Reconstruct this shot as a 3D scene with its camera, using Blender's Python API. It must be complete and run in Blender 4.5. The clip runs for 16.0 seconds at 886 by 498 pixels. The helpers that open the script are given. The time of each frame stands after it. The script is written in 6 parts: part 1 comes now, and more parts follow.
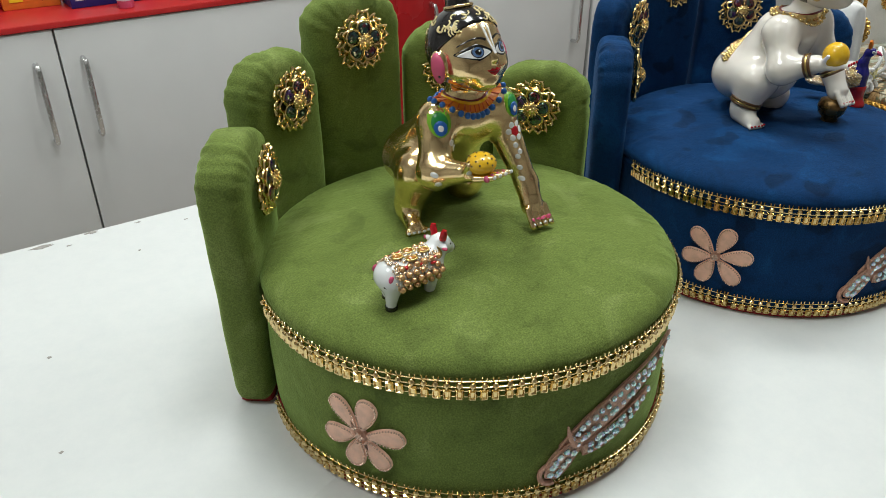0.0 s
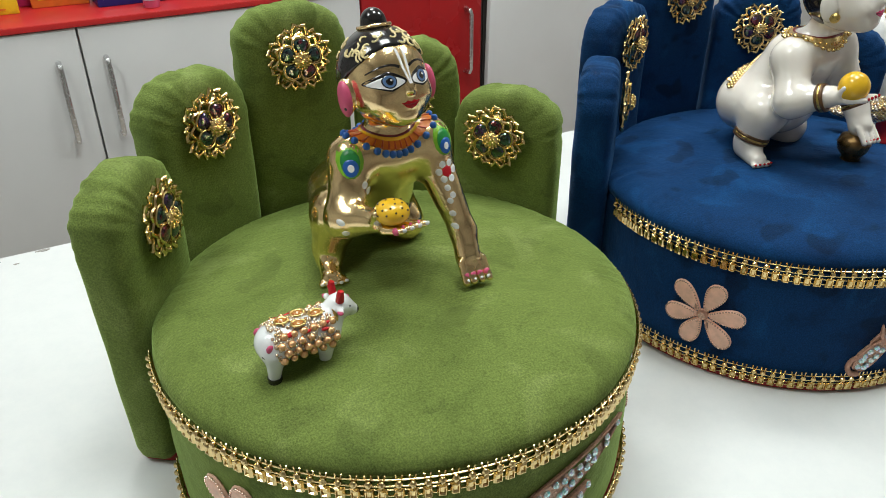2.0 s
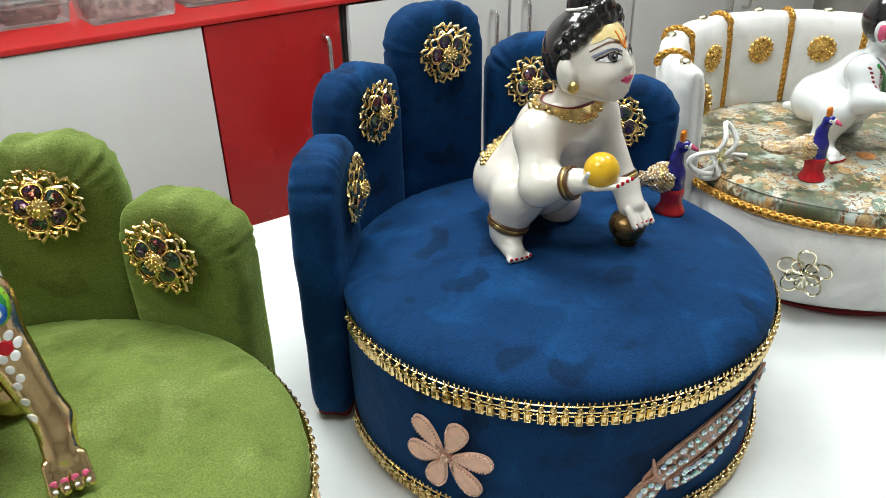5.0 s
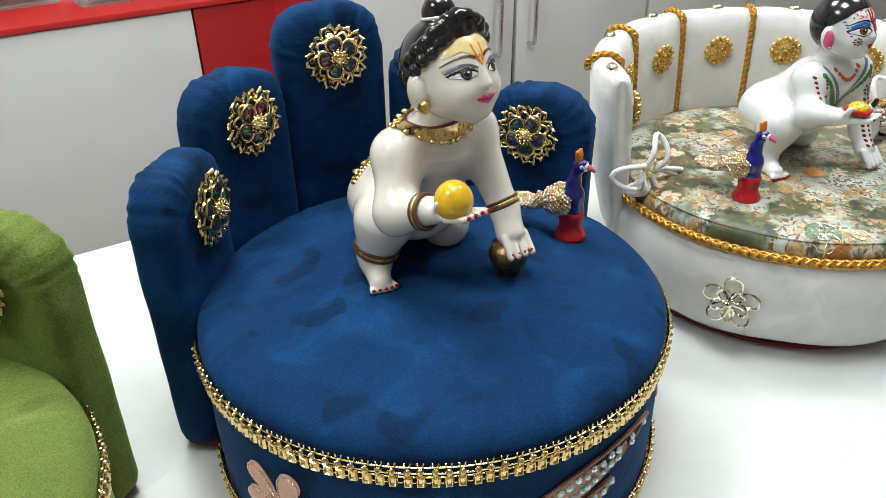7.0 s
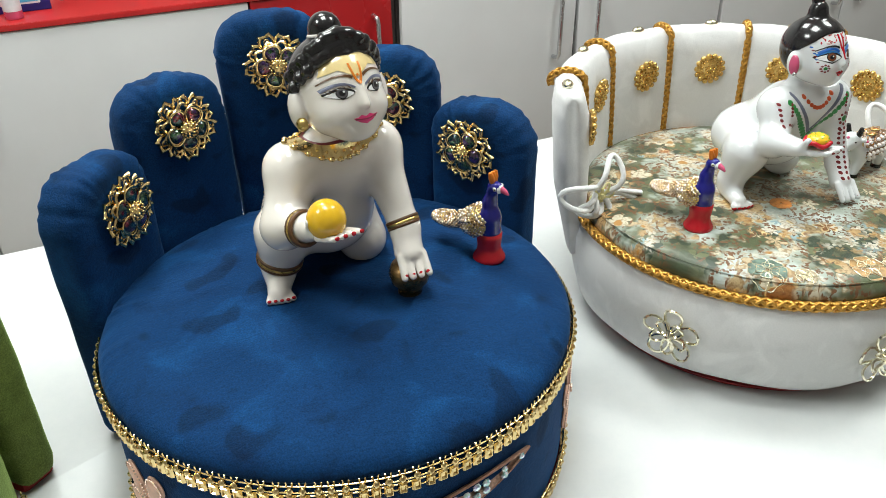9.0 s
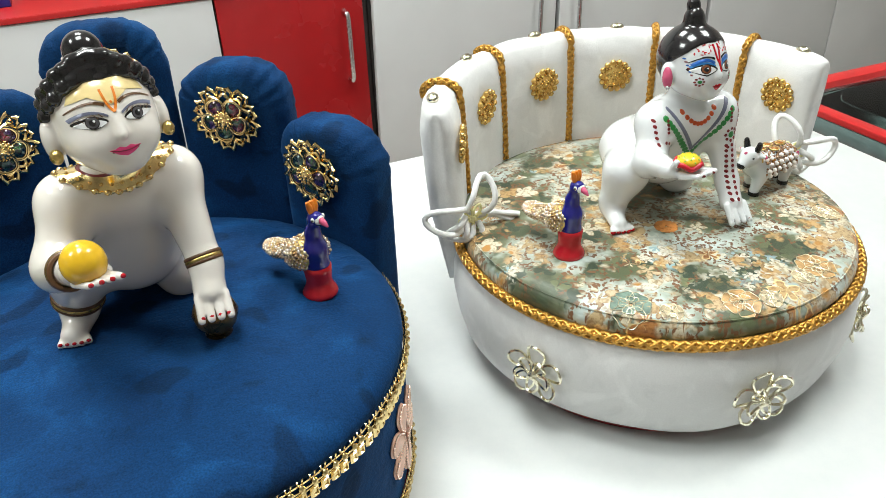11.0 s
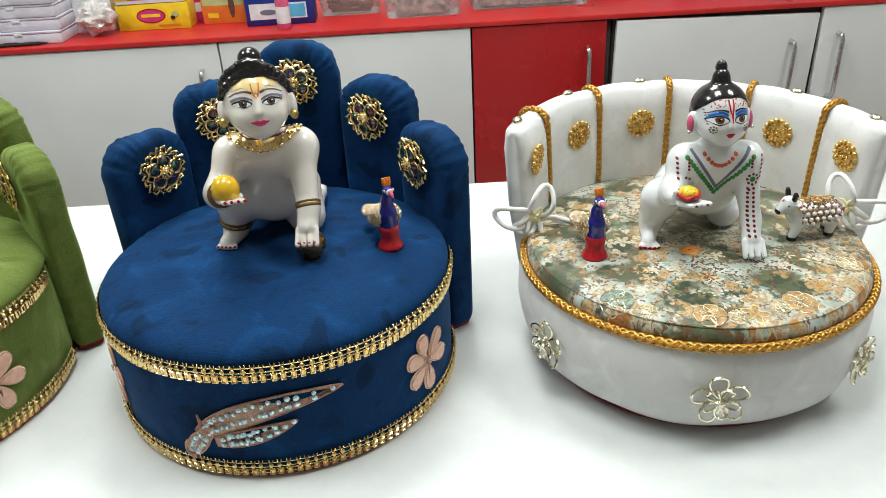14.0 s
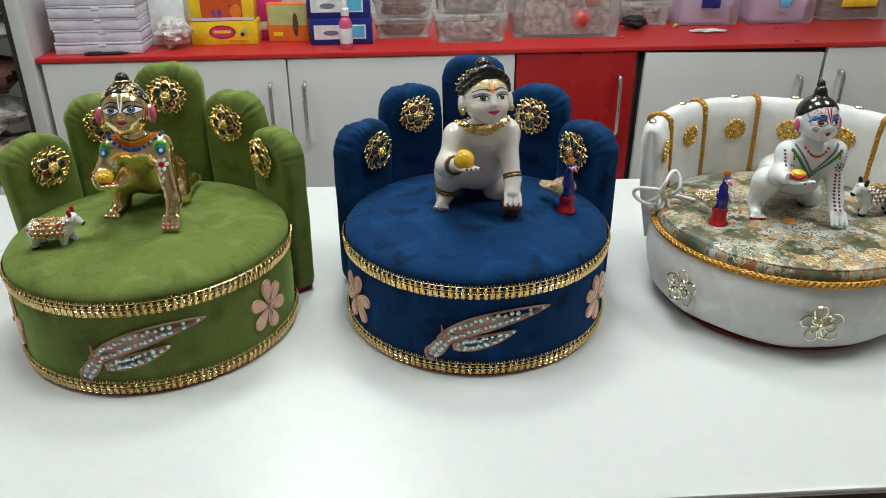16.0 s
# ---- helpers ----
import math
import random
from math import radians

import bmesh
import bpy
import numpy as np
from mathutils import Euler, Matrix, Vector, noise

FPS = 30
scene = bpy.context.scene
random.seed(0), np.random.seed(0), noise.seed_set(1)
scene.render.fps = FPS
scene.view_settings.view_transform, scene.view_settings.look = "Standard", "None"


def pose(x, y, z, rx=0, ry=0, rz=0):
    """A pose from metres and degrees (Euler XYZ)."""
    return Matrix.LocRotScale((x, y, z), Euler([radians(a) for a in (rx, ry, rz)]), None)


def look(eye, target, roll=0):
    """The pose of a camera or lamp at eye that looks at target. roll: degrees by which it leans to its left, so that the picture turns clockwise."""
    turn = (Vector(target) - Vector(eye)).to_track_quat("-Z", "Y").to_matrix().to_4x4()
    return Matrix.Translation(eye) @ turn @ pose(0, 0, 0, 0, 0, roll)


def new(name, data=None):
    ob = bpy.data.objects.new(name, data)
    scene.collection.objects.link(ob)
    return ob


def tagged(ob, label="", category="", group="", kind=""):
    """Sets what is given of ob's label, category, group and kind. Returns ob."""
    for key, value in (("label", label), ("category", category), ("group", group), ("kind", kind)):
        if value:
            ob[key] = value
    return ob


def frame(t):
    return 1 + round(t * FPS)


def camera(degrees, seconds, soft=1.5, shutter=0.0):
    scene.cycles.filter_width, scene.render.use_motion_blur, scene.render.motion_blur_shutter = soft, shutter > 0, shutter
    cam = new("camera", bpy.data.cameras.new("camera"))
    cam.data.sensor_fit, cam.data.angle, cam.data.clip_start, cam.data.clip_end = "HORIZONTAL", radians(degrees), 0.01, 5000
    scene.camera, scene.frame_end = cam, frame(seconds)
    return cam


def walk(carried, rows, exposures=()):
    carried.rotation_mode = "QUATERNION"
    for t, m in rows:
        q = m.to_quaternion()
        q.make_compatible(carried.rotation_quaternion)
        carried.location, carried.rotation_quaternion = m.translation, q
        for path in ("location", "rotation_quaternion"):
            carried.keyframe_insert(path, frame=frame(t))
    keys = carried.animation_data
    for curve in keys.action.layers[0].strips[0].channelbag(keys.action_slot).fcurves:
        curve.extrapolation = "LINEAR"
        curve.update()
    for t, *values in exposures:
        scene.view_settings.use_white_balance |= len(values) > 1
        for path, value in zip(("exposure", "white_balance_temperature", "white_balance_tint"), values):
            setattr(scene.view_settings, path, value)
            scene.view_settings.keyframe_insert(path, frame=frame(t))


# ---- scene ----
cam = camera(60.1, 16.0, 0.75)
PATH = [
    (0, (-0.079, 0.121, 0.364), (0.818, 1.607, -0.631), -0.5),
    (0.5, (-0.058, 0.126, 0.364), (0.801, 1.638, -0.625), -0.9),
    (1, (-0.032, 0.134, 0.361), (0.798, 1.657, -0.634), -1.2),
    (1.5, (-0.006, 0.142, 0.359), (0.8, 1.68, -0.633), -0.8),
    (2, (0.023, 0.148, 0.357), (0.797, 1.702, -0.635), -0.5),
    (2.5, (0.054, 0.153, 0.359), (0.77, 1.74, -0.625), -1.0),
    (3, (0.094, 0.151, 0.359), (0.801, 1.747, -0.619), -0.9),
    (3.5, (0.121, 0.146, 0.359), (0.859, 1.72, -0.63), -0.9),
    (4, (0.148, 0.143, 0.359), (0.97, 1.665, -0.646), -0.5),
    (4.5, (0.177, 0.161, 0.364), (1.067, 1.655, -0.624), -0.8),
    (5, (0.205, 0.19, 0.363), (1.148, 1.663, -0.608), -1.2),
    (5.2, (0.215, 0.201, 0.367), (1.172, 1.664, -0.605), -1.1),
    (7.3, (0.331, 0.167, 0.365), (1.128, 1.686, -0.663), -1.5),
    (7.5, (0.343, 0.151, 0.361), (1.059, 1.711, -0.666), -1.6),
    (8, (0.378, 0.124, 0.365), (1.013, 1.73, -0.645), -0.8),
    (8.2, (0.389, 0.118, 0.368), (1.012, 1.727, -0.644), -1.0),
    (10.3, (0.445, 0.193, 0.375), (1.194, 1.726, -0.668), -2.0),
    (10.5, (0.461, 0.182, 0.372), (1.195, 1.724, -0.668), -2.0),
    (11, (0.526, 0.144, 0.371), (1.146, 1.734, -0.672), -2.1),
    (11.5, (0.593, 0.114, 0.374), (1.057, 1.752, -0.675), -0.9),
    (12, (0.644, 0.088, 0.372), (0.942, 1.78, -0.652), -1.5),
    (12.5, (0.683, 0.058, 0.374), (0.837, 1.773, -0.644), -1.6),
    (13, (0.707, 0.033, 0.38), (0.771, 1.757, -0.633), -1.8),
    (13.5, (0.693, 0.006, 0.394), (0.726, 1.748, -0.588), -2.3),
    (14, (0.642, -0.025, 0.407), (0.608, 1.735, -0.542), -3.0),
    (14.2, (0.607, -0.044, 0.408), (0.584, 1.723, -0.528), -2.5),
    (14.5, (0.546, -0.073, 0.416), (0.513, 1.701, -0.507), -2.1),
    (15, (0.469, -0.13, 0.429), (0.43, 1.649, -0.483), -1.4),
    (15.5, (0.447, -0.184, 0.441), (0.442, 1.606, -0.451), -0.9),
    (16, (0.448, -0.22, 0.445), (0.487, 1.57, -0.446), -0.3),
]
EXPOSURES = [(0, -0.12), (1.5, -0.05), (2.2, 0.14), (3, 0.58), (3.5, 0.62), (4, 0.44), (5, 0.36), (7.5, 0.24), (8, 0.23), (10.5, 0.53), (11, 0.46), (12.5, 0.21), (13, 0.20), (14, 0.27), (15, 0.22), (15.5, 0.0), (16, -0.12)]
walk(cam, [(t, look(eye, target, roll)) for t, eye, target, roll in PATH], EXPOSURES)

# ---- light: a closed shop room under white ceiling panels ----
FLOOR, CEIL = -0.82, 1.95
WX0, WX1, WY0, WY1 = -2.3, 3.5, -2.3, 2.56
world = bpy.data.worlds.new("world")
scene.world = world
world.use_nodes = True
world.node_tree.nodes["Background"].inputs[0].default_value = (0.9, 0.95, 1.0, 1)
world.node_tree.nodes["Background"].inputs[1].default_value = 0.05
PANELS = [(-0.95, 0.55), (0.45, 0.45), (1.85, 0.55), (0.45, 1.55)]


def panel_lamp(x, y, power):
    data = bpy.data.lights.new("panel_lamp", "AREA")
    data.shape, data.size, data.size_y, data.energy, data.color = "RECTANGLE", 0.56, 0.56, power, (0.94, 1.0, 0.96)
    ob = new("panel_lamp", data)
    ob.location = (x, y, CEIL - 0.03)


for px, py in PANELS:
    panel_lamp(px, py, 15.0)

# ---- materials ----


def material(name, color, rough=0.5, metal=0.0, **more):
    """A Principled material; extra inputs by their names with underscores."""
    m = bpy.data.materials.new(name)
    m.use_nodes = True
    b = m.node_tree.nodes["Principled BSDF"]
    b.inputs["Base Color"].default_value = (*color, 1)
    b.inputs["Roughness"].default_value = rough
    b.inputs["Metallic"].default_value = metal
    for key, value in more.items():
        b.inputs[key.replace("_", " ")].default_value = value
    return m


def nodes_of(m):
    t = m.node_tree
    return t, t.nodes["Principled BSDF"]


def noise_node(t, scale, detail=3.0, rough=0.5, space="Object"):
    c = t.nodes.new("ShaderNodeTexCoord")
    n = t.nodes.new("ShaderNodeTexNoise")
    n.inputs["Scale"].default_value, n.inputs["Detail"].default_value, n.inputs["Roughness"].default_value = scale, detail, rough
    t.links.new(c.outputs[space], n.inputs["Vector"])
    return n


def ramp(t, source, stops):
    r = t.nodes.new("ShaderNodeValToRGB")
    while len(r.color_ramp.elements) < len(stops):
        r.color_ramp.elements.new(0.5)
    for e, (pos, col) in zip(r.color_ramp.elements, stops):
        e.position = pos
        e.color = (*col, 1) if len(col) == 3 else col
    t.links.new(source, r.inputs[0])
    return r


def mix(t, factor, a, b, mode="MIX"):
    """Colour mix; each of the three is a socket or a value."""
    n = t.nodes.new("ShaderNodeMix")
    n.data_type, n.blend_type = "RGBA", mode
    for sock, val in ((n.inputs[0], factor), (n.inputs[6], a), (n.inputs[7], b)):
        if isinstance(val, (int, float)):
            sock.default_value = val
        elif isinstance(val, tuple):
            sock.default_value = (*val, 1)
        else:
            t.links.new(val, sock)
    return n.outputs[2]


def calc(t, op, a, b=0.0, clamp=False):
    n = t.nodes.new("ShaderNodeMath")
    n.operation, n.use_clamp = op, clamp
    for sock, val in zip(n.inputs, (a, b)):
        if isinstance(val, (int, float)):
            sock.default_value = val
        else:
            t.links.new(val, sock)
    return n.outputs[0]


def bump(t, b, height, strength, distance):
    n = t.nodes.new("ShaderNodeBump")
    n.inputs["Strength"].default_value, n.inputs["Distance"].default_value = strength, distance
    t.links.new(height, n.inputs["Height"])
    t.links.new(n.outputs[0], b.inputs["Normal"])


def varied(name, color, rough=0.5, metal=0.0, scale=40.0, amount=0.12, relief=0.0002, fine=900.0, **more):
    """A surface with blotches at one scale and grain at a finer one."""
    m = material(name, color, rough, metal, **more)
    t, b = nodes_of(m)
    big, small = noise_node(t, scale, 4.0), noise_node(t, fine, 2.0)
    lo, hi = tuple(c * (1 - amount) for c in color), tuple(min(1, c * (1 + amount)) for c in color)
    t.links.new(ramp(t, big.outputs[0], [(0.3, lo), (0.7, hi)]).outputs[0], b.inputs["Base Color"])
    t.links.new(ramp(t, big.outputs[0], [(0.3, (rough * 0.85,) * 3), (0.7, (min(1, rough * 1.15),) * 3)]).outputs[0], b.inputs["Roughness"])
    if relief:
        bump(t, b, small.outputs[0], 0.5, relief)
    return m


def velvet(name, dark, mid, light, sheen_tint, patches=24.0, sheen=0.6, pile_low=0.62, pile_high=1.12, press_dark=0.62, relief=0.0016):
    """Short-pile velvet: brushed nap patches, fine pile and soft wrinkles."""
    m = material(name, mid, 0.85, Sheen_Weight=sheen, Sheen_Roughness=0.35, Sheen_Tint=(*sheen_tint, 1), Specular_IOR_Level=0.15)
    t, b = nodes_of(m)
    nap, pile, crease = noise_node(t, patches, 3.5, 0.55), noise_node(t, 1100, 2.5), noise_node(t, 60, 3.0)
    nap.inputs["Distortion"].default_value = 0.8
    base = ramp(t, nap.outputs[0], [(0.32, dark), (0.43, mid), (0.54, mid), (0.68, light)])
    grain = ramp(t, pile.outputs[0], [(0.3, (pile_low,) * 3), (0.7, (pile_high,) * 3)])
    press = noise_node(t, 44, 0.6, 0.5)      # finger marks where the pile lies the other way
    press.inputs["Distortion"].default_value = 0.1
    mark = ramp(t, press.outputs[0], [(0.328, (press_dark,) * 3), (0.378, (1, 1, 1))])
    shade = mix(t, 1.0, base.outputs[0], grain.outputs[0], "MULTIPLY")
    t.links.new(mix(t, 1.0, shade, mark.outputs[0], "MULTIPLY"), b.inputs["Base Color"])
    c = t.nodes.new("ShaderNodeTexCoord")
    sway = t.nodes.new("ShaderNodeMapping")
    sway.inputs["Scale"].default_value = (0.30, 1.0, 0.8)
    t.links.new(c.outputs["Object"], sway.inputs["Vector"])
    rib = t.nodes.new("ShaderNodeTexNoise")
    rib.inputs["Scale"].default_value, rib.inputs["Detail"].default_value = 620, 2.0
    t.links.new(sway.outputs[0], rib.inputs["Vector"])
    h = calc(t, "ADD", calc(t, "MULTIPLY", pile.outputs[0], 0.22), calc(t, "ADD", crease.outputs[0], calc(t, "MULTIPLY", rib.outputs[0], 0.30)))
    bump(t, b, h, 0.7, relief)
    return m


GREEN = velvet("green_velvet", (0.118, 0.164, 0.036), (0.150, 0.204, 0.047), (0.205, 0.265, 0.075), (0.62, 0.9, 0.28), sheen=0.45, press_dark=0.82)
BLUE = velvet("blue_velvet", (0.0016, 0.0240, 0.086), (0.0024, 0.0345, 0.118), (0.0045, 0.056, 0.178), (0.15, 0.45, 0.95), sheen=0.14, press_dark=0.60)
WHITE_VELVET = velvet("white_velvet", (0.63, 0.625, 0.618), (0.70, 0.695, 0.688), (0.78, 0.775, 0.768), (1, 1, 1), 34.0, 0.25, 0.96, 1.02, 0.95, 0.0005)
GOLD = varied("polished_gold", (0.80, 0.60, 0.27), 0.22, 1.0, 300, 0.10, 0.0)
PALE_GOLD = varied("pale_gold", (0.76, 0.58, 0.28), 0.2, 1.0, 300, 0.08, 0.0)
ANTIQUE = varied("antique_gold", (0.62, 0.45, 0.16), 0.3, 1.0, 400, 0.25, 0.0002)
SILVERY = varied("champagne_wire", (0.85, 0.80, 0.62), 0.18, 1.0, 300, 0.08, 0.0)
BRAID = varied("gold_braid", (0.54, 0.285, 0.055), 0.36, 0.75, 500, 0.3, 0.0003)
BRASS = varied("polished_brass", (0.96, 0.70, 0.38), 0.19, 1.0, 60, 0.12, 0.0007, 150)
RED_CLOTH = varied("red_felt", (0.30, 0.020, 0.022), 0.9)
SATIN_GOLD = varied("satin_gold", (0.76, 0.51, 0.17), 0.27, 0.95, 300, 0.15, 0.0002)
PEACH = varied("peach_satin", (0.76, 0.46, 0.34), 0.40, 0.0, 200, 0.12)
PEACH_EDGE = varied("rose_gold_edge", (0.45, 0.24, 0.17), 0.5, 0.2, 500, 0.2)
ROSE_BEAD = varied("rose_beads", (0.80, 0.58, 0.47), 0.25, 0.6, 500, 0.15, 0.0)
TAUPE = varied("taupe_beadwork", (0.46, 0.27, 0.19), 0.42, 0.25, 900, 0.45, 0.0006, 1500)
MARBLE = varied("glazed_white", (0.80, 0.75, 0.695), 0.14, 0.0, 25, 0.03, 0.0, Subsurface_Weight=0.06, Subsurface_Radius=(0.01, 0.008, 0.006), Coat_Weight=0.5, Coat_Roughness=0.06)
ENAMEL = varied("white_enamel", (0.76, 0.78, 0.79), 0.16, 0.0, 25, 0.03, 0.0, Coat_Weight=0.5, Coat_Roughness=0.05)
BLACK = varied("black_gloss", (0.012, 0.011, 0.012), 0.16, 0.0, 80, 0.3, 0.0, Coat_Weight=0.4)
BRIGHT_PINK = varied("bright_pink_paint", (0.85, 0.07, 0.24), 0.25)
PINK = varied("pink_paint", (0.62, 0.10, 0.20), 0.25)
RED = varied("red_paint", (0.48, 0.012, 0.020), 0.2)
DARK_RED = varied("dark_red_paint", (0.18, 0.012, 0.015), 0.3)
GREEN_PAINT = varied("green_paint", (0.02, 0.24, 0.05), 0.3)
LIME_PAINT = varied("lime_paint", (0.22, 0.50, 0.03), 0.3)
SKY_PAINT = varied("sky_blue_paint", (0.04, 0.25, 0.62), 0.3)
BLUE_PAINT = varied("blue_paint", (0.02, 0.12, 0.45), 0.3)
COBALT = varied("cobalt_enamel", (0.012, 0.012, 0.20), 0.12, 0.0, 60, 0.15, 0.0, Coat_Weight=0.5)
GREY_PAINT = varied("slate_paint", (0.16, 0.17, 0.24), 0.35)
ORANGE_PAINT = varied("orange_paint", (0.72, 0.20, 0.015), 0.3)
VERMILION = varied("vermilion_paint", (0.58, 0.09, 0.02), 0.3)
YELLOW = varied("yellow_glaze", (0.80, 0.47, 0.02), 0.22, 0.0, 90, 0.12, 0.0, Coat_Weight=0.3)
CREAM = varied("cream_paint", (0.75, 0.62, 0.32), 0.35)
YELLOW_TINT = varied("pale_yellow_tint", (0.80, 0.63, 0.30), 0.2, 0.0, 90, 0.10, 0.0, Coat_Weight=0.4)
EYE_WHITE = varied("eye_white", (0.82, 0.82, 0.82), 0.2)
IRIS_BLUE = varied("iris_blue", (0.10, 0.18, 0.34), 0.15)
IRIS_BROWN = varied("iris_brown", (0.22, 0.07, 0.03), 0.15)
IRIS_GREY = varied("iris_grey", (0.09, 0.085, 0.09), 0.15)
BROWN_LINE = varied("brown_line", (0.10, 0.045, 0.015), 0.35)
PEARL = varied("pearl", (0.80, 0.74, 0.70), 0.2, 0.0, 200, 0.05, 0.0, Coat_Weight=0.6, Sheen_Weight=0.3)
GOLD_PEARL = varied("gold_pearl", (0.75, 0.44, 0.22), 0.22, 0.7, 200, 0.15, 0.0)
AMBER = material("amber_stone", (0.35, 0.13, 0.02), 0.08, 0.0, Coat_Weight=1.0)
POT = varied("pot_metal", (0.22, 0.13, 0.05), 0.28, 0.8, 120, 0.5, 0.0004)
WHITE_CORD = varied("white_cord", (0.82, 0.82, 0.81), 0.75, 0.0, 300, 0.08, 0.0006, 1200)
LEMON = varied("lemon_bead", (0.85, 0.80, 0.42), 0.2)


def iridescent(name, stops):
    """Foil-backed glass stone that shifts from stone to stone."""
    m = material(name, (0.1, 0.1, 0.1), 0.12, 0.55, Coat_Weight=1.0, Coat_Roughness=0.03)
    t, b = nodes_of(m)
    n = noise_node(t, 240, 2.0)
    info = t.nodes.new("ShaderNodeObjectInfo")
    f = calc(t, "FRACT", calc(t, "ADD", calc(t, "MULTIPLY", n.outputs[0], 1.1), info.outputs["Random"]))
    t.links.new(ramp(t, f, stops).outputs[0], b.inputs["Base Color"])
    return m


# Saturated spots put the stones' coloured glints into the near-black base colour.
STONE = iridescent("peacock_stone", [(0.0, (0.03, 0.02, 0.05)), (0.15, (0.02, 0.10, 0.09)), (0.28, (0.02, 0.02, 0.025)), (0.40, (0.22, 0.02, 0.05)), (0.52, (0.03, 0.025, 0.02)), (0.70, (0.09, 0.04, 0.17)), (0.82, (0.02, 0.03, 0.025)), (0.92, (0.05, 0.16, 0.07)), (1.0, (0.03, 0.02, 0.02))])


def islands(name, stops, rough=0.06, metal=0.5):
    m = material(name, (0.5, 0.5, 0.5), rough, metal, Coat_Weight=1.0)
    t, b = nodes_of(m)
    g = t.nodes.new("ShaderNodeNewGeometry")
    t.links.new(ramp(t, g.outputs["Random Per Island"], stops).outputs[0], b.inputs["Base Color"])
    return m


RHINESTONE = islands("aurora_rhinestone", [(0.0, (0.80, 0.95, 0.97)), (0.2, (0.30, 0.85, 0.88)), (0.4, (0.95, 0.93, 0.96)), (0.6, (0.55, 0.92, 0.80)), (0.8, (0.60, 0.62, 0.97)), (1.0, (0.92, 0.90, 0.97))], 0.08, 0.45)
GLITTER = islands("gold_silver_beads", [(0.0, (0.75, 0.55, 0.30)), (0.4, (0.85, 0.75, 0.60)), (0.7, (0.50, 0.30, 0.14)), (1.0, (0.9, 0.86, 0.80))], 0.25, 0.8)
COPPER_BEADS = islands("copper_beads", [(0.0, (0.30, 0.15, 0.07)), (0.5, (0.42, 0.25, 0.14)), (0.8, (0.16, 0.07, 0.03)), (1.0, (0.55, 0.40, 0.28))], 0.3, 0.6)

# laminate table top: white, with faint smears and a soft gloss
TABLE = material("white_laminate", (0.68, 0.69, 0.68), 0.3, Specular_IOR_Level=0.4)
t_, b_ = nodes_of(TABLE)
smear = noise_node(t_, 7, 5.0, 0.6)
t_.links.new(ramp(t_, smear.outputs[0], [(0.3, (0.29,) * 3), (0.75, (0.36,) * 3)]).outputs[0], b_.inputs["Roughness"])
speck = noise_node(t_, 55, 6.0, 0.75)
t_.links.new(ramp(t_, speck.outputs[0], [(0.30, (0.615, 0.635, 0.635)), (0.6, (0.65, 0.665, 0.66))]).outputs[0], b_.inputs["Base Color"])
EDGE_DARK = varied("dark_edge_band", (0.05, 0.035, 0.025), 0.5)
CHIP = varied("chipped_core", (0.30, 0.28, 0.26), 0.8, 0.0, 400, 0.3)
DOOR_WHITE = varied("white_cabinet_laminate", (0.60, 0.60, 0.60), 0.38, 0.0, 6, 0.03, 0.0001)
DOOR_RED = varied("red_cabinet_laminate", (0.34, 0.010, 0.012), 0.28, 0.0, 6, 0.06, 0.0001)
RED_TOP = varied("red_laminate_top", (0.50, 0.020, 0.020), 0.32, 0.0, 8, 0.08, 0.0001)
# Near-black shade of door gaps and plinth recesses; also the rack's dark metal.
GAP_DARK = varied("gap_shade_and_dark_metal", (0.035, 0.028, 0.026), 0.7)
CHROME = varied("satin_chrome", (0.62, 0.62, 0.63), 0.25, 1.0, 200, 0.06, 0.0)
# Unseen walls standing in for stocked shelves; tone sets bounce and brass reflections.
SHOP_BOUNCE_WALL = varied("shop_bounce_wall", (0.50, 0.48, 0.45), 0.8, 0.0, 3, 0.4, 0.0005, 150)
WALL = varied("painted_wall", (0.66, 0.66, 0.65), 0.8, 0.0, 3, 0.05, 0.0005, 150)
CEILING = varied("ceiling_paint", (0.8, 0.8, 0.79), 0.9, 0.0, 3, 0.03)
# Unseen floor; tone kept pale to bounce fill light upwards.
FLOOR_TILE = varied("beige_floor_tile", (0.42, 0.38, 0.33), 0.35, 0.0, 5, 0.12)
LED = material("led_diffuser", (0.9, 0.9, 0.9), 0.5, Emission_Color=(0.95, 1.0, 0.985, 1), Emission_Strength=5.0)
GLASS = material("case_glass", (0.85, 0.93, 0.90), 0.03, Transmission_Weight=1.0, IOR=1.45)
TEAL = varied("teal_glass_edge", (0.15, 0.22, 0.21), 0.2)
CLEAR = material("clear_plastic", (0.66, 0.64, 0.63), 0.22, Transmission_Weight=0.75, IOR=1.15)
PINK_CLEAR = material("pink_tinted_plastic", (0.52, 0.38, 0.46), 0.25, Transmission_Weight=0.6, IOR=1.15)
LILAC = varied("lilac_white_card", (0.62, 0.59, 0.68), 0.6)
BLACK_PLASTIC = varied("black_plastic", (0.015, 0.014, 0.014), 0.45)
YELLOW_CARD = varied("yellow_card", (0.78, 0.55, 0.02), 0.35)
ORANGE_CARD = varied("orange_card", (0.75, 0.20, 0.03), 0.4)
GREEN_CARD = varied("pale_green_card", (0.45, 0.50, 0.22), 0.4)
MAGENTA_CARD = varied("magenta_card", (0.55, 0.03, 0.20), 0.4)
BLUE_CARD = varied("blue_card", (0.01, 0.025, 0.20), 0.35)
PURPLE_INK = varied("purple_ink", (0.22, 0.05, 0.30), 0.4)
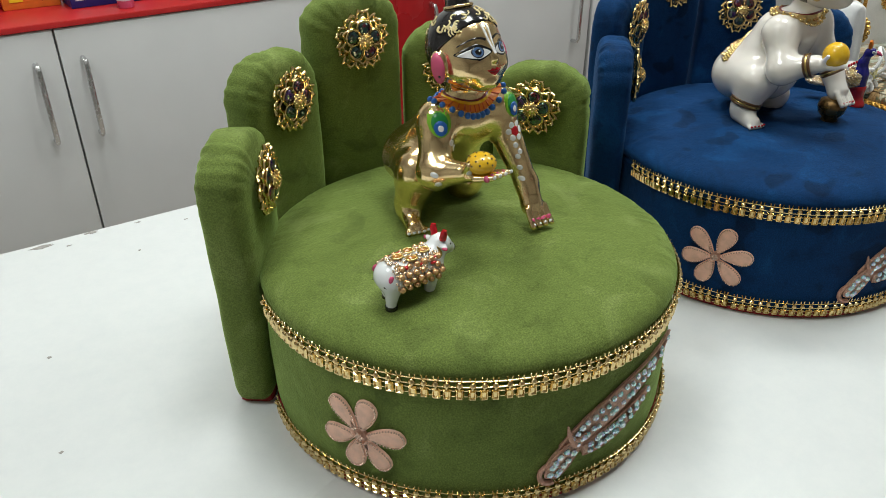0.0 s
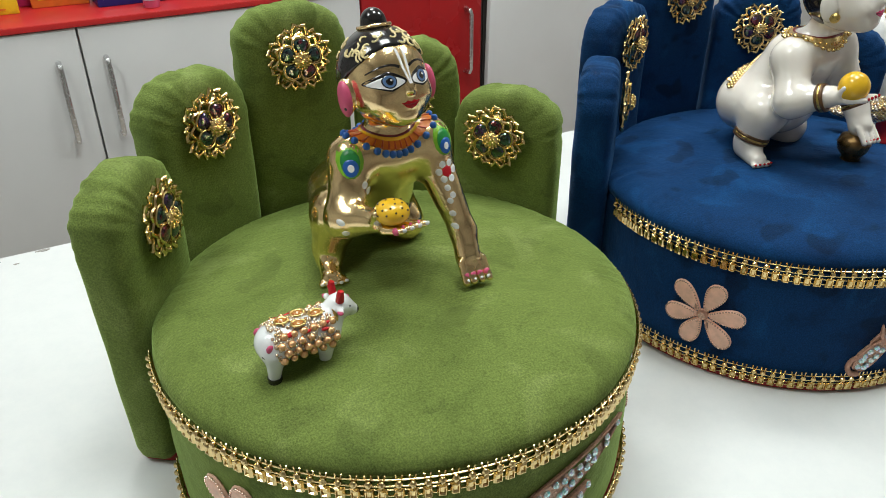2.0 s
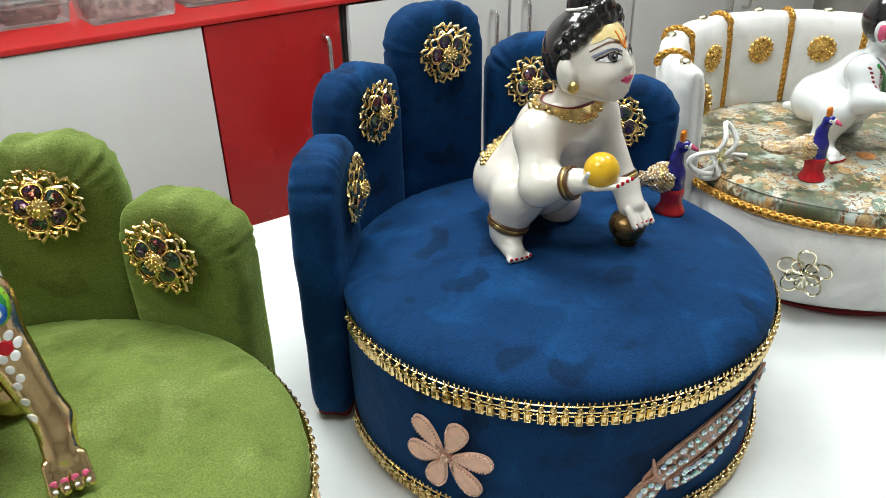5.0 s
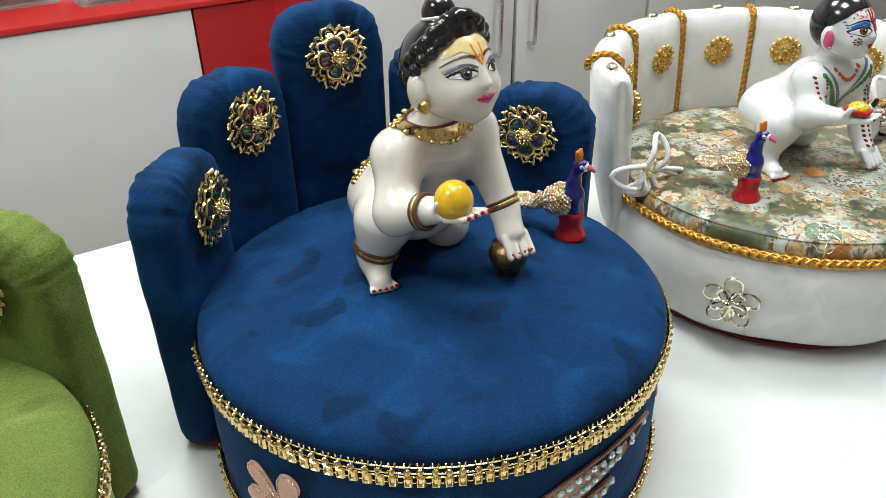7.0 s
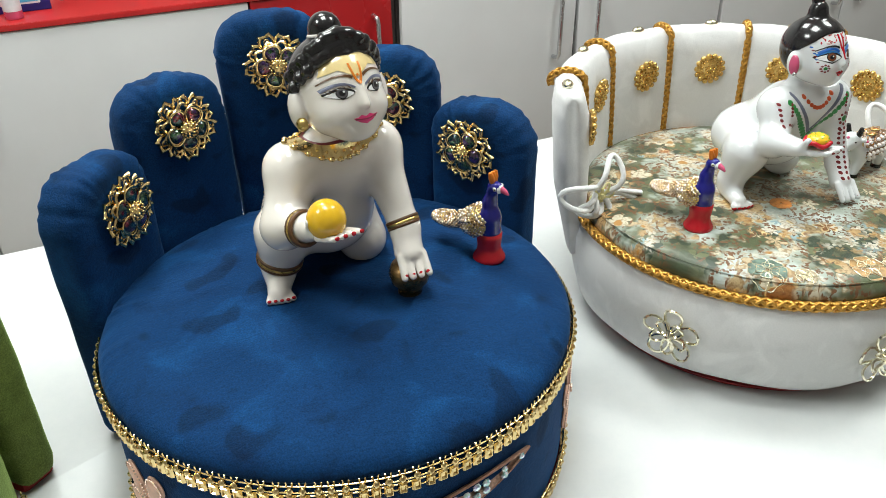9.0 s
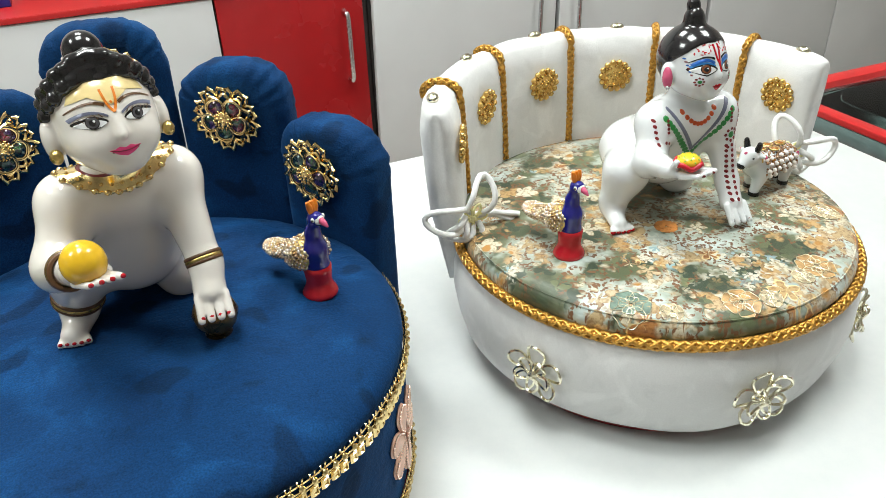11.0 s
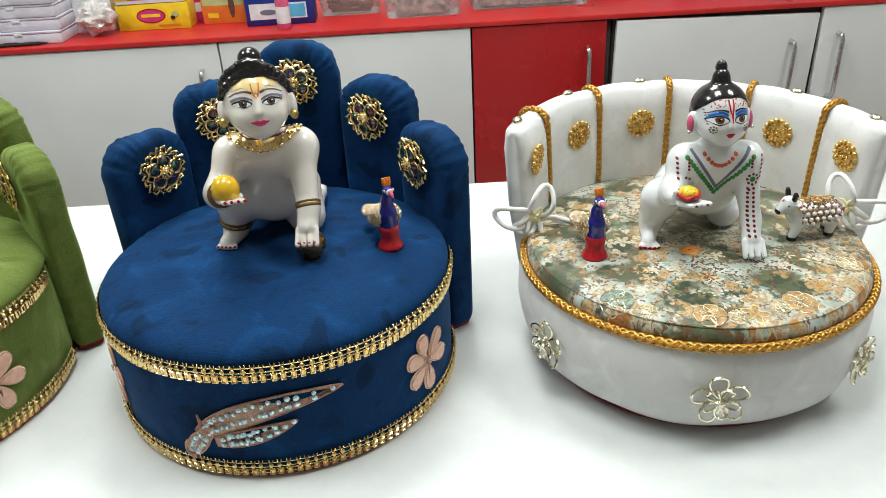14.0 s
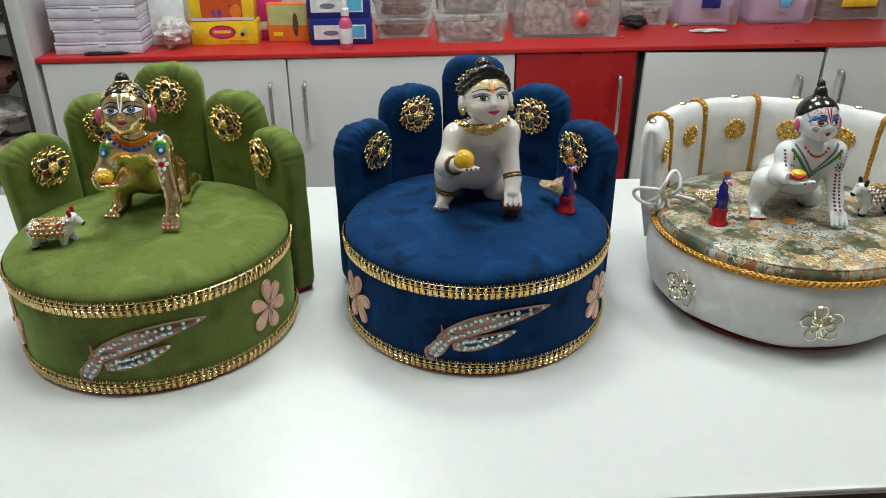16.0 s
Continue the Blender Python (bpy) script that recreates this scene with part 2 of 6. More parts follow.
WHITE_CARD = varied("white_card", (0.72, 0.74, 0.76), 0.5)
CYAN_CARD = varied("cyan_print", (0.10, 0.45, 0.70), 0.4)
BROWN_GOODS = varied("brown_goods", (0.11, 0.045, 0.03), 0.7, 0.0, 120, 0.5, 0.002, 300)
MIXED_GOODS = varied("mixed_goods", (0.30, 0.23, 0.21), 0.7, 0.0, 60, 0.8, 0.002, 300)
RED_GOODS = varied("red_goods", (0.55, 0.05, 0.04), 0.5)
BAG = varied("polythene_bag", (0.60, 0.57, 0.55), 0.25, 0.0, 40, 0.35, 0.004, 60)


def floral_print():
    """Printed satin: pale aqua ground, olive drifts, cream and amber five-petal blooms with gold outlines, brown sprigs."""
    m = material("floral_satin", (0.5, 0.5, 0.45), 0.42, Sheen_Weight=0.15)
    t, b = nodes_of(m)
    coord = t.nodes.new("ShaderNodeTexCoord")
    sway = noise_node(t, 130, 2.0)
    off = t.nodes.new("ShaderNodeVectorMath")
    off.operation = "MULTIPLY_ADD"
    off.inputs[1].default_value, off.inputs[2].default_value = (0.006, 0.006, 0.006), (-0.003, -0.003, -0.003)
    t.links.new(sway.outputs["Color"], off.inputs[0])
    warped = t.nodes.new("ShaderNodeVectorMath")
    t.links.new(coord.outputs["Object"], warped.inputs[0])
    t.links.new(off.outputs[0], warped.inputs[1])
    drift, warm, patch = noise_node(t, 20, 4.0, 0.6), noise_node(t, 30, 3.0, 0.6), noise_node(t, 17, 3.0, 0.6)
    ground = ramp(t, drift.outputs[0], [(0.38, (0.055, 0.066, 0.032)), (0.47, (0.13, 0.145, 0.080)), (0.54, (0.34, 0.385, 0.33)), (0.62, (0.50, 0.57, 0.54))]).outputs[0]
    gold_line = None

    def bloom(scale, petals, size, wave, jitter_seed, outline):
        """A mask of petalled blots, one to a cell; with outline also the rim of each."""
        shift = t.nodes.new("ShaderNodeMapping")
        shift.inputs["Location"].default_value = (jitter_seed * 0.37, jitter_seed * 0.71, 0.0)
        shift.inputs["Scale"].default_value = (1, 1, 0.6)
        t.links.new(warped.outputs[0], shift.inputs[0])
        v = t.nodes.new("ShaderNodeTexVoronoi")
        v.inputs["Scale"].default_value = scale
        t.links.new(shift.outputs[0], v.inputs["Vector"])
        sub = t.nodes.new("ShaderNodeVectorMath")
        sub.operation = "SUBTRACT"
        t.links.new(shift.outputs[0], sub.inputs[0])
        t.links.new(v.outputs["Position"], sub.inputs[1])
        xyz = t.nodes.new("ShaderNodeSeparateXYZ")
        t.links.new(sub.outputs[0], xyz.inputs[0])
        tone = t.nodes.new("ShaderNodeSeparateColor")
        t.links.new(v.outputs["Color"], tone.inputs[0])
        angle = calc(t, "ARCTAN2", xyz.outputs[1], xyz.outputs[0])
        spin = calc(t, "ADD", calc(t, "MULTIPLY", angle, float(petals)), calc(t, "MULTIPLY", tone.outputs[1], 6.3))
        lobe = calc(t, "ADD", calc(t, "MULTIPLY", calc(t, "ABSOLUTE", calc(t, "COSINE", calc(t, "MULTIPLY", spin, 0.5))), wave), 1.0 - wave)
        edge = calc(t, "SUBTRACT", calc(t, "MULTIPLY", lobe, size), v.outputs["Distance"])
        mask = calc(t, "MULTIPLY", edge, 22.0, True)
        rim = calc(t, "SUBTRACT", 1.0, calc(t, "MULTIPLY", calc(t, "ABSOLUTE", calc(t, "SUBTRACT", edge, 0.02)), 28.0), True) if outline else None
        core = calc(t, "MULTIPLY", calc(t, "SUBTRACT", size * 0.3, v.outputs["Distance"]), 25.0, True)
        return mask, rim, core, tone.outputs[0]

    col = ground
    sprig, _, _, tone = bloom(250, 2, 0.62, 0.72, 3, False)
    where = ramp(t, warm.outputs[0], [(0.40, (0, 0, 0)), (0.45, (1, 1, 1))]).outputs[0]
    col = mix(t, calc(t, "MULTIPLY", sprig, where), col, (0.17, 0.075, 0.028))
    leaf, _, _, tone = bloom(70, 3, 0.62, 0.6, 5, False)
    where2 = ramp(t, drift.outputs[0], [(0.47, (1, 1, 1)), (0.53, (0, 0, 0))]).outputs[0]
    col = mix(t, calc(t, "MULTIPLY", leaf, where2), col, ramp(t, tone, [(0.3, (0.035, 0.055, 0.030)), (0.8, (0.13, 0.15, 0.07))]).outputs[0])
    blue_leaf, _, _, tone = bloom(90, 6, 0.50, 0.6, 9, False)
    where3 = ramp(t, patch.outputs[0], [(0.56, (0, 0, 0)), (0.60, (1, 1, 1))]).outputs[0]
    col = mix(t, calc(t, "MULTIPLY", blue_leaf, where3), col, (0.24, 0.36, 0.38))
    streak = noise_node(t, 420, 2.0)
    for scale, size, seed, lo, colours in ((112, 0.58, 1, 0.53, ((0.56, 0.53, 0.44), (0.42, 0.28, 0.13))), (62, 0.66, 2, 0.51, ((0.58, 0.53, 0.40), (0.46, 0.29, 0.12))), (48, 0.64, 4, 0.545, ((0.46, 0.33, 0.17), (0.60, 0.57, 0.48))), (40, 0.50, 7, 0.56, ((0.36, 0.15, 0.04), (0.44, 0.28, 0.11)))):
        mask, rim, core, tone = bloom(scale, 5, size, 0.45, seed, True)
        here = ramp(t, (patch, patch, warm, patch, drift, patch, patch, patch)[seed].outputs[0], [(lo, (0, 0, 0)), (lo + 0.05, (1, 1, 1))]).outputs[0]
        pick = ramp(t, tone, [(0.55, colours[0]), (0.7, colours[1])]).outputs[0]
        fold = ramp(t, streak.outputs[0], [(0.38, (0.58, 0.48, 0.36)), (0.52, (1, 1, 1))]).outputs[0]
        pick = mix(t, 0.8, pick, fold, "MULTIPLY")
        mask = calc(t, "MULTIPLY", mask, here)
        col = mix(t, mask, col, pick)
        col = mix(t, calc(t, "MULTIPLY", core, mask), col, (0.42, 0.20, 0.04))
        if seed in (2, 4):
            col = mix(t, calc(t, "MULTIPLY", calc(t, "MULTIPLY", rim, here), 0.55), col, (0.30, 0.19, 0.08))
        if seed == 7:
            gold_line = calc(t, "MULTIPLY", rim, here)
            col = mix(t, gold_line, col, (0.80, 0.64, 0.32))
    t.links.new(col, b.inputs["Base Color"])
    t.links.new(calc(t, "MULTIPLY", gold_line, 0.7), b.inputs["Metallic"])
    weave = noise_node(t, 1400, 1.0)
    bump(t, b, weave.outputs[0], 0.3, 0.0003)
    return m


FLORAL = floral_print()
TEAL_PRINT = varied("teal_print", (0.13, 0.19, 0.15), 0.45, 0.0, 150, 0.5)
AMBER_PRINT = varied("amber_print", (0.42, 0.25, 0.10), 0.45, 0.0, 150, 0.45)
CREAM_PRINT = varied("cream_print", (0.42, 0.33, 0.20), 0.45, 0.0, 150, 0.5)
ORANGE_PRINT = varied("orange_print", (0.55, 0.21, 0.05), 0.45, 0.0, 150, 0.35)
FOIL = varied("pale_foil", (0.85, 0.78, 0.58), 0.3, 0.7, 200, 0.1, 0.0)

# ---- mesh tools ----
TAU = 2 * math.pi


class Build:
    """Collects pieces of geometry with material slots, then links them as one mesh object."""

    def __init__(self):
        self.v, self.f, self.m, self.n = [], [], [], 0

    def add(self, piece, slot=0, at=None):
        v, f = piece
        v = np.asarray(v, float).reshape(-1, 3)
        if at is not None:
            a = np.array(at)
            v = v @ a[:3, :3].T + a[:3, 3]
        self.v.append(v)
        self.f += [tuple(int(i) + self.n for i in q) for q in f]
        self.m += [slot] * len(f)
        self.n += len(v)
        return self

    def mesh(self, name, mats, sharp=35):
        me = bpy.data.meshes.new(name)
        me.from_pydata(np.concatenate(self.v).tolist(), [], self.f)
        for m in mats if isinstance(mats, (list, tuple)) else [mats]:
            me.materials.append(m)
        me.polygons.foreach_set("material_index", self.m)
        me.polygons.foreach_set("use_smooth", [True] * len(self.f))
        me.update()
        if sharp < 180:
            me.set_sharp_from_angle(angle=radians(sharp))
        return me


def part(name, made, mats, parent=None, label="", at=None, sharp=35):
    """Links a Build, a piece or a mesh as one object, under its thing if one is given."""
    if isinstance(made, tuple):
        made = Build().add(made)
    data = made.mesh(name, mats, sharp) if isinstance(made, Build) else made
    ob = new(name, data)
    ob.parent = parent
    if at is not None:
        ob.matrix_basis = at
    if label:
        tagged(ob, label)
    return ob


def thing(name, label, category, at=None, group="", kind=""):
    ob = new(name)
    ob.empty_display_size = 0.02
    if at is not None:
        ob.matrix_basis = at
    return tagged(ob, label, category, group, kind)


def whole(name, made, mats, label, category, at=None, group="", kind="", sharp=35):
    """A thing of one single mesh."""
    return tagged(part(name, made, mats, None, "", at, sharp), label, category, group, kind)


def grid_faces(rows, cols, wrap):
    out = []
    for i in range(rows - 1):
        for j in range(cols if wrap else cols - 1):
            k = (j + 1) % cols
            out.append((i * cols + j, i * cols + k, (i + 1) * cols + k, (i + 1) * cols + j))
    return out


def lathe(profile, n=48, a0=0.0, a1=None):
    """Turns (radius, height) pairs round z; a part turn if a1 is given."""
    full = a1 is None
    ang = np.linspace(a0, a0 + TAU, n, endpoint=False) if full else np.linspace(a0, a1, n)
    v = [(r * math.cos(a), r * math.sin(a), z) for r, z in profile for a in ang]
    f = grid_faces(len(profile), n, full)
    if full:
        if profile[0][0] > 1e-6:
            f.append(tuple(range(n))[::-1])
        if profile[-1][0] > 1e-6:
            f.append(tuple(range((len(profile) - 1) * n, len(profile) * n)))
    return v, f


def ball(c, r, nu=14, nv=9):
    r = (r, r, r) if isinstance(r, (int, float)) else r
    v = [(c[0] + r[0] * math.sin(p) * math.cos(a), c[1] + r[1] * math.sin(p) * math.sin(a), c[2] - r[2] * math.cos(p))
         for p in np.linspace(0.02, math.pi - 0.02, nv) for a in np.linspace(0, TAU, nu, endpoint=False)]
    f = grid_faces(nv, nu, True)
    f += [tuple(range(nu))[::-1], tuple(range((nv - 1) * nu, nv * nu))]
    return v, f


def tube(path, r, n=7, closed=False, ends=True):
    """A round tube along points; r is one radius or one for each point."""
    p = np.asarray(path, float)
    k = len(p)
    r = np.full(k, r) if isinstance(r, (int, float)) else np.asarray(r)
    tan = np.roll(p, -1, 0) - np.roll(p, 1, 0) if closed else np.gradient(p, axis=0)
    tan /= np.linalg.norm(tan, axis=1)[:, None] + 1e-12
    ref = np.array([0.0, 0.0, 1.0]) if abs(tan[0, 2]) < 0.9 else np.array([1.0, 0.0, 0.0])
    side = np.cross(tan[0], ref)
    v = []
    for i in range(k):
        side = side - tan[i] * (side @ tan[i])
        side /= np.linalg.norm(side) + 1e-12
        up = np.cross(side, tan[i])
        for a in np.linspace(0, TAU, n, endpoint=False):
            v.append(p[i] + r[i] * (side * math.cos(a) + up * math.sin(a)))
    f = grid_faces(k, n, True)
    if closed:
        f += [((k - 1) * n + j, (k - 1) * n + (j + 1) % n, (j + 1) % n, j) for j in range(n)]
    elif ends:
        f += [tuple(range(n))[::-1], tuple(range((k - 1) * n, k * n))]
    return v, f


def inset(outline, d):
    o = np.asarray(outline, float)
    e = np.roll(o, -1, 0) - np.roll(o, 1, 0)
    e /= np.linalg.norm(e, axis=1)[:, None] + 1e-12
    return o + np.stack([-e[:, 1], e[:, 0]], 1) * d


def pillow(outline, layers):
    """Stacks insets of a counter-clockwise outline at heights: (inset, z) from the bottom to the top."""
    n = len(outline)
    v = []
    for d, z in layers:
        v += [(x, y, z) for x, y in inset(outline, d)]
    f = grid_faces(len(layers), n, True)
    f += [tuple(range(n))[::-1], tuple(range((len(layers) - 1) * n, len(layers) * n))]
    return v, f


def round_rect(w, h, r, k=4):
    pts = []
    for cx, cy, a in ((w / 2 - r, -h / 2 + r, -90), (w / 2 - r, h / 2 - r, 0), (-w / 2 + r, h / 2 - r, 90), (-w / 2 + r, -h / 2 + r, 180)):
        pts += [(cx + r * math.cos(radians(a + 90 * i / k)), cy + r * math.sin(radians(a + 90 * i / k))) for i in range(k + 1)]
    return pts


def slab(w, d, h, r=0.004, edge=None):
    """A block with rounded corners and eased edges, standing on z = 0."""
    e = min(r, h / 3, edge or r)
    return pillow(round_rect(w, d, r, 3), [(e, 0), (e * 0.3, e * 0.3), (0, e), (0, h - e), (e * 0.3, h - e * 0.3), (e, h)])


def block(x0, x1, y0, y1, z0, z1, r=0.003):
    v, f = slab(x1 - x0, y1 - y0, z1 - z0, r)
    return np.asarray(v) + ((x0 + x1) / 2, (y0 + y1) / 2, z0), f


def ring_points(r, z, n, a0=0.0, a1=TAU, closed=True):
    return [(r * math.cos(a), r * math.sin(a), z) for a in np.linspace(a0, a1, n, endpoint=not closed)]


def polar(a, r):
    """Point at r from the centre, a degrees from the back (+y) towards +x."""
    return r * math.sin(radians(a)), r * math.cos(radians(a))


# ---- the setting ----
TOP = 0.0105    # height of the table top
def room():
    def plain(name, x0, x1, y0, y1, z0, z1, mat, label):
        whole(name, block(x0, x1, y0, y1, z0, z1, 0.002), mat, label, name.split("_")[0], kind="structure")
    plain("floor", WX0, WX1, WY0, WY1, FLOOR - 0.1, FLOOR, FLOOR_TILE, "beige shop floor of large plain tiles")
    plain("ceiling", WX0, WX1, WY0, WY1, CEIL, CEIL + 0.1, CEILING, "plain white painted shop ceiling")
    plain("wall_north", WX0, WX1, WY1, WY1 + 0.12, FLOOR, CEIL, WALL, "plain painted wall behind the cabinets")
    # Three unseen walls, added to close the room and steer its bounce light.
    plain("wall_south", WX0, WX1, WY0 - 0.12, WY0, FLOOR, CEIL, SHOP_BOUNCE_WALL, "unseen shop wall, toned to set the bounce light")
    plain("wall_west", WX0 - 0.12, WX0, WY0, WY1, FLOOR, CEIL, SHOP_BOUNCE_WALL, "unseen side wall of the shop, toned to set the bounce light")
    plain("wall_east", WX1, WX1 + 0.12, WY0, WY1, FLOOR, CEIL, SHOP_BOUNCE_WALL, "unseen side wall of the shop, toned to set the bounce light")
    for x, y in PANELS:
        lamp = thing("ceiling_light", "square white ceiling light panel in a thin frame", "ceiling light", Matrix.Translation((x, y, CEIL - 0.028)), "ceiling lights")
        part("diffuser", slab(0.56, 0.56, 0.006, 0.002), LED, lamp, at=Matrix.Translation((0, 0, 0.006)))
        part("frame", Build().add(block(-0.3, 0.3, -0.3, -0.281, 0, 0.027)).add(block(-0.3, 0.3, 0.281, 0.3, 0, 0.027)).add(block(-0.3, -0.281, -0.28, 0.28, 0, 0.027)).add(block(0.281, 0.3, -0.28, 0.28, 0, 0.027)), WHITE_CARD, lamp)


def table():
    at = pose(0.072, 0.868, TOP, 0, 0, 2.0)
    ob = thing("display_table", "white laminate display table with a chipped back edge", "table", at)
    top = part("tabletop", block(-0.75, 1.157, -0.669, 0, -0.030, 0, 0.004), TABLE, ob, "white laminate top")
    part("edge_band", block(-0.75, 1.157, -0.6725, -0.6695, -0.029, -0.002, 0.001), EDGE_DARK, top, "dark edge band")
    part("front_panel", block(-0.72, 1.13, -0.60, -0.58, FLOOR - TOP, -0.0305), DOOR_WHITE, ob)
    part("back_panel", block(-0.72, 1.13, -0.07, -0.05, FLOOR - TOP, -0.0305), DOOR_WHITE, ob)
    for x in (-0.72, 1.11):
        part("side_panel", block(x, x + 0.02, -0.578, -0.072, FLOOR - TOP, -0.0305), DOOR_WHITE, ob)
    random.seed(4)
    for x, y, w, d in ((-0.174, -0.196, 0.0028, 0.0018), (-0.185, -0.306, 0.0018, 0.0016), (-0.150, -0.0105, 0.013, 0.0045), (-0.105, -0.0068, 0.008, 0.0028), (-0.062, -0.010, 0.004, 0.002), (-0.215, -0.010, 0.012, 0.004), (-0.075, -0.068, 0.0018, 0.0012), (-0.02, -0.03, 0.002, 0.001), (-0.128, -0.022, 0.003, 0.0015)):
        pts = [(x + w * math.cos(a) * random.uniform(0.4, 1), y + d * math.sin(a) * random.uniform(0.4, 1)) for a in np.linspace(0, TAU, 11, endpoint=False)]
        part("chip", pillow(pts, [(0, 0.0), (0, 0.0003)]), CHIP, top)


CY = 1.958      # front plane of the cabinet doors
CTOP = -0.012   # top of the red worktop


def cabinet_handle(parent, x, z0, z1):
    y = CY - 0.019
    h = part("handle", tube([(x, y + 0.001, z1), (x, y - 0.022, z1 - 0.002), (x, y - 0.028, z1 - 0.012), (x, y - 0.028, z0 + 0.012), (x, y - 0.022, z0 + 0.002), (x, y + 0.001, z0)], 0.006, 10), CHROME, parent, "satin chrome bar handle")
    return h


def cabinets():
    def carcass(name, x0, x1, label, mat):
        ob = thing(name, label, "cabinet", group="row of cabinets")
        part("body", block(x0 + 0.001, x1 - 0.001, CY + 0.003, 2.498, FLOOR + 0.08, -0.0255), mat, ob)
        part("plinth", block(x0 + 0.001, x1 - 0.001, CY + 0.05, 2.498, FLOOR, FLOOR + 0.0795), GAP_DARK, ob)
        return ob

    def door(ob, x0, x1, mat, hx, sag=0.0):
        d = part("door", Build().add(block(x0, x1, CY - 0.018, CY, FLOOR + 0.09, -0.0265, 0.0015)), mat, ob)
        cabinet_handle(d, hx, -0.262, -0.094)
        if sag:
            piv = Vector((x0, CY, -0.0265))
            d.matrix_basis = Matrix.Translation(piv + Vector((0, -0.006, -0.004))) @ Euler((0, radians(sag), radians(0.6))).to_matrix().to_4x4() @ Matrix.Translation(-piv)
        return d
    left = carcass("base_cabinet", -0.600, 0.7035, "white laminate base cabinet with two closed doors", DOOR_WHITE)
    door(left, -0.598, 0.059, DOOR_WHITE, 0.012)
    door(left, 0.0635, 0.702, DOOR_WHITE, 0.106)
    # Red and sagging-door cabinets: near-black bodies put the door gaps' shade into colour.
    mid = carcass("base_cabinet", 0.7045, 1.072, "red laminate base cabinet with one closed door", GAP_DARK)
    door(mid, 0.707, 1.054, DOOR_RED, 1.005)
    right = carcass("base_cabinet", 1.073, 2.16, "white laminate base cabinet with a sagging door", GAP_DARK)
    door(right, 1.080, 1.612, DOOR_WHITE, 1.545, 1.2)
    door(right, 1.622, 2.15, DOOR_WHITE, 1.668)
    last = carcass("base_cabinet", 2.161, 3.28, "white laminate base cabinet with two closed doors", DOOR_WHITE)
    door(last, 2.165, 2.71, DOOR_WHITE, 2.66)
    door(last, 2.716, 3.27, DOOR_WHITE, 2.77)
    top = thing("worktop", "red laminate worktop over the base cabinets", "worktop")
    part("top", block(-0.610, 3.29, CY - 0.020, 2.499, -0.025, CTOP, 0.0015), RED_TOP, top)
    part("front_edge", block(-0.610, 3.29, CY - 0.0225, CY - 0.0202, -0.0245, CTOP - 0.0008, 0.0006), RED_TOP, top, "thin red edge strip")
    whole("pilaster", block(-0.650, -0.612, CY - 0.03, 2.40, FLOOR, CEIL - 0.001), DOOR_WHITE, "tall white laminate end panel beside the cabinets", "panel")


room()
table()
cabinets()


# ---- thrones ----
def trim_link(tall):
    """One gold link facing +x: a bar with a bevelled frame and a sunk face, a bead above it and two little prongs."""
    b = Build()
    w, z1 = 0.0024, tall
    rings = []
    for d, x in ((0.0, -0.0006), (0.0, 0.0010), (0.0008, 0.0024), (0.0011, 0.0024), (0.0016, 0.0015)):
        rings += [(x, -w + d, d), (x, w - d, d), (x, w - d, z1 - d), (x, -w + d, z1 - d)]
    b.add((rings, grid_faces(5, 4, True) + [(16, 17, 18, 19)]))
    b.add(tube([(0.0012, 0, z1 - 0.0004), (0.0014, 0, z1 + 0.0022)], 0.0007, 5))
    b.add(ball((0.0020, 0, z1 + 0.0036), 0.0019, 10, 7))
    for s in (-1, 1):
        b.add(tube([(0.0012, s * 0.0010, z1 + 0.0050), (0.0014, s * 0.0015, z1 + 0.0082)], 0.00045, 4))
    return b.mesh("trim_link", PALE_GOLD, 20)


LINK_TALL, LINK_SHORT = trim_link(0.0066), trim_link(0.0058)


def trim_band(parent, name, r, z, link, tall, a0, a1):
    """A strip of gold links threaded on wires from a0 round the front to a1 (degrees from the back)."""
    arc = [radians(90 - a) for a in np.linspace(a0, a1, 90)]
    b = Build()
    for dr, dz in ((0.0004, 0.0016), (0.0004, tall - 0.0014), (0.0014, tall + 0.0018), (0.0014, tall + 0.0056)):
        b.add(tube([((r + dr) * math.cos(a), (r + dr) * math.sin(a), z + dz) for a in arc], 0.00040, 5))
    band = part(name, b, PALE_GOLD, parent, "gold wire and tube-bead trim")
    n = int(r * radians(a1 - a0) / 0.0063)
    for i in range(n):
        a = 90 - (a0 + (a1 - a0) * (i + 0.5) / n)
        part("trim_link", link, None, band, at=Matrix.Rotation(radians(a + random.uniform(-0.25, 0.25)), 4, "Z") @ Matrix.Translation((r, 0, z + random.uniform(-0.0002, 0.0002))) @ Matrix.Rotation(random.uniform(-0.08, 0.08), 4, "Z"))
    return band


def finger_outline(w, h):
    """The upright outline of a backrest finger: straight sides and a broad rounded top."""
    r = w * 0.50
    side = lambda z: w / 2 - 0.0015 * (1 - min(1.0, z / (h - r))) ** 1.3
    pts = [(x, 0.0) for x in np.linspace(-side(0) + 0.002, side(0) - 0.002, 8)]
    for z in np.linspace(0.006, h - r, 22):
        pts.append((side(z), z))
    for a in np.linspace(0, math.pi, 61)[1:-1]:
        c, s = math.cos(a), math.sin(a)
        pts.append((w / 2 * math.copysign(abs(c) ** 0.72, c), h - r + r * abs(s) ** 0.72))
    for z in np.linspace(h - r, 0.006, 22):
        pts.append((-side(z), z))
    return pts


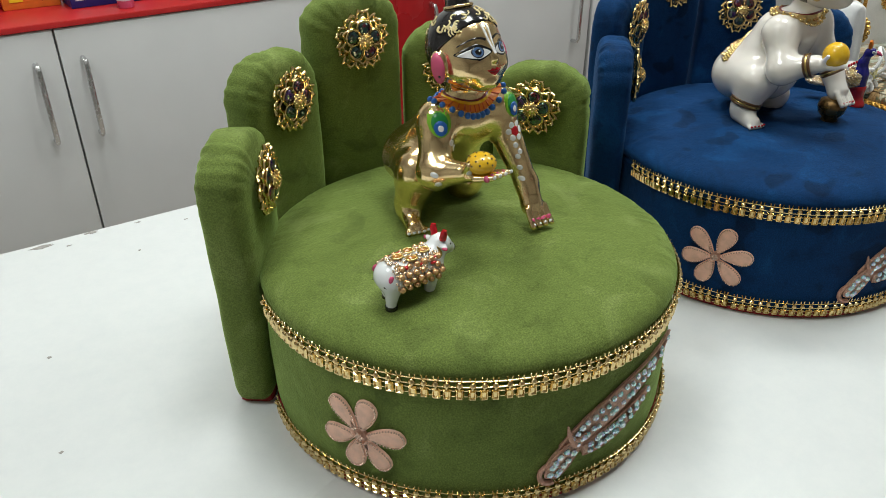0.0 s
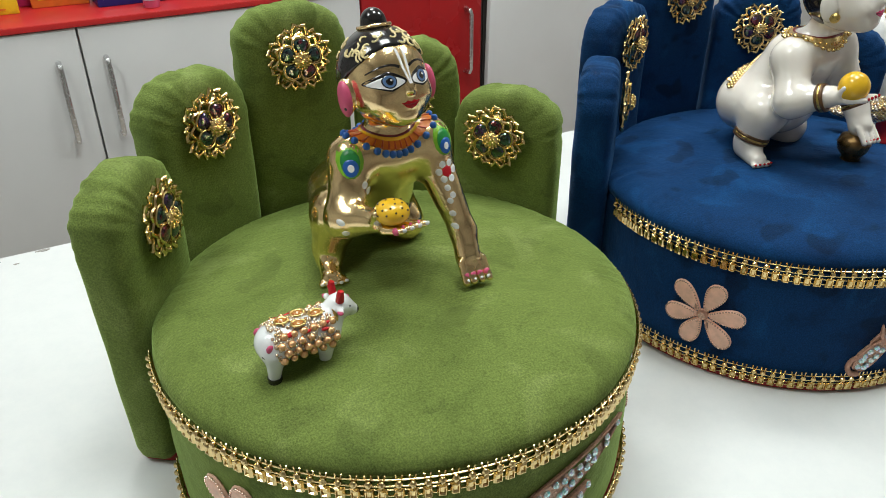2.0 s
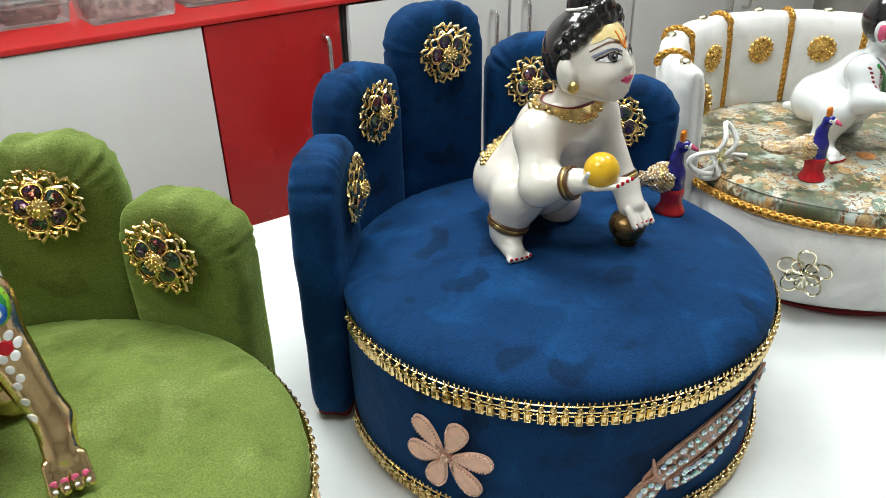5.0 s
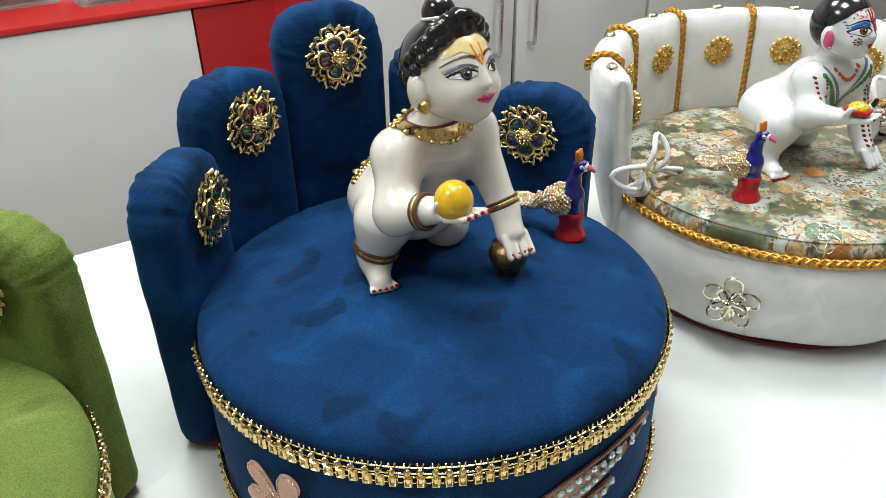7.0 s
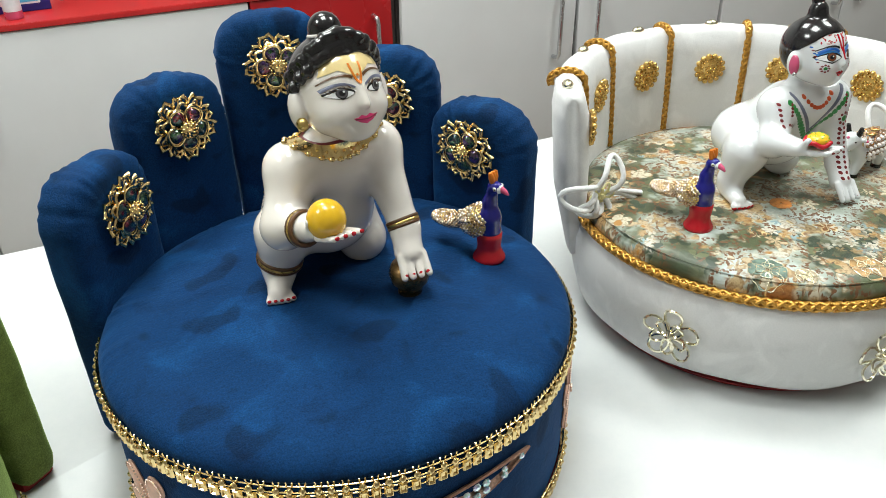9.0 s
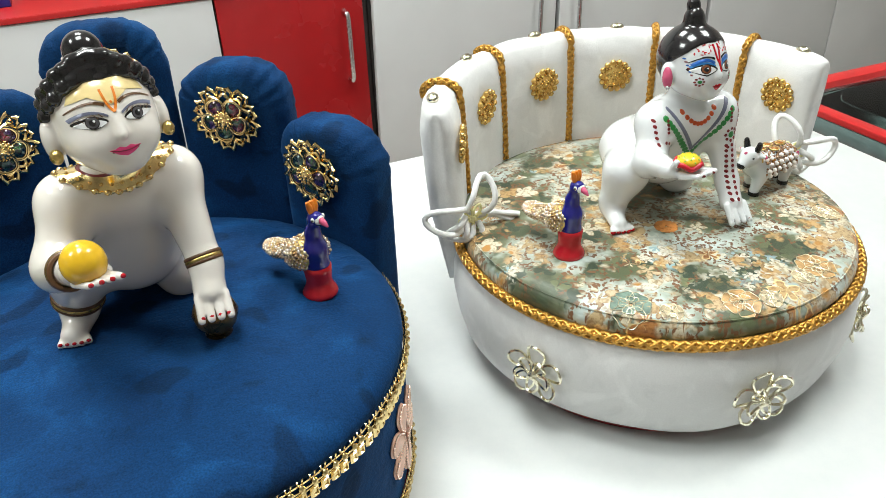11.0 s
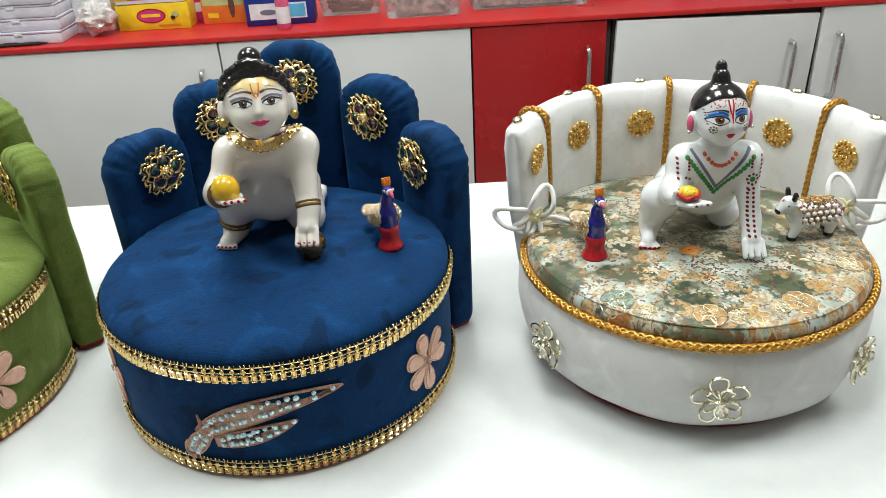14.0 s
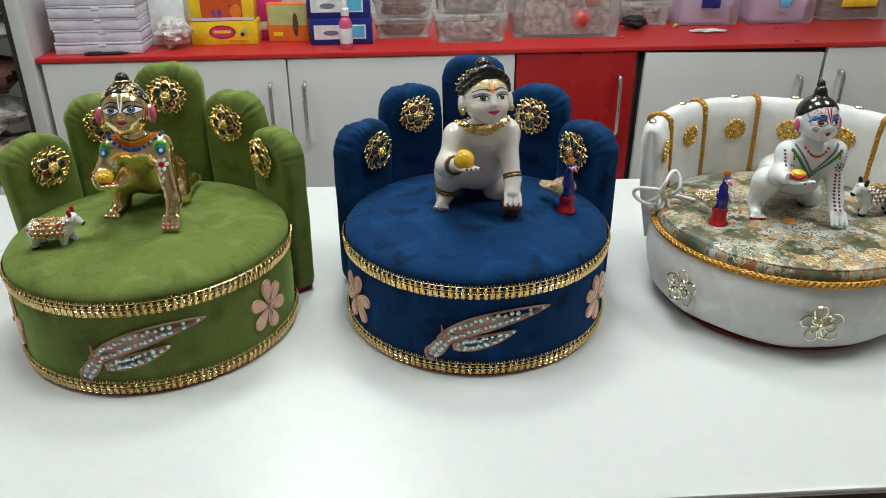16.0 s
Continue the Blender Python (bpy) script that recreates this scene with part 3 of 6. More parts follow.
def finger(parent, mat, a, h, w, seed, back, tilt=0.0):
    """A padded backrest finger that stands on the table behind the drum, its cloth gathered over the top."""
    thick = 0.027
    o = np.array(finger_outline(w, h))
    spine = np.stack([np.zeros(len(o)), np.clip(o[:, 1], w * 0.45, h - w * 0.48)], 1)
    steps = (1.0, 0.8, 0.6, 0.42, 0.28, 0.18, 0.10, 0.05, 0.02, 0.0)
    dome = lambda k: 0.0078 * math.sqrt(1 - (1 - min(k / 0.26, 1)) ** 2) + 0.0018 * math.sin(min(1.0, k) * math.pi / 2)
    layers = [(k, 0.0080 - dome(k)) for k in steps] + [(0.0, thick * 0.5)] + [(k, thick - 0.0075 + dome(k)) for k in steps[::-1]]
    v = np.concatenate([np.column_stack([o + (spine - o) * k, np.full(len(o), z)]) for k, z in layers])
    f = grid_faces(len(layers), len(o), True)
    rnd = random.Random(seed)
    ph = rnd.uniform(0, 9)
    for p in v:
        up = min(1.0, max(0.0, (p[1] - h + 0.055) / 0.03))
        dx, dy = p[0], p[1] - (h - w / 2)
        rim = min(1.0, math.hypot(dx, max(dy, 0)) / (w / 2)) ** 3
        th = math.atan2(max(dy, 0), dx)
        lump = noise.noise(Vector((th * 2.6 + seed * 3.7, 0.3, p[2] * 18)))
        pleat = math.sin(th * 26 + ph + 2.5 * lump) * max(0.0, noise.noise(Vector((th * 2.2 + seed, 4.0, 0))) + 0.25)
        k = up * rim
        p[0] += k * math.cos(th) * (0.0020 * lump + 0.0009 * pleat)
        p[1] += k * math.sin(th) * (0.0022 * lump + 0.0009 * pleat)
        p[2] += k * 0.0011 * pleat * (1 if p[2] > thick / 2 else -1)
        p[2] += 0.0010 * noise.noise(Vector((p[0] * 34 + seed, p[1] * 30, p[2] * 60)))
    # local x: along the chord, y: up, z: towards the seat
    x, y = polar(a, 0.1655 - back)
    q = radians(a * 0.88)
    m = Matrix(((math.cos(q), 0, -math.sin(q), x), (-math.sin(q), 0, -math.cos(q), y), (0, 1, 0, 0.0062), (0, 0, 0, 1))) @ Matrix.Rotation(radians(tilt), 4, "Z")
    ob = part("backrest_finger", (v, f), mat, parent, at=m, sharp=50)
    sole = pillow(round_rect(w - 0.014, thick - 0.004, 0.004, 2), [(0.001, -0.0062), (0, -0.005), (0, 0.001)])
    sv = np.asarray(sole[0])
    sv = np.stack([sv[:, 0], sv[:, 2], sv[:, 1] + thick / 2], 1)
    part("sole", (sv, [q[::-1] for q in sole[1]]), RED_CLOTH, ob, "red felt underside")
    return m


def heart(r, k=18):
    """A rounded heart-like petal outline pointing at the centre, tip at the origin, along +x."""
    pts = []
    for i in range(k):
        a = TAU * i / k
        rr = r * (0.93 + 0.03 * math.cos(2 * a) - 0.07 * math.cos(3 * a))
        pts.append((r * 1.02 + rr * math.cos(a), 1.02 * rr * math.sin(a)))
    return pts


def brooch_meshes():
    """Gold filigree brooch: an outer lace of pointed loops, a rim, five cups with stones, a granulated boss."""
    pts, rad = [], []
    for i in range(10):
        a = TAU * (i + 0.5) / 10
        big = 0.0198 if i % 2 == 0 else 0.0186
        for da, r, z, w in ((-0.305, 0.0128, 0.0016, 0.0009), (-0.27, 0.0166, 0.0030, 0.0010), (-0.16, big, 0.0030, 0.0014), (0.0, big * 0.94, 0.0022, 0.0008), (0.16, big, 0.0030, 0.0014), (0.27, 0.0166, 0.0030, 0.0010), (0.305, 0.0128, 0.0016, 0.0012)):
            pts.append((r * math.cos(a + da), r * math.sin(a + da), z))
            rad.append(w)
    fine, beads = [], []
    n = len(pts)
    for i in range(n):
        p, q = np.array(pts[i]), np.array(pts[(i + 1) % n])
        for u in (0.0, 0.33, 0.67):
            fine.append(p + (q - p) * u)
            beads.append(0.00140 if u == 0.33 else 0.00105)
        if rad[i] > 0.0013:
            beads[-3] = 0.0019
    lace = Build().add(tube(fine, beads, 6, True))
    inner = []
    for i in range(60):
        a = TAU * i / 60
        r = 0.0140 + 0.0014 * math.cos(10 * a + math.pi)
        inner.append((r * math.cos(a), r * math.sin(a), 0.0042))
    rim = Build().add(tube(inner, 0.0010, 5, True))
    for i in range(10):      # small scrolls inside the lace
        a = TAU * (i + 0.5) / 10
        rim.add(tube([((0.0160 + 0.0014 * math.cos(q)) * math.cos(a + 0.085 * math.sin(q)), (0.0160 + 0.0014 * math.cos(q)) * math.sin(a + 0.085 * math.sin(q)), 0.0034) for q in np.linspace(0, TAU, 8, endpoint=False)], 0.0006, 4, True))
    o = inset(heart(0.0056), -0.0007) + np.array((0.0026, 0))
    cup = Build().add(pillow([tuple(p) for p in o], [(0.0012, 0.0004), (0.0006, 0.0040), (-0.0003, 0.0062), (0.0001, 0.0068), (0.0007, 0.0066), (0.0009, 0.0058)]))
    boss = Build().add(ball((0, 0, 0.0074), (0.0055, 0.0055, 0.0036), 14, 8))
    for i in range(34):
        p = math.acos(1 - (i + 0.5) / 34)
        a = i * 2.39996
        boss.add(ball((0.0056 * math.sin(p) * math.cos(a), 0.0056 * math.sin(p) * math.sin(a), 0.0074 + 0.0037 * math.cos(p)), 0.0009, 5, 4))
    g = np.array(heart(0.0050))
    gem = Build().add(pillow([tuple(p) for p in g], [(0, 0.0), (0.0002, 0.0011), (0.0012, 0.0021), (0.0026, 0.0025)]))
    return lace.mesh("brooch", PALE_GOLD, 60), rim.mesh("rim", PALE_GOLD, 60), cup.mesh("stone_cup", PALE_GOLD, 40), boss.mesh("boss", GOLD, 60), gem.mesh("stone", STONE, 25)


BROOCH, RIM, CUP, BOSS, GEM = brooch_meshes()


def brooch(parent, m, turn):
    ob = part("brooch", BROOCH, None, parent, "gold filigree brooch with dark iridescent stones", at=m @ Matrix.Rotation(radians(turn), 4, "Z") @ Matrix.Diagonal((1.07, 1.07, 1.0, 1)))
    part("rim", RIM, None, ob)
    part("boss", BOSS, None, ob)
    for i in range(5):
        turn_i = Matrix.Rotation(TAU * i / 5 + 0.3, 4, "Z")
        part("stone_cup", CUP, None, ob, at=turn_i)
        part("stone", GEM, None, ob, at=turn_i @ Matrix.Translation((0.0031, 0, 0.0050)))


def wrap(point, r, a, z):
    """Lays a flat ornament (x along the drum, y up, height off it) on the drum at a degrees from the back."""
    x, y, h = point
    q = radians(90 - a) + x / r
    return (r + h) * math.cos(q), (r + h) * math.sin(q), z + y


def wrapped(piece, r, a, z):
    v, f = piece
    return [wrap(p, r, a, z) for p in v], f


def fabric_flower(parent, r, a, z, turn, seed):
    """Six padded peach petals with beaded edges, sewn on the drum."""
    rnd = random.Random(seed)
    ob = part("fabric_flower", wrapped(lathe([(0.0, 0.0), (0.004, 0.0), (0.004, 0.0022), (0.0, 0.0026)], 12), r, a, z), PEACH_EDGE, parent, "peach satin flower with beaded petals")
    for i in range(6):
        th = radians(turn + 60 * i + rnd.uniform(-7, 7))
        ln = 0.0275 * rnd.uniform(0.90, 1.06)
        out = []
        for k in range(20):
            q = TAU * k / 20
            u = ln * (0.56 + 0.46 * math.cos(q))
            wv = 0.0094 * math.sin(q) * (0.68 + 0.32 * math.cos(q))
            out.append((u * math.cos(th) - wv * math.sin(th), u * math.sin(th) + wv * math.cos(th)))
        petal = part("petal", wrapped(pillow(out, [(0.0009, 0.0002), (0.0, 0.0010), (0.0007, 0.0020), (0.0022, 0.0030), (0.0036, 0.0031)]), r, a, z), PEACH, ob)
        b = Build()
        rim = inset(out, 0.0009)
        for k in range(20):
            for g in (0.0, 0.5):
                p = rim[k] * (1 - g) + rim[(k + 1) % 20] * g
                if p @ p > 0.005 ** 2:
                    b.add(ball(wrap((p[0], p[1], 0.0026), r, a, z), 0.00060, 6, 4))
        part("bead_edge", b, ROSE_BEAD, petal)
    b = Build()
    for k in range(7):
        q = TAU * k / 6
        rr = 0.0 if k == 6 else 0.0017
        b.add(ball(wrap((rr * math.cos(q), rr * math.sin(q), 0.0038), r, a, z), 0.0010, 7, 5))
    part("centre", b, ROSE_BEAD, ob)


def feather_patch(parent, r, a, z):
    """A beaded peacock-feather patch: two curved plumes and a curled stem, set with rhinestones."""
    def plume(p0, p1, p2, w0, n=22):
        p0, p1, p2 = (np.array(q, float) for q in (p0, p1, p2))
        s = np.linspace(0, 1, n)[:, None]
        c = (1 - s) ** 2 * p0 + 2 * s * (1 - s) * p1 + s ** 2 * p2
        d = np.gradient(c, axis=0)
        d /= np.linalg.norm(d, axis=1)[:, None]
        nn = np.stack([-d[:, 1], d[:, 0]], 1)
        w = w0 * (np.sin(np.pi * np.clip(s[:, 0] * 0.86 + 0.14, 0, 1)) ** 0.7)[:, None]
        lo, hi = c - nn * w, c + nn * w
        return c, nn, w, [tuple(p) for p in np.concatenate([lo, hi[::-1]])]
    shapes = [((-0.039, -0.009), (-0.008, 0.019), (0.065, 0.0230), 0.0092), ((-0.027, -0.013), (-0.002, -0.009), (0.031, 0.003), 0.0068), ((-0.047, -0.026), (-0.043, -0.015), (-0.026, 0.000), 0.0068)]
    base, stones, cord = Build(), Build(), Build()
    rnd = random.Random(11)
    for i, (p0, p1, p2, w0) in enumerate(shapes):
        c, nn, w, out = plume(p0, p1, p2, w0)
        lift = 0.0006 * i
        base.add(wrapped(pillow(out, [(0.0, 0.0001), (0.0, 0.0012 + lift), (0.0008, 0.0020 + lift)]), r, a, z))
        cord.add(tube([wrap((*q, 0.0016 + lift), r, a, z) for q in out], 0.0007, 5, True))
        for k in range(2, 21, 1 if i < 2 else 3):
            for s in ((-0.5 + 0.12 * (k % 2), 0.42 + 0.12 * (k % 2)) if w[k, 0] > 0.0042 else (0.0,)):
                if k % 2 and w[k, 0] < 0.0062:
                    continue
                q = c[k] + nn[k] * w[k] * s + np.array((rnd.uniform(-1, 1), rnd.uniform(-1, 1))) * 0.0009
                rr = rnd.uniform(0.0018, 0.0024)
                pts = [(q[0] + rr * math.cos(e), q[1] + rr * math.sin(e)) for e in np.linspace(0, TAU, 7, endpoint=False)]
                stones.add(wrapped(pillow(pts, [(0, 0.0018 + lift), (0.0001, 0.0026 + lift), (rr * 0.5, 0.0034 + lift)]), r, a, z))
    curl = [(-0.0475 - 0.0060 * math.sin(q), -0.0235 - 0.0070 * math.cos(q), 0.0016) for q in np.linspace(-0.4, 3.6, 14)]
    cord.add(tube([wrap(p, r, a, z) for p in curl], np.linspace(0.0022, 0.0012, 14), 7))
    q = curl[-1]
    stones.add(ball(wrap((q[0], q[1], 0.003), r, a, z), 0.0017, 8, 5))
    hook = [(-0.033, -0.006, 0.002), (-0.0365, 0.001, 0.002), (-0.038, 0.009, 0.002)]
    cord.add(tube([wrap(p, r, a, z) for p in hook], [0.0024, 0.0016, 0.0006], 6))
    ob = part("feather_patch", base, TAUPE, parent, "taupe beaded feather patch with aurora rhinestones")
    part("cord_edge", cord, PEACH_EDGE, ob)
    tagged(part("rhinestone_setting", stones, RHINESTONE, ob, sharp=20), kind="stuff")


def cushion_profile(r, z0, rise, n=16):
    pts = [(r - 0.004, z0 - 0.006), (r - 0.0015, z0 - 0.002)]
    for i in range(n + 1):
        q = math.pi / 2 * i / n
        pts.append((r * math.cos(q) ** 0.62 if i < n else 0.0, z0 + rise * math.sin(q) ** 0.8))
    return pts


def padded_top(r, z0, rise, seed, rough=0.0012):
    v, f = lathe(cushion_profile(r, z0, rise), 300)
    v = np.asarray(v)
    for p in v:
        k = math.hypot(p[0], p[1]) / r
        p[2] += rough * min(1, max(0, (p[2] - z0) / 0.01)) * noise.noise(Vector((p[0] * 22 + seed, p[1] * 22, 3.1)))
        if k > 0.7:
            ang = math.atan2(p[1], p[0])
            g = noise.noise(Vector((math.cos(ang) * 9 + seed, math.sin(ang) * 9, 0)))
            g += 0.30 * math.sin(ang * 37 + seed)
            fold = math.sin(ang * 83 + 5 * g) * max(0.0, 0.2 + noise.noise(Vector((math.cos(ang) * 5 + seed, math.sin(ang) * 5, 7))))
            p[2] += 0.0011 * fold * max(0.0, 1 - abs(k - 0.94) / 0.12)
            s = 1 + 0.004 * g * (1 - abs(k - 0.88) / 0.2 if abs(k - 0.88) < 0.2 else 0)
            p[0] *= s
            p[1] *= s
    return v, f


HEIGHTS = (0.180, 0.207, 0.235, 0.207, 0.180)


def throne(label, mat, at, seed, feather, tilts=(0, 0, 0, 0, 0)):
    ob = thing("throne", label, "throne", at, "velvet thrones")
    R = 0.1358
    part("drum", lathe([(R - 0.004, 0.004), (R - 0.001, 0.006), (R, 0.012), (R + 0.0008, 0.045), (R, 0.0915), (R - 0.004, 0.0955)], 96), mat, ob)
    part("sole", lathe([(R - 0.006, 0.0), (R + 0.0005, 0.0005), (R + 0.0005, 0.0036)], 64), RED_CLOTH, ob, "red felt underside")
    part("cushion", padded_top(0.1368, 0.0978, 0.0212, seed), mat, ob, sharp=80)
    random.seed(seed)
    trim_band(ob, "top_trim", R + 0.0012, 0.0846, LINK_TALL, 0.0066, 80, 280)
    trim_band(ob, "bottom_trim", R + 0.0010, 0.0030, LINK_SHORT, 0.0058, 78, 282)
    for i, h in enumerate(HEIGHTS):
        a = (-59.2, -30, 0, 30, 59.2)[i]
        m = finger(ob, mat, a, h, 0.0745, seed + i, (0.0080, 0.005, 0.003, 0.005, 0.0080)[i], tilts[i])
        zb = (0.149, 0.177, 0.203, 0.175, 0.150)[i]
        brooch(ob, m @ Matrix.Translation(((0.0042, 0.0005, 0, -0.0015, -0.0042)[i], zb, (0.0300, 0.0288, 0.0288, 0.0288, 0.0300)[i])), random.uniform(0, 72))
    fabric_flower(ob, R + 0.0005, -118.5, 0.0460, 15, seed)
    fabric_flower(ob, R + 0.0005, 118.5, 0.0480, 40, seed + 1)
    feather_patch(ob, R + 0.0005, feather, 0.0462)
    return ob


# seat centres and turns on the table
GREEN_AT = pose(0.166, 0.496, TOP, 0, 0, 3.0)
BLUE_AT = pose(0.4985, 0.5165, TOP, 0, 0, -2.5)
WHITE_AT = pose(0.8355, 0.5315, TOP, 0, 0, 0)
throne("olive green velvet round throne with five padded backrest fingers", GREEN, GREEN_AT, 21, 175.6, (2.2, 0, 0, 0, 0))
throne("navy blue velvet round throne with five padded backrest fingers", BLUE, BLUE_AT, 43, 178.0)


def braid(path, r, closed=False):
    """A knitted gold cord: three strands twisted along a path."""
    p = np.asarray(path, float)
    b = Build()
    k = len(p)
    tan = np.roll(p, -1, 0) - np.roll(p, 1, 0) if closed else np.gradient(p, axis=0)
    tan /= np.linalg.norm(tan, axis=1)[:, None]
    ref = np.array((0.31, 0.22, 0.93))
    s1 = np.cross(tan, ref)
    s1 /= np.linalg.norm(s1, axis=1)[:, None]
    s2 = np.cross(tan, s1)
    ln = np.concatenate([[0], np.cumsum(np.linalg.norm(np.diff(p, axis=0), axis=1))])
    for j in range(6):
        q = (1 if j % 2 else -1) * ln / (r * 5.0) * TAU + TAU * j / 6
        b.add(tube(p + (s1 * np.cos(q)[:, None] + s2 * np.sin(q)[:, None]) * r * 0.62, r * 0.36, 5, closed))
    b.add(tube(p, r * 0.55, 6, closed))
    return b


def gold_medallion_mesh():
    b = Build().add(lathe([(0.0, 0.0), (0.0095, 0.0), (0.0095, 0.0012), (0.005, 0.0022), (0.0, 0.0024)], 24))
    for i in range(14):
        a = TAU * i / 14
        b.add(ball((0.0093 * math.cos(a), 0.0093 * math.sin(a), 0.0016), (0.0021, 0.0021, 0.0018), 8, 6))
        b.add(ball((0.0062 * math.cos(a + 0.2), 0.0062 * math.sin(a + 0.2), 0.0026), (0.0012, 0.0012, 0.0010), 6, 5))
    for i in range(9):
        b.add(ball((0.0030 * math.cos(TAU * i / 9), 0.0030 * math.sin(TAU * i / 9), 0.0027), 0.0009, 6, 4))
    b.add(ball((0, 0, 0.003), 0.0014, 8, 6))
    return b.mesh("medallion", SATIN_GOLD, 60)


def wire_flower_mesh():
    """Two tiers of five open wire petals round a small knot, lying on x-y and rising along z."""
    b = Build()
    for tier, (ln, w, z, off) in enumerate(((0.0175, 0.0068, 0.0022, 0.0), (0.0112, 0.0046, 0.0052, 0.62))):
        for i in range(5):
            th = TAU * i / 5 + off + math.pi / 2
            pts = []
            for k in range(16):
                q = TAU * k / 16
                u = ln * (0.55 + 0.45 * math.cos(q))
                wv = w * math.sin(q) * (0.75 + 0.25 * math.cos(q))
                pts.append((u * math.cos(th) - wv * math.sin(th), u * math.sin(th) + wv * math.cos(th), z + 0.0012 * math.cos(2 * q)))
            b.add(tube(pts, 0.00085, 5, True))
    b.add(ball((0, 0, 0.005), 0.0026, 9, 6))
    b.add(lathe([(0.0, -0.001), (0.002, -0.001), (0.002, 0.004), (0, 0.004)], 8))
    return b.mesh("wire_flower", SILVERY, 60)


MEDALLION, WIRE_FLOWER = gold_medallion_mesh(), wire_flower_mesh()


def facing(a, r, z, lean=0.0, outward=False):
    """Pose on a round wall: local z points to the centre (or outwards), y up."""
    x, y = polar(a, r)
    s = 1 if outward else -1
    zx, zy = polar(a, s)
    m = Matrix(((-zy, 0, zx, x), (zx, 0, zy, y), (0, 1, 0, z), (0, 0, 0, 1)))
    return m @ Matrix.Rotation(radians(lean), 4, "X")


def bow(parent, x, y, z, s, label, tails=True, turn=0.0):
    """A bow of white piping with a lemon bead flower at its knot."""
    b = Build()
    for th, ln, w in ((170, 0.034, 0.009), (68, 0.030, 0.009), (215, 0.020, 0.007), (262, 0.018, 0.006)):
        q = np.linspace(0, TAU, 20, endpoint=False)
        u, v = ln * (0.5 - 0.5 * np.cos(q)), w * np.sin(q)
        t = radians(th)
        b.add(tube([(s * (uu * math.cos(t) - vv * math.sin(t)), -0.003 - 0.010 * math.sin(uu / ln * 3.1), uu * math.sin(t) + vv * math.cos(t)) for uu, vv in zip(u, v)], 0.0021, 8, True))
    for dx, dz in ((0.034, -0.004), (0.032, -0.009)) if tails else ():
        b.add(tube([(0, -0.003, 0), (s * dx * 0.5, -0.009, dz * 0.2 + 0.001), (s * dx, -0.012, dz)], 0.0021, 8))
    ob = part("bow", b, WHITE_CORD, parent, label, at=pose(x, y, z, 0, 0, turn), sharp=80)
    fl = Build()
    for i in range(6):
        q = TAU * i / 6
        fl.add(tube([(0.0065 * math.cos(q) + 0.0042 * math.cos(k) * math.cos(q) - 0.0024 * math.sin(k) * math.sin(q), -0.0085, 0.0065 * math.sin(q) + 0.0042 * math.cos(k) * math.sin(q) + 0.0024 * math.sin(k) * math.cos(q)) for k in np.linspace(0, TAU, 10, endpoint=False)], 0.0009, 5, True))
    fl.add(ball((0, -0.0092, 0), 0.0022, 8, 6))
    part("bead_flower", fl, LEMON, ob, "lemon bead flower")


def outlined_bloom(cushion, x, y, r, turn, mat):
    """A printed bloom of overlapping petals with a fine foil outline, lying on the cushion."""
    def high(px, py):
        d = math.hypot(px, py)
        z = float(np.interp(d, (0.0, 0.035, 0.07, 0.10, 0.122, 0.1295, 0.1332, 0.1345), (0.1037, 0.1034, 0.1027, 0.1015, 0.0999, 0.0978, 0.0940, 0.0885)))
        return z + 0.0012 * noise.noise(Vector((px * 25, py * 25, 1.7)))
    fill, foil = Build(), Build()
    for ring_i, (count, reach, wide) in enumerate(((6, 1.0, 0.52), (4, 0.58, 0.36))):
        for i in range(count):
            th = radians(turn + 360 * i / count + 25 * ring_i)
            pts = []
            for q in np.linspace(0, TAU, 22, endpoint=False):
                u = r * reach * (0.56 + 0.44 * math.cos(q) - 0.06 * math.cos(3 * q))
                w = r * wide * math.sin(q) * (0.78 + 0.22 * math.cos(q))
                px, py = x + u * math.cos(th) - w * math.sin(th), y + (u * math.sin(th) + w * math.cos(th))
                lim = 0.1340 / max(0.1340, math.hypot(px, py))
                pts.append((px * lim, py * lim))
            lift = 0.00025 + 0.0001 * ((i % 2) + 2 * ring_i)
            fill.add(([(px, py, high(px, py) + lift) for px, py in pts] + [(px, py, high(px, py) - 0.0006) for px, py in pts],
                      [tuple(range(22))] + [(k, 22 + k, 22 + (k + 1) % 22, (k + 1) % 22) for k in range(22)]))
            foil.add(tube([(px, py, high(px, py) + lift + 0.0001) for px, py in pts], 0.00026, 4, True))
    bloom_ob = tagged(part("printed_bloom", fill, mat, cushion), kind="stuff")
    if mat is not ORANGE_PRINT:
        tagged(part("foil_outline", foil, FOIL, bloom_ob, "fine pale gold foil outline"), kind="stuff")


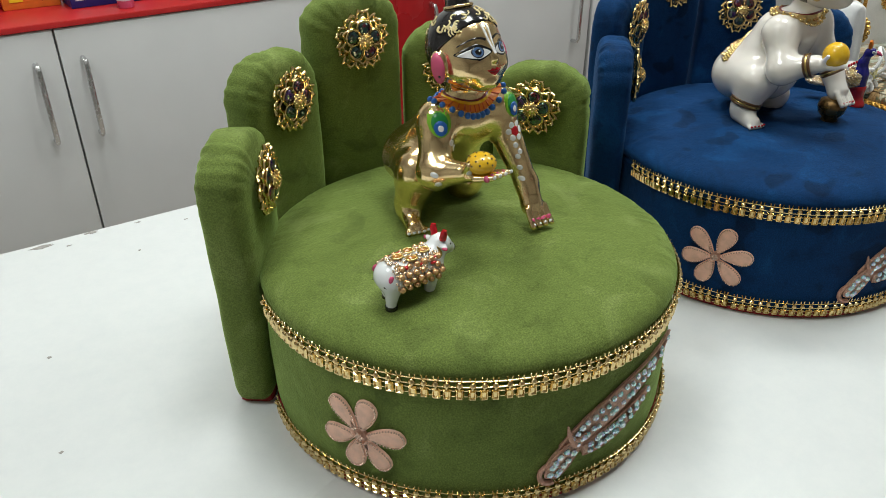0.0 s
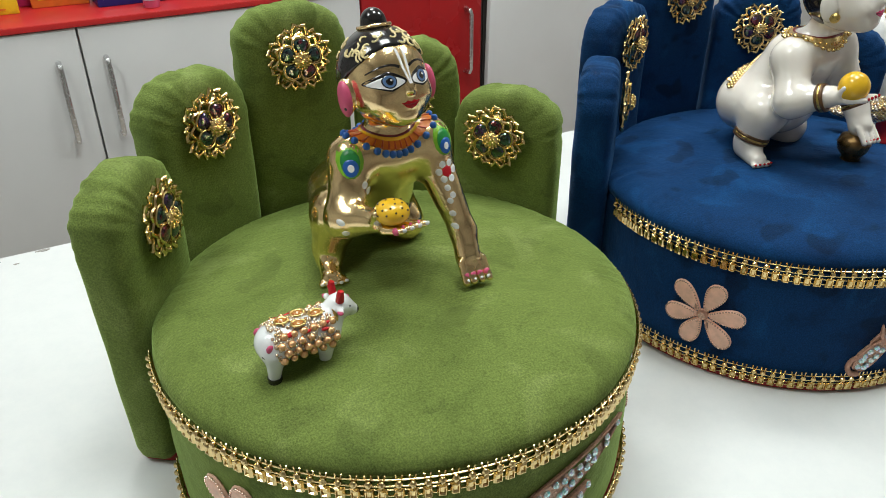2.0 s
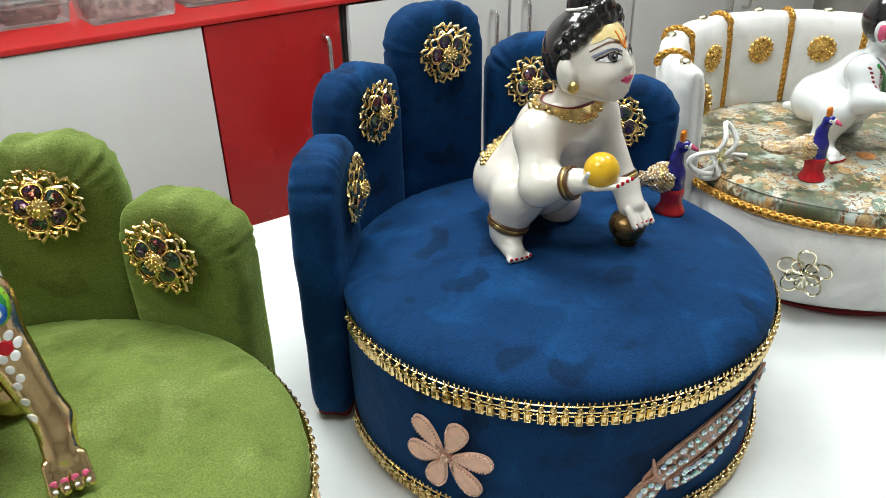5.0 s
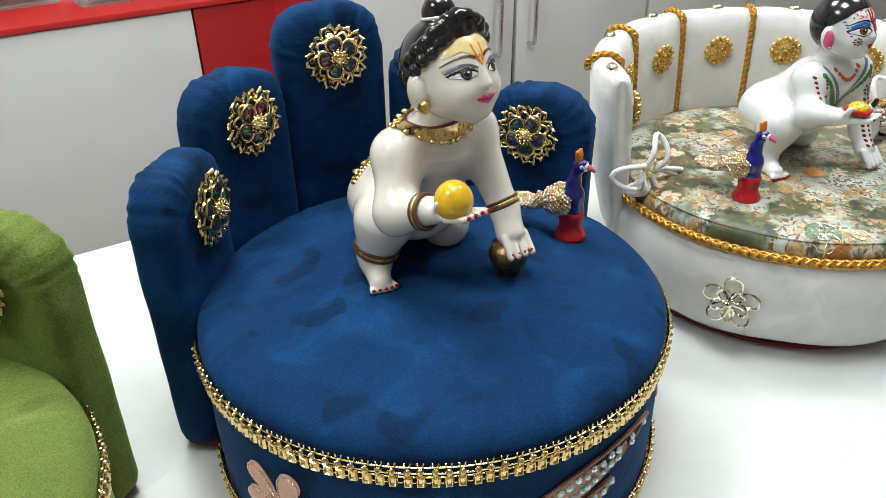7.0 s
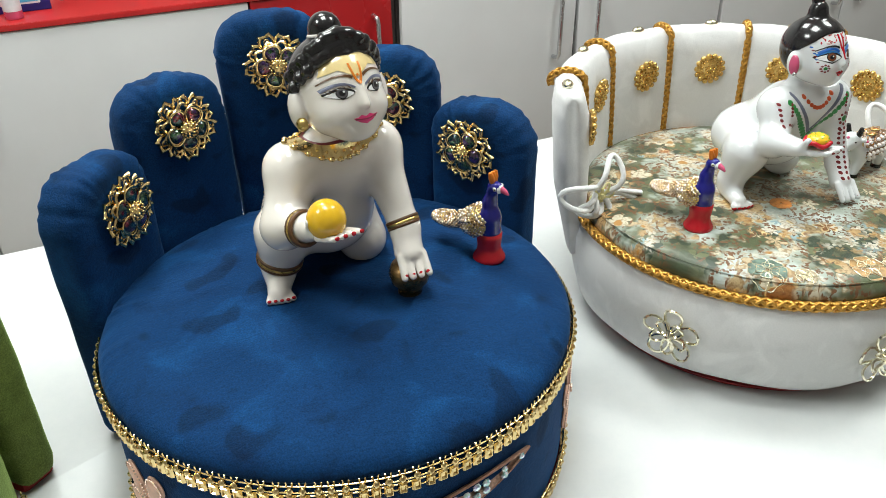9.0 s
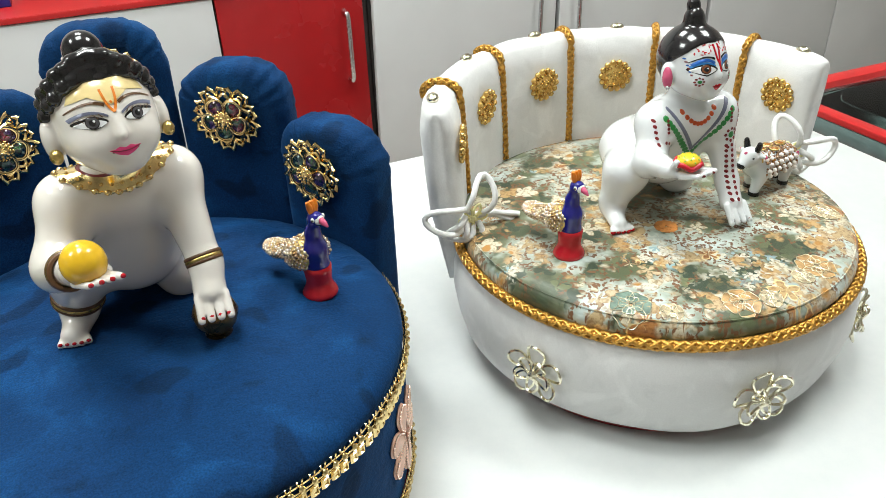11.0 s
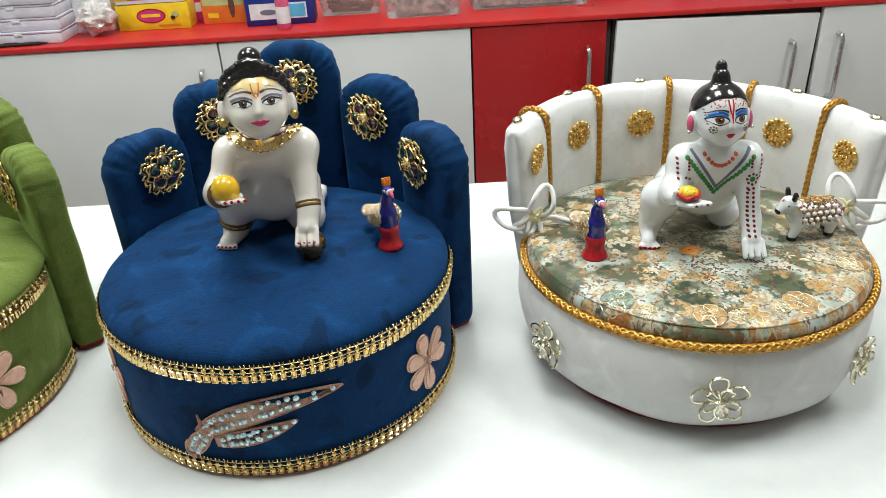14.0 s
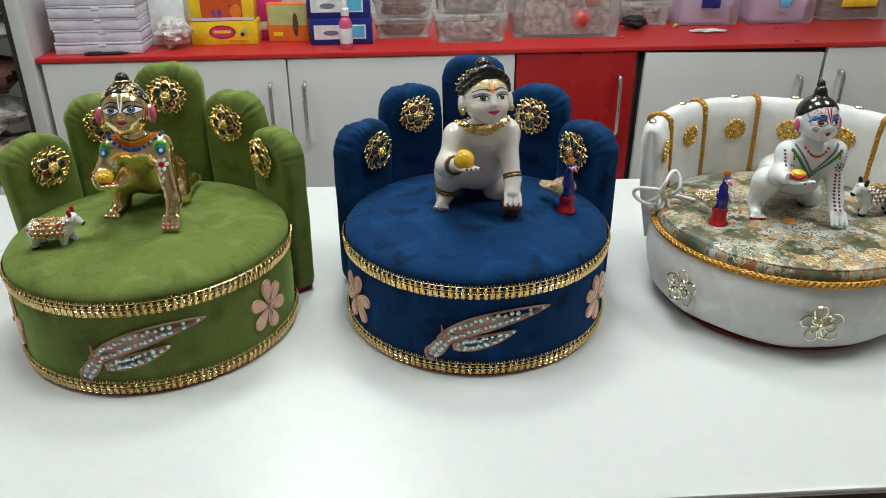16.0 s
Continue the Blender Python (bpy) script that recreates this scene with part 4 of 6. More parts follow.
def white_throne():
    ob = thing("throne", "white velvet round throne with floral cushion and curved back", "throne", WHITE_AT)
    prof = [(0.1195, 0.002), (0.1265, 0.006), (0.1330, 0.016), (0.1380, 0.033), (0.1408, 0.050), (0.1405, 0.067), (0.1370, 0.081), (0.132, 0.0865)]
    v, f = lathe(prof, 96)
    v = np.asarray(v)
    for p in v:
        k = 1 + 0.012 * noise.noise(Vector((p[0] * 14, p[1] * 14, p[2] * 10)))
        p[0] *= k
        p[1] *= k
        if p[2] < 0.012:
            p[2] += 0.006 * (0.5 + 0.5 * noise.noise(Vector((p[0] * 16, p[1] * 16, 5))))
    part("base", (v, f), WHITE_VELVET, ob, sharp=80)
    part("sole", lathe([(0.104, 0.0), (0.1190, 0.0004), (0.1215, 0.0042)], 64), RED_CLOTH, ob, "red felt underside")
    cp = [(0.128, 0.078), (0.1330, 0.0835), (0.1345, 0.0885), (0.1332, 0.0940), (0.1295, 0.0978), (0.122, 0.0999), (0.10, 0.1015), (0.07, 0.1027), (0.035, 0.1034), (0.0, 0.1037)]
    cv, cf = lathe(cp, 96)
    cv = np.asarray(cv)
    for p in cv:
        p[2] += 0.0012 * noise.noise(Vector((p[0] * 25, p[1] * 25, 1.7)))
    cushion = part("cushion", (cv, cf), FLORAL, ob, "floral printed satin cushion", sharp=80)
    part("piping_seam", tube(ring_points(0.1310, 0.0967, 90), 0.0006, 5, True), FLORAL, ob)
    for x, y, r, turn_r, petal_mat in ((-0.080, -0.093, 0.0125, 20, TEAL_PRINT), (-0.0625, -0.108, 0.007, 60, CREAM_PRINT), (-0.022, -0.118, 0.0115, 10, AMBER_PRINT), (-0.004, -0.122, 0.007, 40, CREAM_PRINT), (0.044, -0.107, 0.0125, 33, AMBER_PRINT), (0.028, -0.113, 0.007, 0, CREAM_PRINT), (0.100, -0.060, 0.010, 5, CREAM_PRINT), (-0.012, -0.033, 0.008, 50, ORANGE_PRINT)):
        outlined_bloom(cushion, x, y, r, turn_r, petal_mat)
    part("braid_trim", braid(ring_points(0.1370, 0.0842, 700), 0.0038, True), BRAID, ob, "twisted gold braid", sharp=80)
    # curved back: an arc of thick padded wall with puffed panels between the cords
    cords = [-53.0 + 28.8 * i for i in range(5)]
    a_lo, a_hi, n = -72.5, 86.0, 150
    rows = []
    sect = [(0.0, 0.0), (0.0, 0.10), (0.0, 0.55), (0.0, 0.86), (0.12, 0.965), (0.35, 1.0), (0.65, 1.0), (0.88, 0.965), (1.0, 0.86), (1.0, 0.4), (1.0, 0.0)]
    def rim_height(a):
        u = (a - a_lo) / (a_hi - a_lo)
        return 0.1835 - 0.005 * abs(2 * u - 1) ** 2.2 + 0.0012 * noise.noise(Vector((a * 0.09, 0, 0)))

    ends = 7 * (1 - np.cos(np.linspace(0, math.pi / 2, 9)))
    turn = np.concatenate([a_lo + ends, np.linspace(a_lo + 8.5, a_hi - 8.5, n - 18), a_hi - ends[::-1]])
    for a in turn:
        e = min(1.0, min(a - a_lo, a_hi - a) / 7.0)
        k = math.sqrt(max(0.0, 1 - (1 - e) ** 2))
        d = min(abs(a - c) for c in cords)
        puff = 0.0030 * min(1.0, (d / 9.0)) ** 0.6
        top = rim_height(a) - 0.003 * (1 - k)
        for s, h in sect:
            lean = 0.0075 * h * h
            r = 0.1315 - puff * (1 - s) * (0.3 + 0.7 * h) + 0.0235 * s * (0.55 + 0.45 * min(1.0, h / 0.4)) + lean
            c = 0.1432 + lean
            r = c + (r - c) * (0.30 + 0.70 * k)
            z = 0.052 + (top - 0.052) * h + (0.0015 * puff / 0.003 if 0.1 < s < 0.9 else 0)
            x, y = polar(a, r)
            rows.append((x, y, z))
    n = len(turn)
    m = len(sect)
    bf = [q[::-1] for q in grid_faces(n, m, False)]
    bf += [tuple(range(m)), tuple(range((n - 1) * m, n * m))[::-1]]
    part("backrest", (rows, bf), WHITE_VELVET, ob, "curved padded white back", sharp=60)
    for c in cords:
        rh = rim_height(c)
        path = [(0.1305 + 0.0075 * (z / 0.185) ** 2, z) for z in np.linspace(0.098, rh - 0.010, 90)] + [(0.1375 + 0.0255 * q, rh - 0.0045 + 0.0065 * math.sin(math.pi * q) ** 0.6) for q in np.linspace(0, 1, 40)] + [(0.1635 - 0.03 * (rh - z), z) for z in np.linspace(rh - 0.006, rh - 0.010, 5)]
        part("cord", braid([(*polar(c, r), z) for r, z in path], 0.0032), BRAID, ob, "twisted gold cord", sharp=80)
    for i in range(6):
        a = (-66.0, -35.5, -6.5, 20.6, 46.9, 76.5)[i]
        part("medallion", MEDALLION, None, ob, "gold flower medallion", at=facing(a, 0.1340, 0.1505, 3) @ Matrix.Scale(1.22, 4))
        x, y = polar(a + 1, 0.151)
        part("stud", ball((0, 0, 0), (0.0058, 0.0042, 0.0034), 14, 8), SILVERY, ob, "domed champagne stud", at=pose(x, y, 0.1850 - 0.005 * abs((a + 1) / 85) ** 2.2, 0, 0, -a))
    for a, t in ((-118, 0), (-173.5, 8), (136, 10), (97, 30)):
        part("wire_flower", WIRE_FLOWER, None, ob, "open champagne wire flower", at=facing(a, 0.1408, 0.0455, 0, True) @ Matrix.Rotation(radians(t), 4, "Z") @ Matrix.Scale(1.14, 4))
    bow(ob, -0.1265, 0.034, 0.108, 1, "white piping bow with lemon flower", turn=4)
    bow(ob, 0.125, 0.008, 0.116, -1, "white piping bow with lemon flower", False, -25)


white_throne()


from mathutils.bvhtree import BVHTree


# ---- figurines: soft bodies from distance fields, each one mesh ----
def capsule(p, a, b, ra, rb):
    a, b = np.array(a), np.array(b)
    ab = b - a
    h = np.clip((p - a) @ ab / (ab @ ab + 1e-12), 0, 1)
    return np.linalg.norm(p - a - h[..., None] * ab, axis=-1) - (ra + (rb - ra) * h)


def egg(p, c, r):
    q = (p - np.array(c)) / np.array(r)
    k = np.linalg.norm(q, axis=-1)
    return (k - 1) * min(r) * 0.5 + (k - 1) * np.mean(r) * 0.5


def soft(a, b, k):
    h = np.clip(0.5 + 0.5 * (b - a) / k, 0, 1)
    return b + (a - b) * h - k * h * (1 - h)


def turned(p, c, deg):
    """Points in axes turned by deg about z round c."""
    a = radians(deg)
    q = p - np.array(c)
    return np.stack([q[..., 0] * math.cos(a) + q[..., 1] * math.sin(a), -q[..., 0] * math.sin(a) + q[..., 1] * math.cos(a), q[..., 2]], -1)


def surface(field, lo, hi, step):
    """Meshes the zero level of a field by surface nets."""
    axes = [np.arange(a, b + step, step) for a, b in zip(lo, hi)]
    coarse = [x[::4] for x in axes]
    far = field(np.stack(np.meshgrid(*coarse, indexing="ij"), -1))
    pick = [np.minimum((np.arange(len(x)) + 2) // 4, len(c) - 1) for x, c in zip(axes, coarse)]
    d = far[np.ix_(*pick)]
    near = np.argwhere(np.abs(d) < step * 7)
    d[tuple(near.T)] = field(np.stack([axes[i][near[:, i]] for i in range(3)], -1))
    s = d < 0
    nx, ny, nz = (n - 1 for n in d.shape)
    acc, cnt = np.zeros((nx, ny, nz, 3)), np.zeros((nx, ny, nz))
    corner = [(i, j, k) for i in (0, 1) for j in (0, 1) for k in (0, 1)]
    cut = lambda arr, c: arr[c[0]:c[0] + nx, c[1]:c[1] + ny, c[2]:c[2] + nz]
    for a in corner:
        for ax in range(3):
            if a[ax]:
                continue
            b = tuple(1 if i == ax else a[i] for i in range(3))
            da, db = cut(d, a), cut(d, b)
            cross = cut(s, a) != cut(s, b)
            f = np.where(cross, da / np.where(cross, da - db, 1), 0)
            pt = np.zeros((nx, ny, nz, 3)) + np.array(a)
            pt[..., ax] += f
            acc += np.where(cross[..., None], pt, 0)
            cnt += cross
    live = cnt > 0
    idx = -np.ones((nx, ny, nz), int)
    idx[live] = np.arange(live.sum())
    base = np.stack(np.meshgrid(np.arange(nx), np.arange(ny), np.arange(nz), indexing="ij"), -1)[live]
    v = (base + acc[live] / cnt[live][:, None]) * step + np.array([a[0] for a in axes])
    quads = []
    for ax in range(3):
        u, w = (ax + 1) % 3, (ax + 2) % 3
        s0, s1 = [slice(None)] * 3, [slice(None)] * 3
        s0[ax], s1[ax] = slice(0, -1), slice(1, None)
        cr = s[tuple(s0)] != s[tuple(s1)]
        i = np.argwhere(cr)
        i = i[(i[:, u] > 0) & (i[:, w] > 0) & (i[:, u] < d.shape[u] - 1) & (i[:, w] < d.shape[w] - 1)]
        inside = s[tuple(i.T)]
        eu, ew = np.eye(3, dtype=int)[u], np.eye(3, dtype=int)[w]
        q = np.stack([idx[tuple((i - e).T)] for e in (eu + ew, ew, 0 * eu, eu)], 1)
        q[~inside] = q[~inside][:, ::-1]
        quads.append(q)
    return v, np.concatenate(quads).tolist()


def cast(tree, start, way):
    """Meets rays from the start points with a surface tree; a ray that misses stays where it passes nearest."""
    w = Vector([float(c) for c in way]).normalized()
    out = []
    for p in np.asarray(start, float):
        hit = tree.ray_cast(Vector(p), w)[0]
        if hit is None:
            near = tree.find_nearest(Vector(p) + w * 0.05)[0]
            hit = near
        out.append(tuple(hit))
    return np.array(out)


def decal(field, outline, plane, way, lift=0.00025, rings=4, thick=0.0006):
    """A thin painted patch with this outline laid on a surface. plane maps (u, v) to a start point."""
    o = np.array(outline, float)
    c = o.mean(0)
    n = len(o)
    flat = np.concatenate([c + (o - c) * k for k in np.linspace(0, 1, rings + 1)[1:]] + [c[None]])
    w = np.array(way, float)
    p = cast(field, plane(flat), w)
    p = p - w * lift
    edge = p[(rings - 1) * n: rings * n] + w * thick
    v = np.concatenate([p, edge])
    f = []
    for r in range(rings - 1):
        for j in range(n):
            k = (j + 1) % n
            f.append((r * n + j, (r + 1) * n + j, (r + 1) * n + k, r * n + k))
    f += [(rings * n, j, (j + 1) % n) for j in range(n)]
    f += [((rings - 1) * n + j, rings * n + 1 + j, rings * n + 1 + (j + 1) % n, (rings - 1) * n + (j + 1) % n) for j in range(n)]
    return v, f


def oval(cx, cy, rx, ry, n=14, turn=0.0):
    t = radians(turn)
    return [(cx + rx * math.cos(a) * math.cos(t) - ry * math.sin(a) * math.sin(t), cy + rx * math.cos(a) * math.sin(t) + ry * math.sin(a) * math.cos(t)) for a in np.linspace(0, TAU, n, endpoint=False)]


def almond(cx, cy, rx, ry, s, n=20):
    """An eye shape, drawn out to a point on the side s."""
    out = []
    for a in np.linspace(0, TAU, n, endpoint=False):
        x = math.cos(a)
        y = math.sin(a) * (1 - 0.45 * abs(x)) * ry
        out.append((cx + s * (x * rx + 0.12 * rx * x * x), cy + y + 0.10 * ry * x))
    return out if s > 0 else out[::-1]


def stroke(pts, w0, w1=None, n=10):
    """A brush line of tapering width along a quadratic through three points."""
    p0, p1, p2 = (np.array(q, float) for q in pts)
    s = np.linspace(0, 1, n)[:, None]
    c = (1 - s) ** 2 * p0 + 2 * s * (1 - s) * p1 + s ** 2 * p2
    d = np.gradient(c, axis=0)
    d /= np.linalg.norm(d, axis=1)[:, None]
    nn = np.stack([-d[:, 1], d[:, 0]], 1)
    w = (w0 + ((w0 if w1 is None else w1) - w0) * s)
    return c - nn * w, c + nn * w


class Figure:
    """A crawling child figurine: skin field, head field, and slots for what is painted on it."""

    def __init__(self, j, turn, size=1.0, girth=1.0, tip=0.0, broad=1.0, plump=1.0, slope=0.5):
        self.tip, self.broad, self.plump, self.slope = radians(tip), broad, plump, slope
        self.j, self.turn, self.size, self.girth = j, turn, size, girth
        self.head_c = np.array(j["head"])
        self.b = Build()
        self.mats = []

    def slot(self, mat):
        if mat not in self.mats:
            self.mats.append(mat)
        return self.mats.index(mat)

    def head(self, q):
        """Field of the head in its own axes: face towards -y."""
        k = self.size
        d = egg(q, (0, 0.001 * k, 0.002 * k), (0.0262 * k, 0.0268 * k, 0.0275 * k))
        d = soft(d, egg(q, (0, -0.007 * k, -0.0110 * k), (0.0222 * k, 0.0186 * k, 0.0152 * k)), 0.008 * k)
        d = soft(d, egg(q, (0, -0.0150 * k, -0.0225 * k), (0.0100 * k, 0.0080 * k, 0.0062 * k)), 0.008 * k)
        for s in (-1, 1):
            d = soft(d, egg(q, (s * 0.0105 * k, -0.0150 * k, -0.0105 * k), (0.0090 * k, 0.0085 * k, 0.0085 * k)), 0.006 * k)
        d = soft(d, capsule(q, (0, -0.0255 * k, 0.003 * k), (0, -0.0285 * k, -0.0065 * k), 0.0012 * k, 0.0026 * k), 0.004 * k)
        d = soft(d, egg(q, (0, -0.0235 * k, -0.0152 * k), (0.0052 * k, 0.0030 * k, 0.0026 * k)), 0.002 * k)
        for s in (-1, 1):
            d = soft(d, egg(q, (s * 0.0282 * k, 0.001 * k, -0.0055 * k), (0.0046 * k, 0.0066 * k, 0.0112 * k)), 0.002 * k)
        return d

    def own(self, p):
        """From the figure's axes to the head's: turned aside, face tipped up."""
        q = turned(p, self.head_c, self.turn)
        c, s = math.cos(self.tip), math.sin(self.tip)
        return np.stack([q[..., 0], q[..., 1] * c - q[..., 2] * s, q[..., 1] * s + q[..., 2] * c], -1)

    def head_at(self, p):
        return self.head(self.own(p))

    def skin(self, p):
        j = {n: np.array(c) for n, c in self.j.items()}
        w = self.girth
        mid = (j["shL"] + j["shR"]) / 2
        chest = mid + (0, 0.012, -0.010)
        belly = np.array((0.0, 0.026 - 0.05 * (self.plump - 1), 0.042))
        hip = np.array((0.0, 0.040, 0.033))
        d = capsule(p, chest, belly, 0.0205 * w * self.broad, 0.0215 * w * self.plump)
        d = soft(d, capsule(p, belly, hip, 0.0215 * w * self.plump, 0.0225 * w), 0.012)
        d = soft(d, capsule(p, j["shL"], j["shR"], 0.0122 * w * self.broad, 0.0122 * w * self.broad), 0.010)
        d = soft(d, capsule(p, mid + (0, 0.003, 0.0), self.head_c + (0, 0.005, -0.012), 0.0118 * w, 0.0112 * w), 0.005)
        # right side: thigh raised, foot planted, arm bent with a sweet in the palm
        hip_r, knee_r = np.array((-0.012, 0.036, 0.033)), j["toe"] + (0.010, 0.010, 0.036)
        ankle = j["toe"] + (0.005, 0.014, 0.015)
        thick = w * (0.25 + 0.75 * self.plump)
        leg = soft(capsule(p, hip_r, knee_r, 0.0185 * thick, 0.0132 * thick), capsule(p, knee_r, ankle, 0.0132 * thick, 0.0096 * thick), 0.008)
        leg = soft(leg, capsule(p, ankle + (0, 0.002, -0.008), j["toe"] + (0, -0.001, 0.004), 0.0080 * w, 0.0062 * w), 0.006)
        for i in range(5):
            leg = soft(leg, capsule(p, j["toe"] + (-0.006 + 0.003 * i, -0.003, 0.0025), j["toe"] + (-0.0068 + 0.0034 * i, -0.0072 + 0.0007 * abs(i - 3), 0.0022), 0.0019, 0.0018), 0.0015)
        d = soft(d, leg, 0.008)
        palm = j["ball"] + (0.001, 0.004, -0.0085)
        arm = soft(capsule(p, j["shR"], j["elb"], 0.0125 * w, 0.0108 * w), capsule(p, j["elb"], palm + (-0.007, 0.007, 0), 0.0108 * w, 0.0070 * w), 0.006)
        arm = soft(arm, egg(p, palm, (0.0092, 0.0085, 0.0042)), 0.004)
        for i in range(4):
            arm = soft(arm, capsule(p, palm + (0.0055 - 0.0040 * i, -0.0035 - 0.0008 * i, 0.0006), palm + (0.0125 - 0.0044 * i, -0.0115 - 0.0008 * i, 0.0024), 0.0023, 0.0019), 0.0012)
        arm = soft(arm, capsule(p, palm + (-0.008, 0.001, 0.002), palm + (-0.0095, -0.004, 0.009), 0.0026, 0.0020), 0.002)
        d = soft(d, arm, 0.006)
        # left side: straight arm on the ground, knee and shin along it
        wrist = j["hand"] + (0.001, 0.010, 0.016)
        arm = capsule(p, j["shL"], wrist, 0.0125 * w, 0.0076 * w)
        arm = soft(arm, capsule(p, wrist, j["hand"] + (0, 0.002, 0.004), 0.0076 * w, 0.0080 * w), 0.005)
        for i in range(4):
            arm = soft(arm, capsule(p, j["hand"] + (-0.0064 + 0.0043 * i, -0.002, 0.004), j["hand"] + (-0.0072 + 0.0048 * i, -0.0098, -0.005), 0.0024, 0.0020), 0.0007)
        d = soft(d, arm, 0.008)
        hip_l, knee_l, heel = np.array((0.016, 0.036, 0.034)), np.array((0.022, 0.022, 0.0125)), np.array((0.024, 0.072, 0.010))
        leg = soft(capsule(p, hip_l, knee_l, 0.0175 * w, 0.0135 * w), capsule(p, knee_l, heel, 0.0120 * w, 0.0070 * w), 0.008)
        leg = soft(leg, capsule(p, heel, heel + (0.002, 0.014, -0.003), 0.0064, 0.0040), 0.004)
        return soft(d, leg, 0.008)

    def body(self, mat, step=0.0010):
        whole_skin = lambda p: np.minimum(soft(self.skin(p), self.head_at(p), 0.0015), 9)
        hc = self.head_c
        v, f = surface(whole_skin, (-0.075, min(-0.08, hc[1] - 0.04), -0.006), (0.062, 0.115, hc[2] + 0.034), step)
        self.tree = BVHTree.FromPolygons([tuple(p) for p in v], f)
        self.face_tree = BVHTree.FromPolygons([tuple(p) for p in self.own(v)], f)
        self.b.add((v, f), self.slot(mat))
        bv, bf = surface(self.skin, (-0.06, -0.06, 0.03), (0.06, 0.06, hc[2] - 0.008), 0.0016)
        self.torso = BVHTree.FromPolygons([tuple(p) for p in bv], bf)

    def drape(self, a, rho, lift=0.0):
        """A point on the bare chest and shoulders, a round the neck from the front, rho out from the neck's axis."""
        c = (np.array(self.j["shL"]) + np.array(self.j["shR"])) / 2 + (0, 0.001, 0.0115)
        out = np.array((math.sin(a), -math.cos(a), 0.0))
        way = -out * self.slope - np.array((0, 0, 1.0))
        way /= np.linalg.norm(way)
        return cast(self.torso, (c + out * rho - way * 0.02)[None], way)[0] - way * lift

    def collar(self, inner, outer, mat, scallops=0, depth=0.0, lift=0.0009, n=104, m=5):
        """A sheet of metal or enamel that lies round the neck, with a scalloped lower edge."""
        rows = []
        for i in range(m + 2):
            for k in range(n):
                a = TAU * k / n
                edge = outer + depth * abs(math.cos(scallops * a / 2)) ** 0.6
                rows.append(self.drape(a, inner + (edge - inner) * min(i, m) / m, lift if i <= m else -0.0004))
        self.b.add((rows, [q[::-1] for q in grid_faces(m + 2, n, True)]), self.slot(mat))

    def hair(self, mat, bun, ring=None, curls=0, wave=0.0015, knob=0.0100, line_up=0.0040):
        k, c = self.size, self.head_c

        def field(p):
            q = self.own(p)
            shell = egg(q, (0, 0.0035 * k, 0.0042 * k), (0.0279 * k, 0.0290 * k, 0.0288 * k))
            cap = q[..., 2] + 0.74 * q[..., 1] - line_up * k - wave * k * np.abs(np.sin(q[..., 0] * 150 / k))
            nape = q[..., 1] + 0.12 * q[..., 2] - 0.0068 * k
            line = -np.maximum(cap, nape)
            d = np.maximum(shell, line * 0.8)
            d = soft(d, egg(q, (0, 0.002 * k, 0.0345 * k), (knob * k, knob * k, bun)), 0.003)
            for i in range(curls):
                a = math.pi * (i + 0.5) / curls
                zh = 0.0046 + (0.0152 + line_up) * math.sin(a) + 0.0008 * (i % 2)
                rho = math.sqrt(1 - ((zh - 0.0042) / 0.0288) ** 2)
                d = soft(d, egg(q, (0.0272 * rho * math.cos(a) * k, (0.0035 - 0.0288 * rho * math.sin(a)) * k, zh * k), (0.0042 * k, 0.0036 * k, 0.0042 * k)), 0.0012)
                d = soft(d, egg(q, (0.0262 * rho * math.cos(a + 0.12) * k, (0.0035 - 0.0270 * rho * math.sin(a + 0.12)) * k, (zh + 0.0062) * k), (0.0042 * k, 0.0046 * k, 0.0040 * k)), 0.0012)
            return d
        self.b.add(surface(field, c - 0.04 * k, c + np.array((0.04, 0.04, 0.058)) * k, 0.0010), self.slot(mat))
        if ring:
            self.b.add(self.place([(0.0098 * k * math.cos(a), 0.002 * k + 0.0098 * k * math.sin(a), 0.0322 * k) for a in np.linspace(0, TAU, 28, endpoint=False)], 0.0011), self.slot(ring))

    def out(self, v):
        """From the head's axes to the figure's."""
        a = radians(self.turn)
        v = np.asarray(v, float)
        c, s = math.cos(self.tip), math.sin(self.tip)
        v = np.stack([v[:, 0], v[:, 1] * c + v[:, 2] * s, -v[:, 1] * s + v[:, 2] * c], 1)
        return np.stack([v[:, 0] * math.cos(a) - v[:, 1] * math.sin(a), v[:, 0] * math.sin(a) + v[:, 1] * math.cos(a), v[:, 2]], 1) + self.head_c

    def place(self, pts, r):
        v, f = tube(pts, r, 6, True)
        return self.out(v), f

    def face(self, outline, mat, lift=0.00025, thick=0.0005):
        k = self.size
        v, f = decal(self.face_tree, np.array(outline) * k, lambda uv: np.stack([uv[:, 0], np.full(len(uv), -0.06), uv[:, 1]], 1), (0, 1, 0), lift, 4, thick)
        self.b.add((self.out(v), f), self.slot(mat))

    def line(self, pts, w0, w1, mat, lift=0.0003):
        """A painted brush line on the face."""
        lo, hi = stroke(pts, w0, w1)
        k = self.size
        grid = lambda uv: cast(self.face_tree, np.stack([uv[:, 0] * k, np.full(len(uv), -0.06), uv[:, 1] * k], 1), (0, 1, 0)) - np.array((0, lift, 0))
        v = np.concatenate([grid(lo), grid(hi)])
        n = len(lo)
        back = v + np.array((0, 0.0006, 0))
        f = [(i, i + 1, n + i + 1, n + i) for i in range(n - 1)]
